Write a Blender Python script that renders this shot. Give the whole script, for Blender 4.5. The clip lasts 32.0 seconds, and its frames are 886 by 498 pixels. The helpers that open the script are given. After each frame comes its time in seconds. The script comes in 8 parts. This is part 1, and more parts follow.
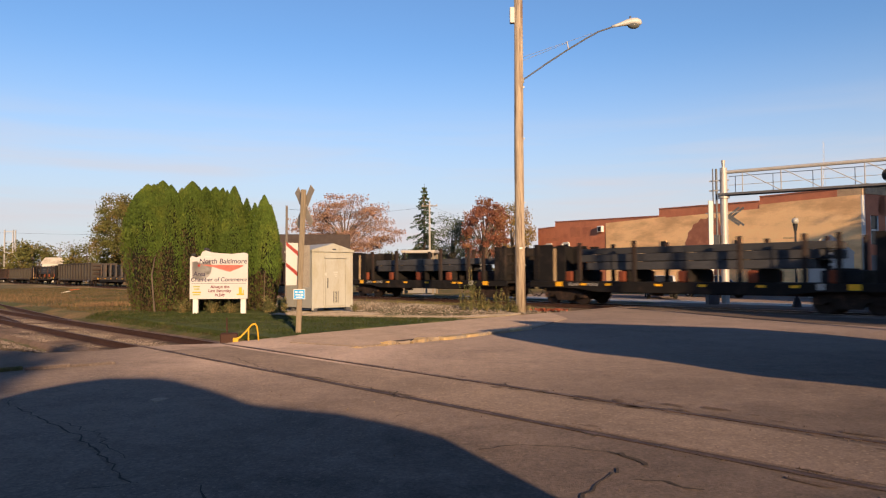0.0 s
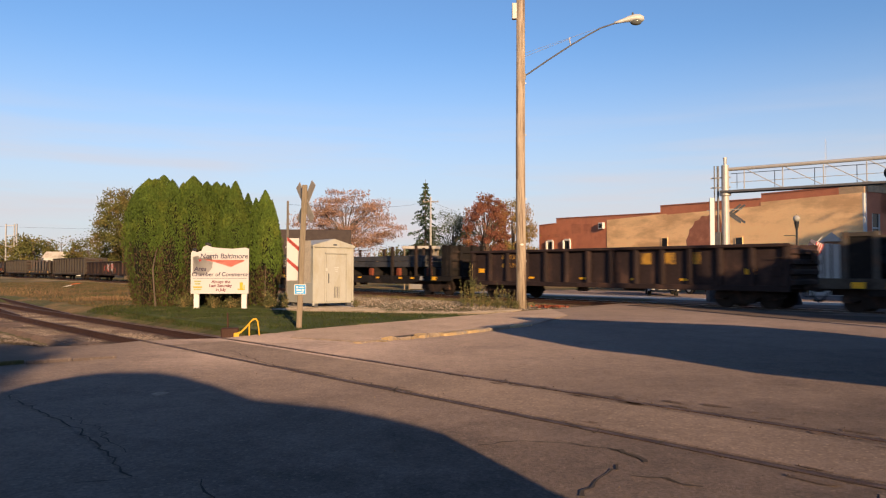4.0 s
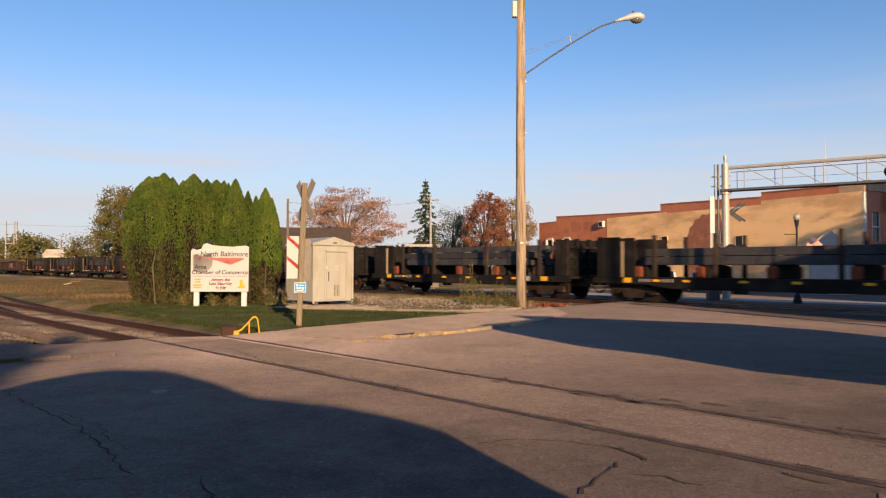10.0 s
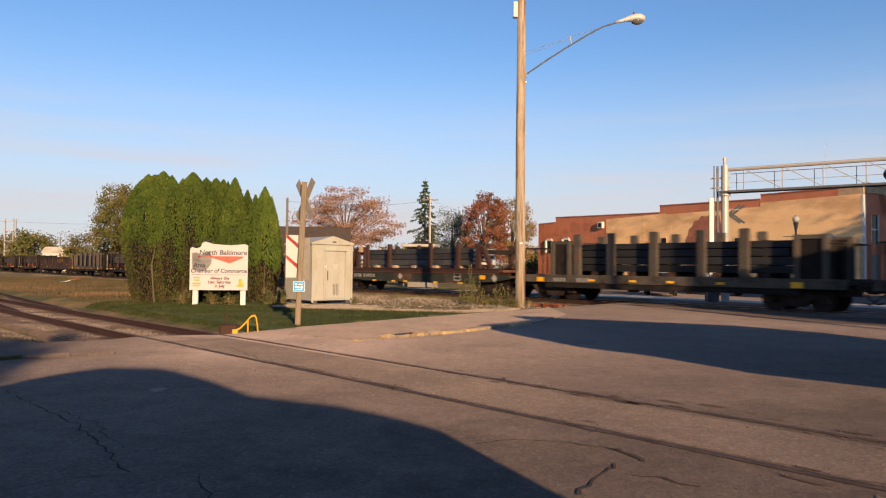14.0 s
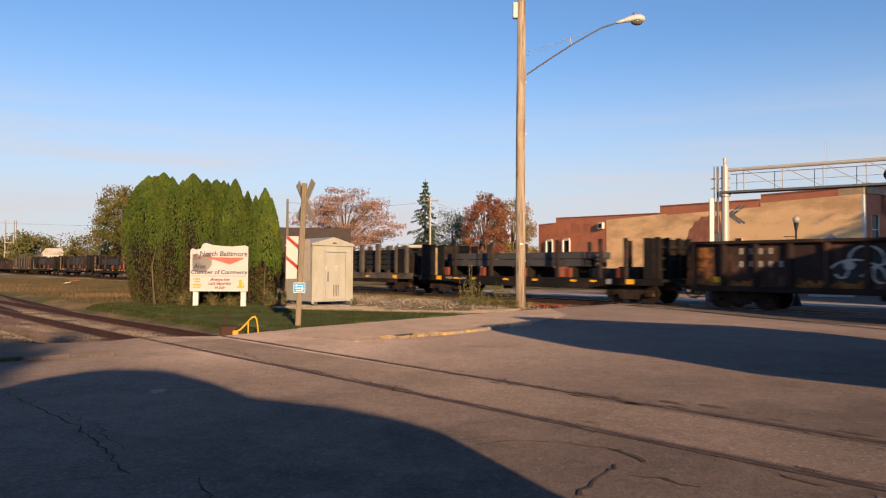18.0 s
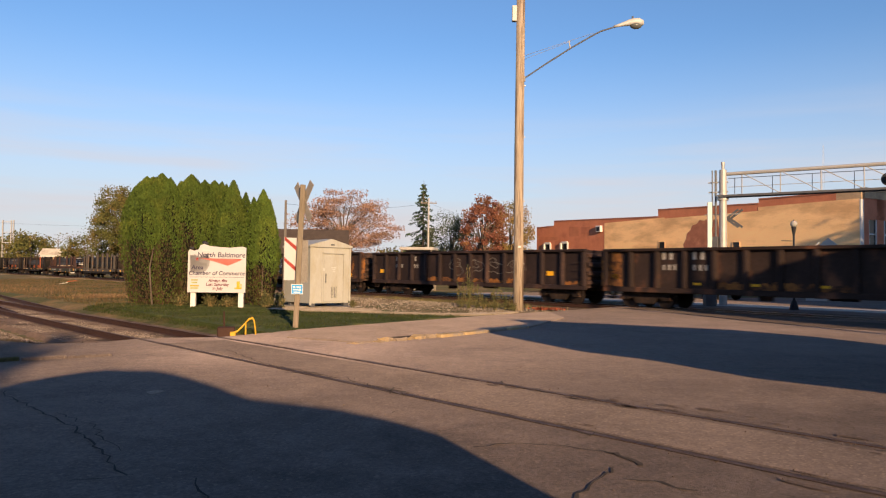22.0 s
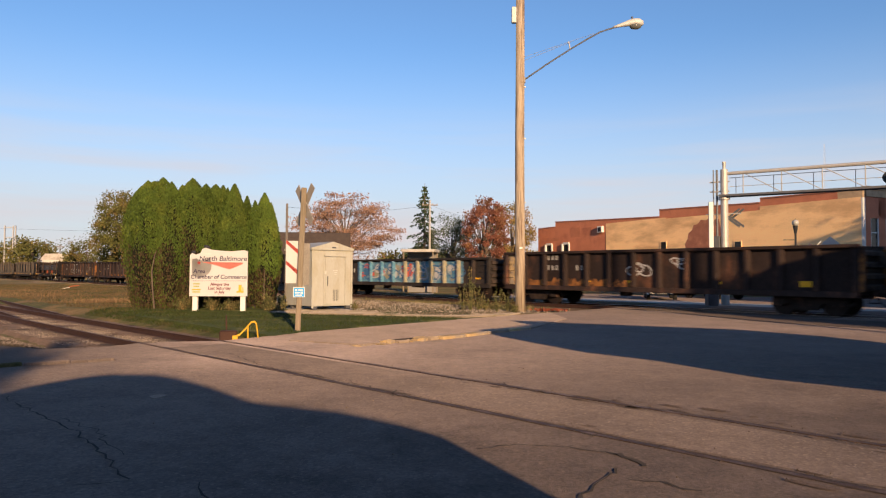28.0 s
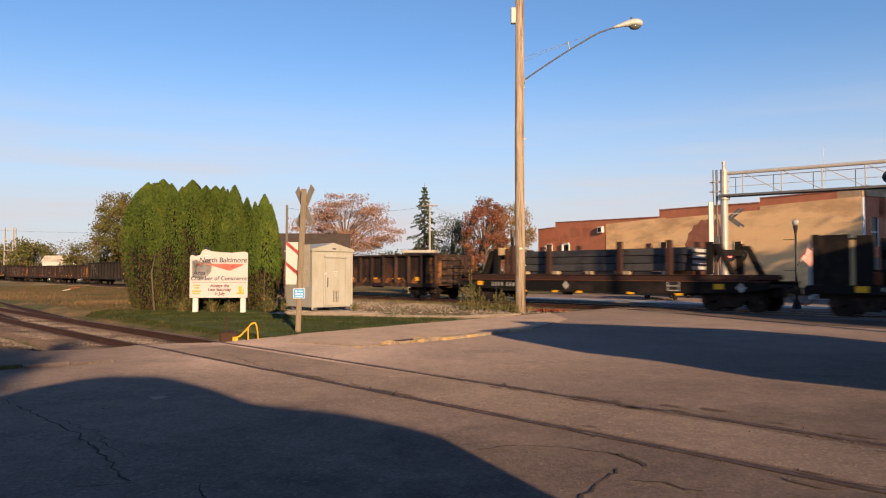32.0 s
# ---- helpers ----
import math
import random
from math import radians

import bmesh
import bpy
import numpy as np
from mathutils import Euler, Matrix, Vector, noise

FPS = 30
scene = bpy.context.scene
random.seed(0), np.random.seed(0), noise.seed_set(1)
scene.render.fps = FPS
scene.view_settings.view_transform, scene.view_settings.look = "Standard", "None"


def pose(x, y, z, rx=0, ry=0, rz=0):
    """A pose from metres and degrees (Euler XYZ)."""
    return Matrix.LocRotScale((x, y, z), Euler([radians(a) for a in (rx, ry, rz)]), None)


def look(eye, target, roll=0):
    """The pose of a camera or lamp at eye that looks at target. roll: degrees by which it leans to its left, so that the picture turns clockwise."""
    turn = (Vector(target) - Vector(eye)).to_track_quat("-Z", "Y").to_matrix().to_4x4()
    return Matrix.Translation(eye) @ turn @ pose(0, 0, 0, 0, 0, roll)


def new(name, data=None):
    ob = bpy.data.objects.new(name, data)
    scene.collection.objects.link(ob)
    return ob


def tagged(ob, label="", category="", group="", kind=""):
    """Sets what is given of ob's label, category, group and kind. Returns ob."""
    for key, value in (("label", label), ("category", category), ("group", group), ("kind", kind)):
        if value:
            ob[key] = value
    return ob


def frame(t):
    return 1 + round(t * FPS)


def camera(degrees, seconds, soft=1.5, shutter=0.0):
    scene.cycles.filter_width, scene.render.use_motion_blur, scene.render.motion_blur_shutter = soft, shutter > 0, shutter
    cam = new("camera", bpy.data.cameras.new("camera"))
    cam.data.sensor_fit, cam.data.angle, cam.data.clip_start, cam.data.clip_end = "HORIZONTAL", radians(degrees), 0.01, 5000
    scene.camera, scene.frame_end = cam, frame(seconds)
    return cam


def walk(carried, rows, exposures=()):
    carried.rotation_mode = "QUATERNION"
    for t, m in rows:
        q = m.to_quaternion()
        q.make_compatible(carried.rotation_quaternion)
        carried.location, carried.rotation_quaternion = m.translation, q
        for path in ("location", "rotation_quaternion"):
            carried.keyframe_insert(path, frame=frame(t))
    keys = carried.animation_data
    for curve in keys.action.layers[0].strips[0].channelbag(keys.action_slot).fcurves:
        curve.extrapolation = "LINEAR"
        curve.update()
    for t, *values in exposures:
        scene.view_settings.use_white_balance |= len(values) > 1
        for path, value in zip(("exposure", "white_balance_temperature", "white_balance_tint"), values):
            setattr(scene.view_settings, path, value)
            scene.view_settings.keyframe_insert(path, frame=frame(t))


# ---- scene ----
SECONDS = 32.0
EYE = (0.0, 0.0, 1.5)
cam = camera(65.45, SECONDS, 1.2, 0.5)
STOPS = 0.68
PATH = [
    (0, 92.175, 0.223, -0.036), (0.5, 92.138, 0.195, -0.049), (1, 92.097, 0.196, -0.073), (1.5, 92.042, 0.016, -0.068),
    (2, 92.018, -0.077, -0.075), (2.5, 91.970, -0.002, -0.064), (3, 91.916, -0.092, -0.061), (3.5, 91.871, -0.082, -0.004),
    (5.5, 91.775, -0.042, 0.064), (6, 91.741, -0.121, 0.063), (6.5, 91.716, -0.259, 0.037), (7, 91.714, -0.296, 0.011),
    (7.5, 91.653, -0.102, -0.014), (8, 91.683, -0.009, -0.029), (8.5, 91.683, -0.016, -0.001), (9, 91.690, 0.000, 0.000),
    (9.5, 91.688, -0.019, 0.004), (10, 91.692, -0.129, 0.029), (10.5, 91.716, -0.256, -0.007), (11, 91.708, -0.281, -0.031),
    (11.5, 91.667, -0.424, -0.076), (12, 91.669, -0.401, -0.080), (12.5, 91.672, -0.369, -0.055), (13, 91.683, -0.384, -0.056),
    (13.5, 91.691, -0.427, -0.041), (14, 91.686, -0.491, -0.046), (14.5, 91.662, -0.560, -0.063), (16.5, 91.693, -0.410, -0.052),
    (17, 91.707, -0.295, -0.043), (17.5, 91.720, -0.287, -0.031), (18, 91.758, -0.393, -0.022), (18.5, 91.771, -0.452, -0.054),
    (19, 91.778, -0.589, -0.109), (19.5, 91.774, -0.481, -0.129), (20, 91.841, -0.453, -0.126), (20.5, 91.871, -0.449, -0.171),
    (21, 91.881, -0.537, -0.159), (21.5, 91.881, -0.756, -0.163), (22, 91.951, -0.694, -0.193), (22.5, 91.960, -0.725, -0.166),
    (23, 91.973, -0.558, -0.143), (23.5, 92.016, -0.462, -0.120), (24, 92.066, -0.495, -0.122), (24.5, 92.107, -0.490, -0.121),
    (25, 92.126, -0.470, -0.120), (25.5, 92.133, -0.457, -0.119), (27.5, 92.092, -0.393, -0.087), (28, 92.105, -0.230, -0.052),
    (28.5, 92.112, -0.137, -0.047), (29, 92.106, -0.141, -0.041), (29.5, 92.067, -0.264, -0.056), (30, 92.028, -0.214, -0.069),
    (30.5, 92.055, -0.189, -0.060), (31, 92.099, -0.070, -0.058), (31.5, 92.165, 0.012, -0.018), (32, 92.171, -0.056, -0.041),
]
walk(cam, [(t, pose(*EYE, rx, ry, rz)) for t, rx, ry, rz in PATH], [(0, STOPS), (SECONDS, STOPS)])

# ---- light ----
# the low sun stands behind the camera and to its right
SUN_RISE = radians(13.0)
SUN_FROM = Vector((0.2873, -0.9578, 0)).normalized() * math.cos(SUN_RISE) + Vector((0, 0, math.sin(SUN_RISE)))
world = bpy.data.worlds.new("world")
scene.world = world
world.use_nodes = True
wn = world.node_tree
wn.nodes.clear()
sky = wn.nodes.new("ShaderNodeTexSky")
sky.sky_type = "NISHITA"
sky.sun_disc = False
sky.sun_elevation = SUN_RISE
sky.sun_rotation = math.atan2(0.2873, -0.9578)
sky.air_density, sky.dust_density, sky.ozone_density = 1.0, 0.25, 4.0
back = wn.nodes.new("ShaderNodeBackground")
back.inputs["Strength"].default_value = 0.080
wout = wn.nodes.new("ShaderNodeOutputWorld")
# thin cirrus streaks low in the sky
wco = wn.nodes.new("ShaderNodeTexCoord")
wmap = wn.nodes.new("ShaderNodeMapping")
wmap.inputs["Scale"].default_value = (1.3, 1.3, 17.0)
wnoise = wn.nodes.new("ShaderNodeTexNoise")
wnoise.inputs["Scale"].default_value = 1.7
wnoise.inputs["Detail"].default_value = 5.0
wramp = wn.nodes.new("ShaderNodeValToRGB")
wramp.color_ramp.elements[0].position, wramp.color_ramp.elements[1].position = 0.42, 0.64
wramp.color_ramp.elements[1].color = (0.95, 0.95, 0.95, 1)
wmix = wn.nodes.new("ShaderNodeMixRGB")
wmix.inputs["Color2"].default_value = (5.6, 5.2, 5.4, 1)
wn.links.new(wco.outputs["Generated"], wmap.inputs["Vector"])
wn.links.new(wmap.outputs[0], wnoise.inputs["Vector"])
wn.links.new(wnoise.outputs[0], wramp.inputs[0])
wsep = wn.nodes.new("ShaderNodeSeparateXYZ")
wn.links.new(wco.outputs["Generated"], wsep.inputs[0])
wlow = wn.nodes.new("ShaderNodeMapRange")
wlow.inputs["From Min"].default_value, wlow.inputs["From Max"].default_value = 0.06, 0.24
wlow.inputs["To Min"].default_value, wlow.inputs["To Max"].default_value = 1.0, 0.0
wn.links.new(wsep.outputs["Z"], wlow.inputs["Value"])
wfade = wn.nodes.new("ShaderNodeMath")
wfade.operation = "MULTIPLY"
wn.links.new(wramp.outputs[0], wfade.inputs[0])
wn.links.new(wlow.outputs[0], wfade.inputs[1])
wn.links.new(wfade.outputs[0], wmix.inputs[0])
wtint = wn.nodes.new("ShaderNodeMixRGB")
wtint.blend_type = "MULTIPLY"
wtint.inputs[0].default_value = 1.0
wtint.inputs["Color2"].default_value = (1.36, 1.345, 1.41, 1)
wn.links.new(sky.outputs[0], wtint.inputs["Color1"])
# pale autumn haze along the horizon
whaze = wn.nodes.new("ShaderNodeValToRGB")
whaze.color_ramp.interpolation = "EASE"
whaze.color_ramp.elements[0].position, whaze.color_ramp.elements[1].position = 0.0, 0.33
whaze.color_ramp.elements[0].color, whaze.color_ramp.elements[1].color = (0.9, 0.9, 0.9, 1), (0, 0, 0, 1)
wh = wn.nodes.new("ShaderNodeMixRGB")
wh.inputs["Color2"].default_value = (5.06, 5.13, 5.5, 1)
wn.links.new(wsep.outputs["Z"], whaze.inputs[0])
wn.links.new(whaze.outputs[0], wh.inputs[0])
wn.links.new(wtint.outputs[0], wh.inputs["Color1"])
wn.links.new(wh.outputs[0], wmix.inputs["Color1"])
wn.links.new(wmix.outputs[0], back.inputs["Color"])
wn.links.new(back.outputs[0], wout.inputs["Surface"])
sun = new("sun", bpy.data.lights.new("sun", "SUN"))
sun.data.energy = 5.0
sun.data.angle = radians(0.6)
sun.data.color = (1.0, 0.67, 0.375)
sun.matrix_world = look(SUN_FROM * 50, (0, 0, 0))


# ---- materials ----
MATS = {}


def surface(name, color, rough=0.8, metal=0.0, vary=0.25, scale=6.0, fine=60.0, bump=0.15, streak=None, second=None, amount=0.5, second_scale=1.2, each=0.0, glow=0.0, island=0.0):
    """A worn surface: the colour varied at two scales, a second colour in patches, fine relief; streak stretches the patches along z."""
    if name in MATS:
        return MATS[name]
    m = bpy.data.materials.new(name)
    m.use_nodes = True
    nt = m.node_tree
    N, L = nt.nodes, nt.links
    bsdf = N["Principled BSDF"]
    bsdf.inputs["Roughness"].default_value = rough
    bsdf.inputs["Metallic"].default_value = metal
    if rough >= 0.75:
        bsdf.inputs["Specular IOR Level"].default_value = 0.2
    if rough > 0.9:
        bsdf.inputs["Diffuse Roughness"].default_value = 1.0
    bsdf.inputs["Specular IOR Level"].default_value = 0.2
    co = N.new("ShaderNodeTexCoord")
    mp = N.new("ShaderNodeMapping")
    if streak:
        mp.inputs["Scale"].default_value = (1, 1, streak)
    L.new(co.outputs["Object"], mp.inputs["Vector"])
    info = N.new("ShaderNodeObjectInfo")
    if each:
        L.new(info.outputs["Random"], mp.inputs["Location"])
    big = N.new("ShaderNodeTexNoise")
    big.inputs["Scale"].default_value, big.inputs["Detail"].default_value = scale, 5
    small = N.new("ShaderNodeTexNoise")
    small.inputs["Scale"].default_value, small.inputs["Detail"].default_value = fine, 4
    L.new(mp.outputs[0], big.inputs["Vector"])
    L.new(mp.outputs[0], small.inputs["Vector"])
    add = N.new("ShaderNodeMath")
    add.operation = "ADD"
    L.new(big.outputs[0], add.inputs[0])
    L.new(small.outputs[0], add.inputs[1])
    rng = N.new("ShaderNodeMapRange")
    rng.inputs["From Min"].default_value, rng.inputs["From Max"].default_value = 0.6, 1.4
    rng.inputs["To Min"].default_value, rng.inputs["To Max"].default_value = 1 - vary, 1 + vary
    L.new(add.outputs[0], rng.inputs["Value"])
    last = rng.outputs[0]
    if each:
        er = N.new("ShaderNodeMapRange")
        er.inputs["To Min"].default_value, er.inputs["To Max"].default_value = 1 - each, 1 + each
        L.new(info.outputs["Random"], er.inputs["Value"])
        em = N.new("ShaderNodeMath")
        em.operation = "MULTIPLY"
        L.new(last, em.inputs[0])
        L.new(er.outputs[0], em.inputs[1])
        last = em.outputs[0]
    if island:
        # single stones, leaves or blades, each lighter or darker
        geo = N.new("ShaderNodeNewGeometry")
        ir = N.new("ShaderNodeMapRange")
        ir.inputs["To Min"].default_value, ir.inputs["To Max"].default_value = 1 - island, 1 + island
        L.new(geo.outputs["Random Per Island"], ir.inputs["Value"])
        im = N.new("ShaderNodeMath")
        im.operation = "MULTIPLY"
        L.new(last, im.inputs[0])
        L.new(ir.outputs[0], im.inputs[1])
        last = im.outputs[0]
    base = N.new("ShaderNodeRGB")
    base.outputs[0].default_value = (*color, 1)
    col = base.outputs[0]
    if second:
        patch = N.new("ShaderNodeTexNoise")
        patch.inputs["Scale"].default_value, patch.inputs["Detail"].default_value, patch.inputs["Roughness"].default_value = second_scale, 6, 0.65
        L.new(mp.outputs[0], patch.inputs["Vector"])
        ramp = N.new("ShaderNodeValToRGB")
        ramp.color_ramp.elements[0].position = 0.62 - amount * 0.3
        ramp.color_ramp.elements[1].position = 0.72 - amount * 0.2
        L.new(patch.outputs[0], ramp.inputs[0])
        mx = N.new("ShaderNodeMixRGB")
        mx.inputs["Color2"].default_value = (*second, 1)
        L.new(ramp.outputs[0], mx.inputs[0])
        L.new(col, mx.inputs["Color1"])
        col = mx.outputs[0]
    mul = N.new("ShaderNodeVectorMath")
    mul.operation = "SCALE"
    L.new(col, mul.inputs[0])
    L.new(last, mul.inputs["Scale"])
    L.new(mul.outputs[0], bsdf.inputs["Base Color"])
    if bump:
        bp = N.new("ShaderNodeBump")
        bp.inputs["Strength"].default_value = bump
        bp.inputs["Distance"].default_value = 0.02
        L.new(small.outputs[0], bp.inputs["Height"])
        L.new(bp.outputs[0], bsdf.inputs["Normal"])
    if glow:
        bsdf.inputs["Emission Color"].default_value = (*color, 1)
        bsdf.inputs["Emission Strength"].default_value = glow
    MATS[name] = m
    return m


def paving(name, pale, dark, chip, relief=0.5, spread=0.12, zones=()):
    """Old asphalt: broad stains, worn mottling, coarse grit and single pale stones."""
    m = bpy.data.materials.new(name)
    m.use_nodes = True
    N, L = m.node_tree.nodes, m.node_tree.links
    bsdf = N["Principled BSDF"]
    bsdf.inputs["Roughness"].default_value = 0.93
    bsdf.inputs["Diffuse Roughness"].default_value = 1.0
    bsdf.inputs["Specular IOR Level"].default_value = 0.2
    co = N.new("ShaderNodeTexCoord")
    total = None
    for scale, weight, rough in ((0.16, 1.0, 0.6), (0.9, 1.0, 0.6), (5.0, 0.9, 0.7), (30.0, 0.7, 0.65)):
        n = N.new("ShaderNodeTexNoise")
        n.inputs["Scale"].default_value, n.inputs["Detail"].default_value, n.inputs["Roughness"].default_value = scale, 5, rough
        L.new(co.outputs["Object"], n.inputs["Vector"])
        w = N.new("ShaderNodeMath")
        w.operation = "MULTIPLY"
        w.inputs[1].default_value = weight
        L.new(n.outputs[0], w.inputs[0])
        if total is None:
            total = w.outputs[0]
        else:
            a = N.new("ShaderNodeMath")
            a.operation = "ADD"
            L.new(total, a.inputs[0])
            L.new(w.outputs[0], a.inputs[1])
            total = a.outputs[0]
    ramp = N.new("ShaderNodeValToRGB")
    ramp.color_ramp.elements[0].position, ramp.color_ramp.elements[1].position = 0.5 - spread, 0.5 + spread
    ramp.color_ramp.elements[0].color, ramp.color_ramp.elements[1].color = (*dark, 1), (*pale, 1)
    half = N.new("ShaderNodeMath")
    half.operation = "DIVIDE"
    half.inputs[1].default_value = 3.6
    L.new(total, half.inputs[0])
    L.new(half.outputs[0], ramp.inputs[0])
    vor = N.new("ShaderNodeTexVoronoi")
    vor.inputs["Scale"].default_value = 42.0
    L.new(co.outputs["Object"], vor.inputs["Vector"])
    grit = N.new("ShaderNodeSeparateColor")
    L.new(vor.outputs["Color"], grit.inputs[0])
    pick = N.new("ShaderNodeMath")
    pick.operation = "GREATER_THAN"
    pick.inputs[1].default_value = 0.93
    L.new(grit.outputs[0], pick.inputs[0])
    soft = N.new("ShaderNodeMath")
    soft.operation = "MULTIPLY"
    soft.inputs[1].default_value = 0.35
    L.new(pick.outputs[0], soft.inputs[0])
    mx = N.new("ShaderNodeMixRGB")
    mx.inputs["Color2"].default_value = (*chip, 1)
    L.new(soft.outputs[0], mx.inputs[0])
    L.new(ramp.outputs[0], mx.inputs["Color1"])
    # single stones of the mix, each a little lighter or darker
    cell = N.new("ShaderNodeMapRange")
    cell.inputs["To Min"].default_value, cell.inputs["To Max"].default_value = 0.84, 1.16
    L.new(grit.outputs[1], cell.inputs["Value"])
    last = cell.outputs[0]
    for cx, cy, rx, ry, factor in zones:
        # worn, darker or shade-toned stretches with ragged soft edges
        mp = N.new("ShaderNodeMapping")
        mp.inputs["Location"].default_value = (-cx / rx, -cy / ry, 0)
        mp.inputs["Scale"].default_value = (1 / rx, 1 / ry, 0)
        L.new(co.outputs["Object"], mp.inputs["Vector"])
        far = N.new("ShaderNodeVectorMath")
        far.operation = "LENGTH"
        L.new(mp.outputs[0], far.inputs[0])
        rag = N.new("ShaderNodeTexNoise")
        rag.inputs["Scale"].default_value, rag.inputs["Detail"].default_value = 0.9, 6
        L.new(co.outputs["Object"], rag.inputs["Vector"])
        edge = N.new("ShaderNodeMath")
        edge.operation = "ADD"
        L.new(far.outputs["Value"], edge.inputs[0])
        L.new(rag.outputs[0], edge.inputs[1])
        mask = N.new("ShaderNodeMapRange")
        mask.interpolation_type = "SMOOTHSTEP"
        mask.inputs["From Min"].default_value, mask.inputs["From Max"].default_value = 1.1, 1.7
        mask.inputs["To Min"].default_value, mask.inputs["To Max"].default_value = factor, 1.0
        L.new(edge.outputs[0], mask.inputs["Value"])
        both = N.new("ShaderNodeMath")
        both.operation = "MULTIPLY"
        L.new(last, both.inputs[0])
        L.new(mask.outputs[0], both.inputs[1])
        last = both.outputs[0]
    worn = N.new("ShaderNodeVectorMath")
    worn.operation = "SCALE"
    L.new(mx.outputs[0], worn.inputs[0])
    L.new(last, worn.inputs["Scale"])
    L.new(worn.outputs[0], bsdf.inputs["Base Color"])
    bp = N.new("ShaderNodeBump")
    bp.inputs["Strength"].default_value, bp.inputs["Distance"].default_value = min(1.0, relief), 0.012 + 0.016 * relief * relief
    grain = N.new("ShaderNodeTexNoise")
    grain.inputs["Scale"].default_value, grain.inputs["Detail"].default_value, grain.inputs["Roughness"].default_value = 34.0, 6, 0.72
    L.new(co.outputs["Object"], grain.inputs["Vector"])
    L.new(grain.outputs[0], bp.inputs["Height"])
    L.new(bp.outputs[0], bsdf.inputs["Normal"])
    MATS[name] = m
    return m


# zone at (-8.4, 13.2) paints tree shade; the others are paler or darker asphalt
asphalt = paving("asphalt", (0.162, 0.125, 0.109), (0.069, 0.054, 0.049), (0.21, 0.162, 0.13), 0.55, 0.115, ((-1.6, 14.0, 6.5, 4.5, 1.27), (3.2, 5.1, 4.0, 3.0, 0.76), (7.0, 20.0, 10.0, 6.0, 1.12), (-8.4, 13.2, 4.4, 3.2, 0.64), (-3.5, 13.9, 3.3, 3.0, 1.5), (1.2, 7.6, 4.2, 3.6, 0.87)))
footway_asphalt = paving("footway_asphalt", (0.255, 0.196, 0.162), (0.125, 0.098, 0.083), (0.28, 0.22, 0.18))
crossing_asphalt = paving("crossing_asphalt", (0.080, 0.060, 0.050), (0.036, 0.028, 0.024), (0.11, 0.085, 0.07))
patch_asphalt = paving("patch_asphalt", (0.158, 0.121, 0.103), (0.070, 0.055, 0.048), (0.23, 0.18, 0.145))
tar = surface("tar", (0.03, 0.025, 0.022), 0.95, 0, 0.3, 3, 30, 0.2)
field = surface("field", (0.034, 0.036, 0.012), 0.95, 0, 0.45, 0.5, 9, 0.6, None, (0.10, 0.066, 0.034), 0.55, 0.22)
lawn = surface("lawn", (0.022, 0.030, 0.008), 0.95, 0, 0.35, 1.0, 22, 0.6, None, (0.07, 0.07, 0.022), 0.35, 0.7)
blade_green = surface("blade_green", (0.027, 0.040, 0.008), 0.8, 0, 0.5, 1.2, 20, 0, None, (0.06, 0.054, 0.02), 0.35, 0.8, island=0.35)
blade_straw = surface("blade_straw", (0.105, 0.070, 0.034), 0.9, 0, 0.5, 0.6, 15, 0, None, (0.04, 0.05, 0.014), 0.5, 0.22, island=0.35)
gravel = surface("gravel", (0.24, 0.21, 0.185), 0.95, 0, 0.45, 2.0, 26, 0.9, None, (0.13, 0.10, 0.08), 0.45, 0.9)
stone = surface("stone", (0.20, 0.17, 0.143), 0.95, 0, 0.7, 7.0, 40, 0.4, None, (0.11, 0.085, 0.066), 0.45, 0.6, island=0.6)
ballast_m = surface("ballast", (0.085, 0.060, 0.047), 0.95, 0, 0.5, 2.5, 28, 0.9, None, (0.03, 0.021, 0.017), 0.5, 0.9)
tie_wood = surface("tie_wood", (0.06, 0.042, 0.032), 0.9, 0, 0.4, 4, 30, 0.4)
rail_rust = surface("rail_rust", (0.052, 0.026, 0.019), 0.75, 0.2, 0.35, 3, 60, 0.2)
rail_head = surface("rail_head", (0.34, 0.31, 0.29), 0.32, 0.9, 0.2, 3, 60, 0.05)
concrete = surface("concrete", (0.40, 0.37, 0.33), 0.9, 0, 0.2, 1.5, 40, 0.25, None, (0.28, 0.25, 0.22), 0.4, 0.8)
yellow_curb = surface("yellow_curb", (0.43, 0.30, 0.15), 0.85, 0, 0.3, 5, 50, 0.4, None, (0.26, 0.21, 0.16), 0.5, 4.0)
yellow_paint = surface("yellow_paint", (0.55, 0.31, 0.025), 0.5, 0, 0.15, 6, 40, 0.05)
pole_wood = surface("pole_wood", (0.37, 0.295, 0.215), 0.9, 0, 0.4, 5.0, 40, 0.7, 0.05, (0.15, 0.105, 0.075), 0.45, 9.0)
pale_timber = surface("pale_timber", (0.50, 0.35, 0.19), 0.9, 0, 0.25, 5, 40, 0.3, 0.1)
pole_grey = surface("pole_grey", (0.15, 0.13, 0.11), 0.9, 0, 0.3, 5.0, 40, 0.4, 0.1)
lamp_grey = surface("lamp_grey", (0.46, 0.45, 0.42), 0.5, 0.1, 0.12, 4, 30, 0.03)
lamp_glass = surface("lamp_glass", (0.10, 0.105, 0.10), 0.12, 0, 0.1, 8, 30, 0.02)
post_wood = surface("post_wood", (0.21, 0.17, 0.12), 0.9, 0, 0.35, 5.0, 40, 0.5, 0.08, (0.20, 0.15, 0.11), 0.4, 6.0)
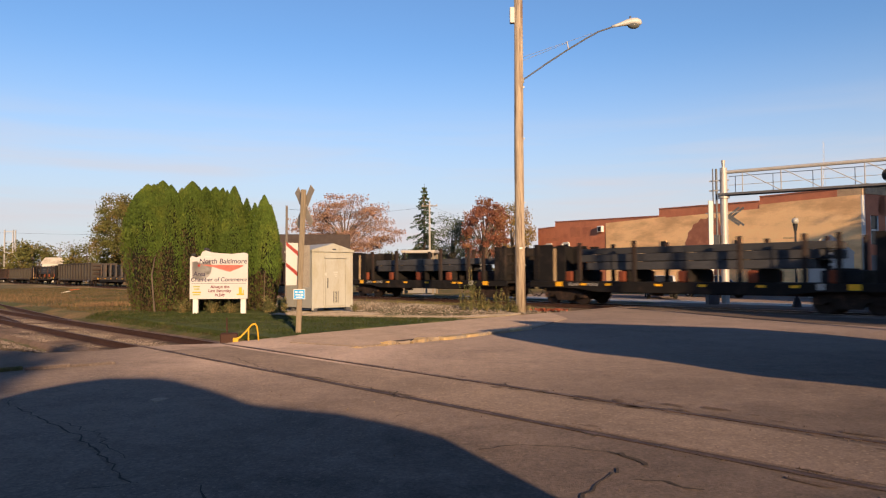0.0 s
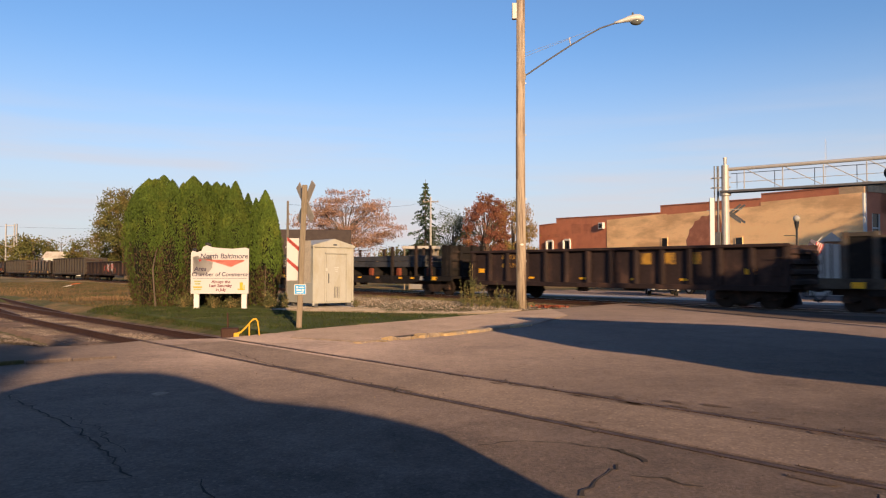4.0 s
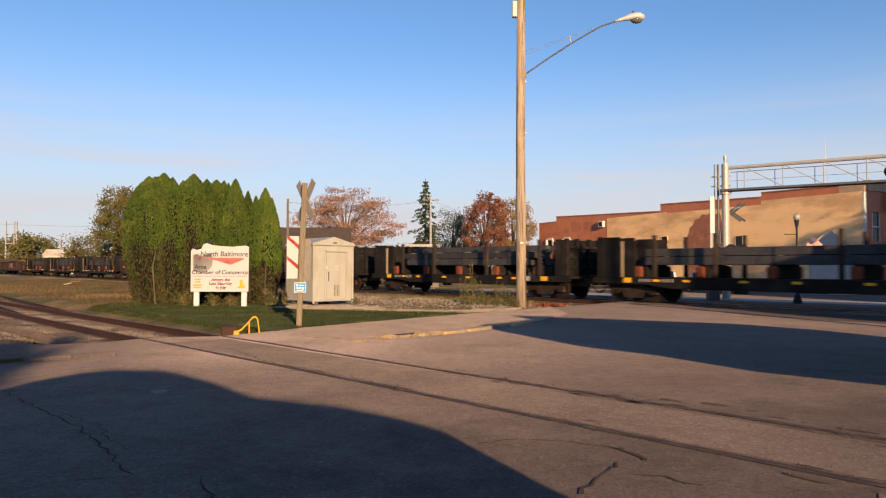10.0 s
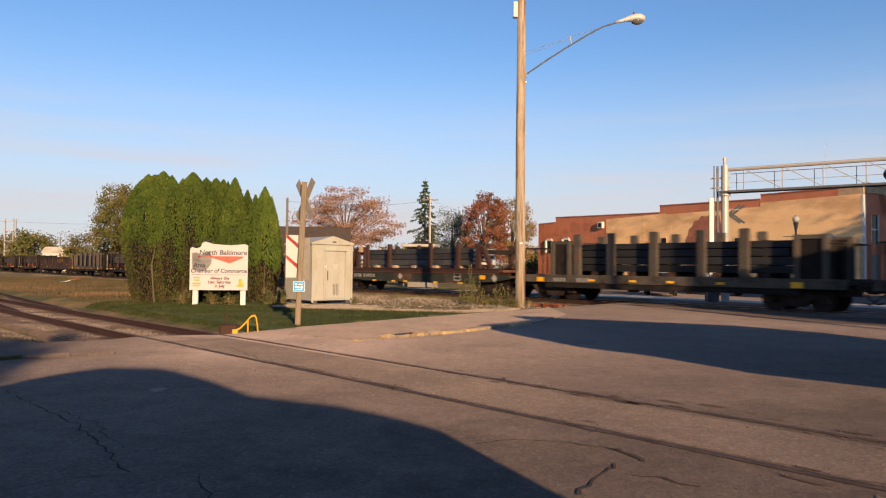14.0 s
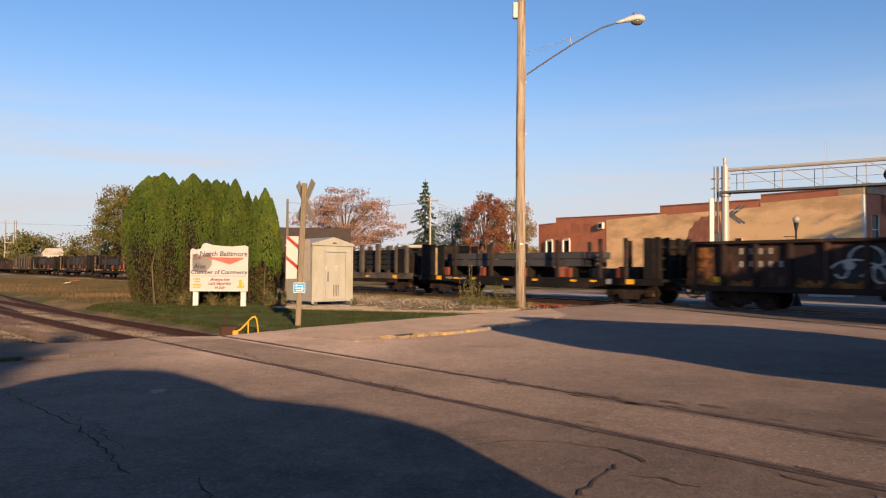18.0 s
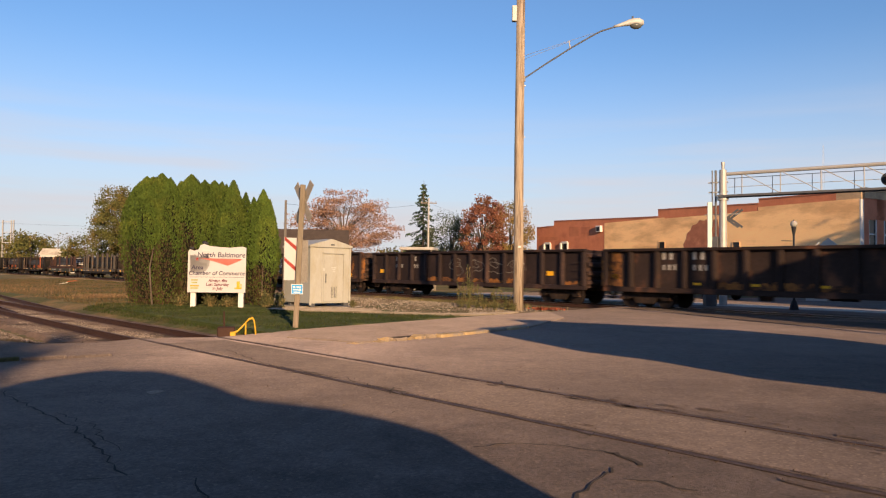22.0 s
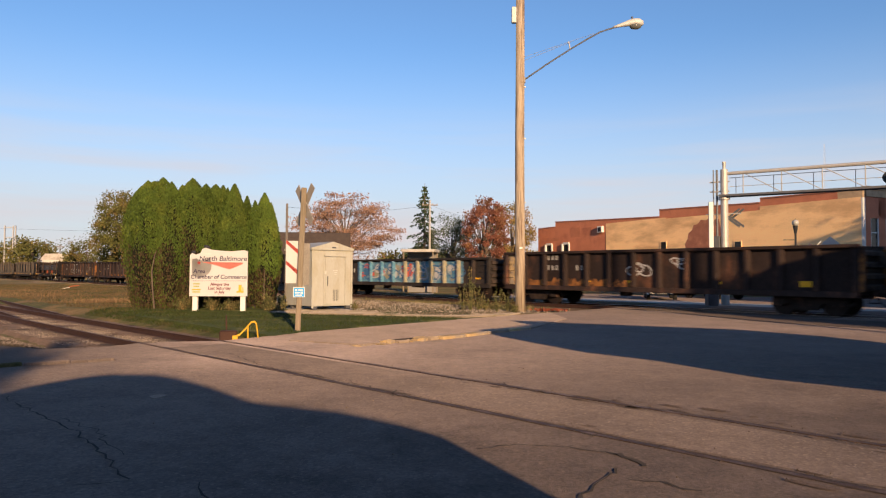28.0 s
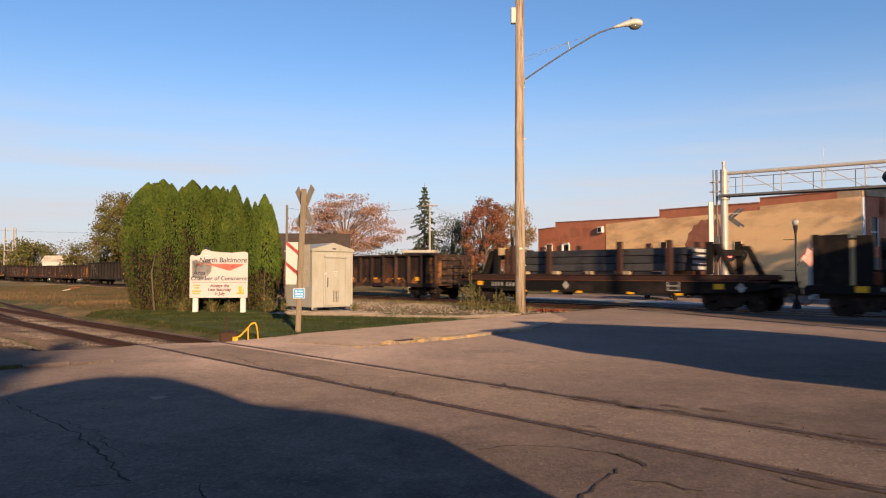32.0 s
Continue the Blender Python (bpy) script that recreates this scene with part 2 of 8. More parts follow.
galvanized = surface("galvanized", (0.42, 0.40, 0.375), 0.55, 0.35, 0.15, 4, 30, 0.05)
dull_steel = surface("dull_steel", (0.12, 0.12, 0.125), 0.55, 0.5, 0.2, 4, 30, 0.08)
dark_metal = surface("dark_metal", (0.03, 0.03, 0.034), 0.5, 0.3, 0.25, 4, 30, 0.05)
beige_steel = surface("beige_steel", (0.37, 0.36, 0.315), 0.55, 0.0, 0.08, 2, 30, 0.03, 0.3, (0.33, 0.31, 0.245), 0.4, 1.5)
white_paint = surface("white_paint", (0.62, 0.60, 0.56), 0.6, 0, 0.06, 3, 30, 0.03)
sign_white = surface("sign_white", (0.46, 0.44, 0.43), 0.55, 0, 0.05, 3, 30, 0.02)
sign_red = surface("sign_red", (0.50, 0.07, 0.06), 0.5, 0, 0.1, 5, 30, 0.02)
sign_pink = surface("sign_pink", (0.72, 0.24, 0.19), 0.5, 0, 0.1, 5, 30, 0.02)
sign_navy = surface("sign_navy", (0.06, 0.05, 0.085), 0.5, 0, 0.1, 5, 30, 0.02)
sign_grey = surface("sign_grey", (0.52, 0.49, 0.47), 0.5, 0, 0.1, 5, 30, 0.02)
sign_blue = surface("sign_blue", (0.03, 0.28, 0.62), 0.45, 0, 0.1, 5, 30, 0.02)
grey_board = surface("grey_board", (0.26, 0.23, 0.19), 0.8, 0, 0.25, 5, 40, 0.1)
brick = surface("brick", (0.56, 0.205, 0.11), 0.9, 0, 0.2, 0.8, 18, 0.4, None, (0.44, 0.15, 0.085), 0.35, 0.3)
patch_brick = surface("patch_brick", (0.50, 0.185, 0.10), 0.9, 0, 0.25, 1.0, 18, 0.4, None, (0.40, 0.14, 0.08), 0.5, 0.6)
coping_brick = surface("coping_brick", (0.36, 0.145, 0.09), 0.9, 0, 0.3, 1.2, 18, 0.4, None, (0.46, 0.20, 0.115), 0.4, 0.6)
tan_render = surface("tan_render", (0.50, 0.35, 0.21), 0.9, 0, 0.2, 0.6, 14, 0.15, None, (0.34, 0.23, 0.14), 0.5, 0.5)
cream_metal = surface("cream_metal", (1.0, 0.64, 0.31), 0.6, 0.0, 0.12, 0.3, 10, 0.03, 3.2, (0.70, 0.41, 0.195), 0.5, 0.13)
roof_dark = surface("roof_dark", (0.072, 0.054, 0.043), 0.9, 0, 0.25, 2, 20, 0.3)
siding_grey = surface("siding_grey", (0.20, 0.19, 0.18), 0.8, 0, 0.15, 2, 20, 0.1)
glass_dark = surface("glass_dark", (0.02, 0.022, 0.025), 0.08, 0, 0.1, 2, 10, 0)
lens_glass = surface("lens_glass", (0.35, 0.34, 0.31), 0.15, 0, 0.1, 8, 30, 0.02)
bark = surface("bark", (0.11, 0.085, 0.065), 0.95, 0, 0.35, 6, 40, 0.6, 0.2)
thuja = surface("thuja", (0.060, 0.093, 0.014), 0.85, 0, 0.45, 0.9, 14, 0, None, (0.105, 0.13, 0.020), 0.36, 0.6, 0.16, island=0.25)
thuja_dead = surface("thuja_dead", (0.058, 0.038, 0.02), 0.9, 0, 0.35, 2.0, 14, 0, island=0.4)
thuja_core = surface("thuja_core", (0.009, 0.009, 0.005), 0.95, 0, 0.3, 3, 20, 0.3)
leaf_rust = surface("leaf_rust", (0.29, 0.165, 0.115), 0.85, 0, 0.4, 0.8, 6, 0, None, (0.22, 0.13, 0.07), 0.4, 0.7, island=0.35)
leaf_red = surface("leaf_red", (0.19, 0.075, 0.048), 0.85, 0, 0.45, 0.7, 6, 0, None, (0.20, 0.10, 0.03), 0.35, 0.35, island=0.35)
leaf_olive = surface("leaf_olive", (0.10, 0.10, 0.028), 0.85, 0, 0.4, 0.7, 6, 0, None, (0.17, 0.12, 0.04), 0.4, 0.4, island=0.35)
leaf_yellow = surface("leaf_yellow", (0.24, 0.15, 0.05), 0.85, 0, 0.4, 0.7, 6, 0, None, (0.15, 0.15, 0.05), 0.4, 0.5, island=0.35)
leaf_grey = surface("leaf_grey", (0.085, 0.10, 0.06), 0.85, 0, 0.35, 0.8, 6, 0, island=0.3)
needle = surface("needle", (0.045, 0.07, 0.035), 0.85, 0, 0.4, 0.9, 8, 0, island=0.35)
seed_straw = surface("seed_straw", (0.19, 0.115, 0.066), 0.9, 0, 0.35, 2, 20, 0, None, (0.17, 0.12, 0.06), 0.5, 0.8, island=0.3)
weed_green = surface("weed_green", (0.085, 0.088, 0.032), 0.85, 0, 0.45, 3, 20, 0, None, (0.20, 0.14, 0.06), 0.55, 1.5, island=0.35)
far_wood = surface("far_wood", (0.085, 0.08, 0.04), 0.95, 0, 0.4, 0.08, 0.8, 0, island=0.3)

# rolling stock
car_black = surface("car_black", (0.0105, 0.009, 0.0085), 0.85, 0, 0.4, 1.1, 22, 0.08, None, (0.030, 0.021, 0.017), 0.38, 0.9, 0.15)
car_char = surface("car_char", (0.025, 0.020, 0.018), 0.85, 0, 0.4, 1.1, 22, 0.08, 0.6, (0.055, 0.038, 0.03), 0.4, 0.9, 0.15)
car_brown = surface("car_brown", (0.031, 0.0195, 0.0165), 0.8, 0, 0.5, 0.9, 18, 0.1, 0.5, (0.105, 0.046, 0.026), 0.30, 0.9, 0.25)
car_plum = surface("car_plum", (0.029, 0.0185, 0.0175), 0.8, 0, 0.45, 0.9, 18, 0.1, 0.5, (0.065, 0.036, 0.027), 0.32, 0.9, 0.2)
car_orange = surface("car_orange", (0.26, 0.105, 0.030), 0.85, 0, 0.45, 1.6, 20, 0.1, None, (0.042, 0.023, 0.017), 0.68, 2.4)
car_green = surface("car_green", (0.028, 0.033, 0.025), 0.75, 0, 0.35, 1.2, 20, 0.08, None, (0.10, 0.06, 0.04), 0.35, 0.8)
car_grey = surface("car_grey", (0.058, 0.05, 0.042), 0.8, 0, 0.3, 1.2, 20, 0.08, None, (0.05, 0.031, 0.022), 0.5, 0.8)
car_rust = surface("car_rust", (0.125, 0.046, 0.026), 0.85, 0, 0.35, 1.2, 20, 0.1, None, (0.08, 0.04, 0.03), 0.4, 1.2)
stake_dark = surface("stake_dark", (0.028, 0.020, 0.017), 0.85, 0, 0.4, 1.5, 20, 0.08, None, (0.06, 0.032, 0.022), 0.35, 1.2, 0.2)
sill_grey = surface("sill_grey", (0.085, 0.070, 0.055), 0.85, 0, 0.45, 1.4, 20, 0.1, None, (0.030, 0.024, 0.020), 0.5, 1.0, 0.2)
bolster_red = surface("bolster_red", (0.19, 0.05, 0.024), 0.85, 0, 0.35, 2, 20, 0.1)
stake_grey = surface("stake_grey", (0.072, 0.062, 0.052), 0.8, 0, 0.35, 1.5, 20, 0.08, None, (0.10, 0.06, 0.04), 0.35, 1.2, 0.15)
truck_steel = surface("truck_steel", (0.026, 0.018, 0.015), 0.85, 0, 0.4, 3, 30, 0.2, None, (0.085, 0.048, 0.033), 0.42, 2.0)
wheel_steel = surface("wheel_steel", (0.028, 0.020, 0.017), 0.6, 0.4, 0.3, 4, 30, 0.1)
slab_steel = surface("slab_steel", (0.070, 0.069, 0.072), 0.72, 0.3, 0.3, 0.7, 14, 0.06, None, (0.028, 0.030, 0.036), 0.5, 0.7, 0.25)
slab_dark = surface("slab_dark", (0.030, 0.031, 0.035), 0.72, 0.3, 0.35, 0.7, 14, 0.06, None, (0.018, 0.019, 0.023), 0.5, 0.7, 0.25)
stripe_yellow = surface("stripe_yellow", (0.80, 0.40, 0.02), 0.4, 0, 0.12, 6, 30, 0.02)
letter_faint = surface("letter_faint", (0.15, 0.13, 0.11), 0.8, 0, 0.4, 6, 30, 0.02)
letter_white = surface("letter_white", (0.36, 0.335, 0.30), 0.7, 0, 0.4, 6, 30, 0.02)
letter_yellow = surface("letter_yellow", (0.40, 0.215, 0.035), 0.75, 0, 0.4, 4, 30, 0.02, None, (0.10, 0.06, 0.03), 0.45, 3.0)
tag_white = surface("tag_white", (0.44, 0.42, 0.40), 0.7, 0, 0.2, 6, 30, 0.02)
tag_teal = surface("tag_teal", (0.085, 0.20, 0.28), 0.7, 0, 0.3, 3, 30, 0.02, None, (0.26, 0.34, 0.36), 0.45, 2.5)
tag_yellow = surface("tag_yellow", (0.28, 0.25, 0.17), 0.7, 0, 0.3, 3, 30, 0.02, None, (0.30, 0.31, 0.29), 0.4, 2.5)
tag_red = surface("tag_red", (0.50, 0.10, 0.07), 0.7, 0, 0.2, 3, 30, 0.02)
tag_blue = surface("tag_blue", (0.05, 0.13, 0.24), 0.7, 0, 0.25, 3, 30, 0.02)
rear_red = surface("rear_red", (1.0, 0.06, 0.04), 0.4, 0, 0.05, 3, 30, 0, glow=6.0)
sun_reflector = surface("sun_reflector", (0.85, 0.75, 0.55), 0.2, 0.6, 0.1, 3, 30, 0)
flag_red = surface("flag_red", (0.55, 0.06, 0.07), 0.8, 0, 0.1, 3, 30, 0)
body_paint = surface("body_paint", (0.10, 0.11, 0.13), 0.35, 0.3, 0.08, 2, 30, 0)
tyre_rubber = surface("tyre_rubber", (0.025, 0.025, 0.025), 0.9, 0, 0.2, 6, 40, 0.1)


# ---- mesh helpers ----
def part(name, bm, material, parent=None, label="", m=None, smooth=False):
    me = bpy.data.meshes.new(name)
    if smooth:
        for f in bm.faces:
            f.smooth = True
    bm.to_mesh(me)
    bm.free()
    me.materials.append(material)
    ob = new(name, me)
    if parent is not None:
        ob.parent = parent
    if m is not None:
        ob.matrix_basis = m
    if label:
        tagged(ob, label)
    return ob


def again(ob, m, parent=None):
    """One more object on the same mesh."""
    o = new(ob.name.split(".")[0], ob.data)
    o.parent = parent if parent is not None else ob.parent
    o.matrix_basis = m
    return o


def from_lists(name, verts, faces, material, parent=None, label=""):
    me = bpy.data.meshes.new(name)
    me.from_pydata(verts, [], faces)
    me.update()
    me.materials.append(material)
    ob = new(name, me)
    if parent is not None:
        ob.parent = parent
    if label:
        tagged(ob, label)
    return ob


def thing(name, label, category, group="", kind="", m=None):
    e = new(name)
    e.empty_display_size = 0.3
    if m is not None:
        e.matrix_basis = m
    return tagged(e, label, category, group, kind)


def box(bm, x0, x1, y0, y1, z0, z1, bevel=0.0, m=None):
    r = bmesh.ops.create_cube(bm, size=1)
    vs = r["verts"]
    t = Matrix.LocRotScale(((x0 + x1) / 2, (y0 + y1) / 2, (z0 + z1) / 2), None, (abs(x1 - x0), abs(y1 - y0), abs(z1 - z0)))
    bmesh.ops.transform(bm, matrix=(m @ t) if m is not None else t, verts=vs)
    if bevel:
        es = list({e for v in vs for e in v.link_edges})
        bmesh.ops.bevel(bm, geom=es, offset=bevel, segments=1, affect="EDGES", profile=0.5)
    return bm


def boxes(*rows, bevel=0.0):
    bm = bmesh.new()
    for r in rows:
        box(bm, *r, bevel=bevel)
    return bm


def rod(bm, a, b, r0, r1=None, seg=8, caps=True):
    a, b = Vector(a), Vector(b)
    r1 = r0 if r1 is None else r1
    q = (b - a).to_track_quat("Z", "Y").to_matrix()
    rings = []
    for p, r in ((a, r0), (b, r1)):
        rings.append([bm.verts.new(p + q @ Vector((r * math.cos(2 * math.pi * i / seg), r * math.sin(2 * math.pi * i / seg), 0))) for i in range(seg)])
    for i in range(seg):
        j = (i + 1) % seg
        bm.faces.new((rings[0][i], rings[0][j], rings[1][j], rings[1][i]))
    if caps:
        bm.faces.new(rings[0][::-1])
        bm.faces.new(rings[1])
    return bm


def tube(bm, pts, radii, seg=8):
    """A tube through points, with a radius at each."""
    pts = [Vector(p) for p in pts]
    rings = []
    for i, p in enumerate(pts):
        d = (pts[min(i + 1, len(pts) - 1)] - pts[max(i - 1, 0)]).normalized()
        q = d.to_track_quat("Z", "Y").to_matrix()
        r = radii[i] if isinstance(radii, (list, tuple)) else radii
        rings.append([bm.verts.new(p + q @ Vector((r * math.cos(2 * math.pi * k / seg), r * math.sin(2 * math.pi * k / seg), 0))) for k in range(seg)])
    for a, b in zip(rings, rings[1:]):
        # the ring ahead is turned to lie on the one behind
        best = min(range(seg), key=lambda s: (b[s].co - a[0].co).length)
        b2 = [b[(best + k) % seg] for k in range(seg)]
        for k in range(seg):
            bm.faces.new((a[k], a[(k + 1) % seg], b2[(k + 1) % seg], b2[k]))
        b[:] = b2
    bm.faces.new(rings[0][::-1])
    bm.faces.new(rings[-1])
    return bm


def extrude_profile(bm, profile, y0, y1, m=None):
    """A closed outline of (x, z), drawn out from y0 to y1."""
    a = [bm.verts.new((x, y0, z)) for x, z in profile]
    b = [bm.verts.new((x, y1, z)) for x, z in profile]
    n = len(profile)
    fs = [bm.faces.new(a), bm.faces.new(b[::-1])]
    for i in range(n):
        fs.append(bm.faces.new((a[i], b[i], b[(i + 1) % n], a[(i + 1) % n])))
    bmesh.ops.recalc_face_normals(bm, faces=fs)
    if m is not None:
        bmesh.ops.transform(bm, matrix=m, verts=a + b)
    return bm


def lettering(name, text, size, material, parent, m, label="", slant=0.12):
    cu = bpy.data.curves.new(name, "FONT")
    cu.body, cu.size, cu.extrude, cu.align_x = text, size, 0.004, "CENTER"
    cu.offset = 0.0035
    cu.shear = slant
    tmp = bpy.data.objects.new("tmp", cu)
    me = bpy.data.meshes.new_from_object(tmp)
    bpy.data.objects.remove(tmp)
    me.name = name
    me.materials.clear()
    me.materials.append(material)
    ob = new(name, me)
    ob.parent = parent
    ob.matrix_basis = m
    if label:
        tagged(ob, label)
    return ob


# ---- plan ----
# both tracks run the same way; a is the way along them (to the far end), d the distance across from the camera
TRACK_TURN = 132.13
ALONG = Vector((-0.671, 0.7415, 0))
ACROSS = Vector((0.7415, 0.671, 0))
MAIN, SIDING = 28.47, 6.3
SKEW = 0.025          # the siding closes in on the camera's side
GRADE = 0.00243


def rail_top(a):
    return 0.02 + GRADE * (a - 10.4)


def track_place(a, d, z=0.0):
    return ALONG * a + ACROSS * d + Vector((0, 0, z))


def on_track(a, d, z=0.0, tilt=0.0):
    p = track_place(a, d, z)
    return pose(p.x, p.y, p.z, 0, -tilt, TRACK_TURN)


def siding_d(a):
    return SIDING - SKEW * a


def smooth(x, lo, hi):
    t = min(1.0, max(0.0, (x - lo) / (hi - lo)))
    return t * t * (3 - 2 * t)


def land(x, y):
    """The height of the ground."""
    a = ALONG.x * x + ALONG.y * y
    d = ACROSS.x * x + ACROSS.y * y
    z = -0.02 + GRADE * max(0.0, min(a, 300) - 24)
    bed = smooth(d, 22.5, 26) * (1 - smooth(d, 31, 33)) * smooth(a, 15.5, 20)
    off = d - siding_d(a)
    side = smooth(off, -2.9, -1.7) * (1 - smooth(off, 1.6, 2.9)) * smooth(a, 14.2, 16)
    mound = math.exp(-((d - 19.2) / 1.5) ** 2) * smooth(a, 17.5, 21) * (1 - smooth(a, 26, 34))
    bumps = 0.025 * noise.noise((x * 0.35, y * 0.35, 0)) + 0.015 * noise.noise((x * 1.3, y * 1.3, 3))
    rough_bit = smooth(a, 14.5, 18) * smooth(y, 12, 15)
    return z - 0.24 * bed - 0.24 * side + 0.26 * mound + bumps * rough_bit * (1 - 0.6 * side)


def axis(dense_lo, dense_hi, step, far):
    xs = [dense_lo + step * i for i in range(int((dense_hi - dense_lo) / step) + 1)]
    s, lo, hi = step, xs[0], xs[-1]
    while hi < far or lo > -far:
        s *= 1.35
        lo, hi = lo - s, hi + s
        xs = [lo] + xs + [hi]
    return xs


def ground_sheet():
    xs, ys = axis(-36, 12, 0.55, 2600), axis(10, 48, 0.55, 2600)
    verts = [(x, y, land(x, y)) for y in ys for x in xs]
    w = len(xs)
    faces = [(j * w + i, j * w + i + 1, (j + 1) * w + i + 1, (j + 1) * w + i) for j in range(len(ys) - 1) for i in range(w - 1)]
    ob = from_lists("ground", verts, faces, field)
    return tagged(ob, "rough autumn field of dry and green grass", "ground", kind="structure")


def slab(name, outline, z0, z1, material, label, category, kind="structure", drape=0.0):
    bm = bmesh.new()
    a = [bm.verts.new((x, y, z1)) for x, y in outline]
    b = [bm.verts.new((x, y, z0)) for x, y in outline]
    top = bm.faces.new(a)
    n = len(a)
    for i in range(n):
        bm.faces.new((b[i], b[(i + 1) % n], a[(i + 1) % n], a[i]))
    bmesh.ops.recalc_face_normals(bm, faces=bm.faces)
    bmesh.ops.triangulate(bm, faces=[f for f in bm.faces if len(f.verts) > 4])
    if drape:
        bmesh.ops.subdivide_edges(bm, edges=bm.edges, cuts=1)
    return tagged(part(name, bm, material), label, category, kind=kind)


ground_sheet()
ROAD_EDGE = [(-70, 13.0), (-20, 14.3), (-12, 14.4), (-9.2, 14.25), (-7.9, 13.6), (-6.9, 14.0), (-6.5, 14.8), (-5.7, 15.2), (-4.9, 15.4), (-3.7, 17.4), (-1.4, 20.3), (1.4, 23.8), (4.3, 27.3), (8.4, 32.4)]
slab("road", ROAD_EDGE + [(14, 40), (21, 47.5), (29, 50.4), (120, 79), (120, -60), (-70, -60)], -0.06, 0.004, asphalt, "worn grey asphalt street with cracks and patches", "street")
# lighter patches worn into the street along the old rails
slab("street_patch", [track_place(a, d)[:2] for a, d in ((1.2, 4.2), (-1.9, 4.1), (-4.4, 4.4), (-4.6, 5.2), (-1.0, 5.4), (1.5, 5.3))], 0.0, 0.009, patch_asphalt, "pale gravelly patch in the street", "patch")
slab("street_patch", [track_place(a, d)[:2] for a, d in ((14.0, 5.3), (-7, 5.85), (-7, 7.05), (14.0, 6.5))], 0.0, 0.0085, patch_asphalt, "pale asphalt between the street rails", "patch")
slab("pavement", [(-1.75, 14.5), (-0.1, 16.1), (1.2, 17.6), (2.5, 19.2), (4.2, 23.4), (4.2, 27.0), (1.4, 23.7), (-1.4, 20.2), (-3.6, 17.3), (-3.4, 15.4)], -0.02, 0.03, footway_asphalt, "pale asphalt footway beside the street", "footway")
slab("far_pavement", [track_place(a, d)[:2] for a, d in ((44, 33.4), (-40, 33.4), (-40, 36.6), (44, 36.6))], -0.05, 0.014, concrete, "pale concrete paving beyond the railway", "paving")
slab("far_street", [track_place(a, d)[:2] for a, d in ((44, 36.61), (-40, 36.61), (-40, 44), (16, 46), (44, 44))], -0.05, 0.012, asphalt, "dark asphalt parking beyond the railway", "street")
slab("lawn", [(-4.05, 16.6), (-3.75, 17.6), (-1.5, 20.5), (0.5, 23.2), (-2.8, 24.6), (-5.5, 25.6), (-6.2, 33), (-17, 33), (-12.6, 26.4)], -0.2, 0.012, lawn, "mown green lawn strip beside the siding", "lawn")


dust = surface("pale_dust", (0.24, 0.195, 0.15), 0.95, 0, 0.35, 1.5, 18, 0.5, None, (0.12, 0.10, 0.06), 0.4, 1.2)
slab("bare_earth", [(-6.7, 26.7), (-5.6, 25.9), (-4.2, 25.7), (-3.0, 25.4), (-2.2, 26.0), (-2.6, 27.4), (-4.0, 28.4), (-6.3, 28.6)], -0.2, 0.028, dust, "pale bare earth round the cabinet", "bare earth")
slab("bare_earth", [(-2.4, 25.3), (-0.8, 24.6), (0.7, 24.3), (2.3, 25.4), (3.0, 26.6), (2.0, 26.3), (0.7, 25.1), (-0.7, 25.3), (-2.3, 26.0)], -0.2, 0.024, dust, "pale gravelly edge beside the lawn", "bare earth")
wear = random.Random(44)
slab("street_patch", [(-3.45 + 0.09 * wear.uniform(0.7, 1.2) * math.cos(k * 0.63), 8.45 + 0.16 * wear.uniform(0.7, 1.2) * math.sin(k * 0.63)) for k in range(10)], 0.0, 0.0085, footway_asphalt, "small pale worn spot in the street", "patch")


# ---- tracks ----
def rail_bm(length):
    """A flat-bottomed rail below its running surface."""
    bm = bmesh.new()
    prof = [(-0.07, -0.17), (0.07, -0.17), (0.07, -0.155), (0.012, -0.13), (0.012, -0.045), (0.034, -0.035), (0.034, -0.006), (-0.034, -0.006), (-0.034, -0.035), (-0.012, -0.045), (-0.012, -0.13), (-0.07, -0.155)]
    extrude_profile(bm, prof, -length / 2, length / 2, pose(0, 0, 0, 0, 0, 90))
    return bm


def head_bm(length):
    bm = bmesh.new()
    extrude_profile(bm, [(-0.033, -0.006), (0.033, -0.006), (0.033, -0.001), (0.028, 0.0), (-0.028, 0.0), (-0.033, -0.001)], -length / 2, length / 2, pose(0, 0, 0, 0, 0, 90))
    return bm


street_rail = surface("street_rail", (0.075, 0.046, 0.033), 0.7, 0.1, 0.45, 2.0, 60, 0.2, None, (0.15, 0.10, 0.075), 0.5, 2.5)
tilt = math.degrees(math.atan(GRADE))
main_track = thing("railway_track", "straight main railway track on dark ballast", "track", kind="structure", m=on_track(100, MAIN, rail_top(100), tilt))
siding_track = thing("siding_track", "rusty siding track sunk in the street", "track", kind="structure", m=on_track(60, siding_d(60), 0.012) @ pose(0, 0, 0, 0, 0, math.degrees(math.atan(SKEW))))
for owner, length, kind in ((main_track, 620, "rail"), (siding_track, 160, "rail")):
    for s in (-0.7525, 0.7525):
        r = part("rail", rail_bm(length), rail_rust, owner, m=pose(150 if owner is main_track else 0, s, 0))
        part("rail_head", head_bm(length), rail_head if owner is main_track else street_rail, r, "worn running surface")
tie = None
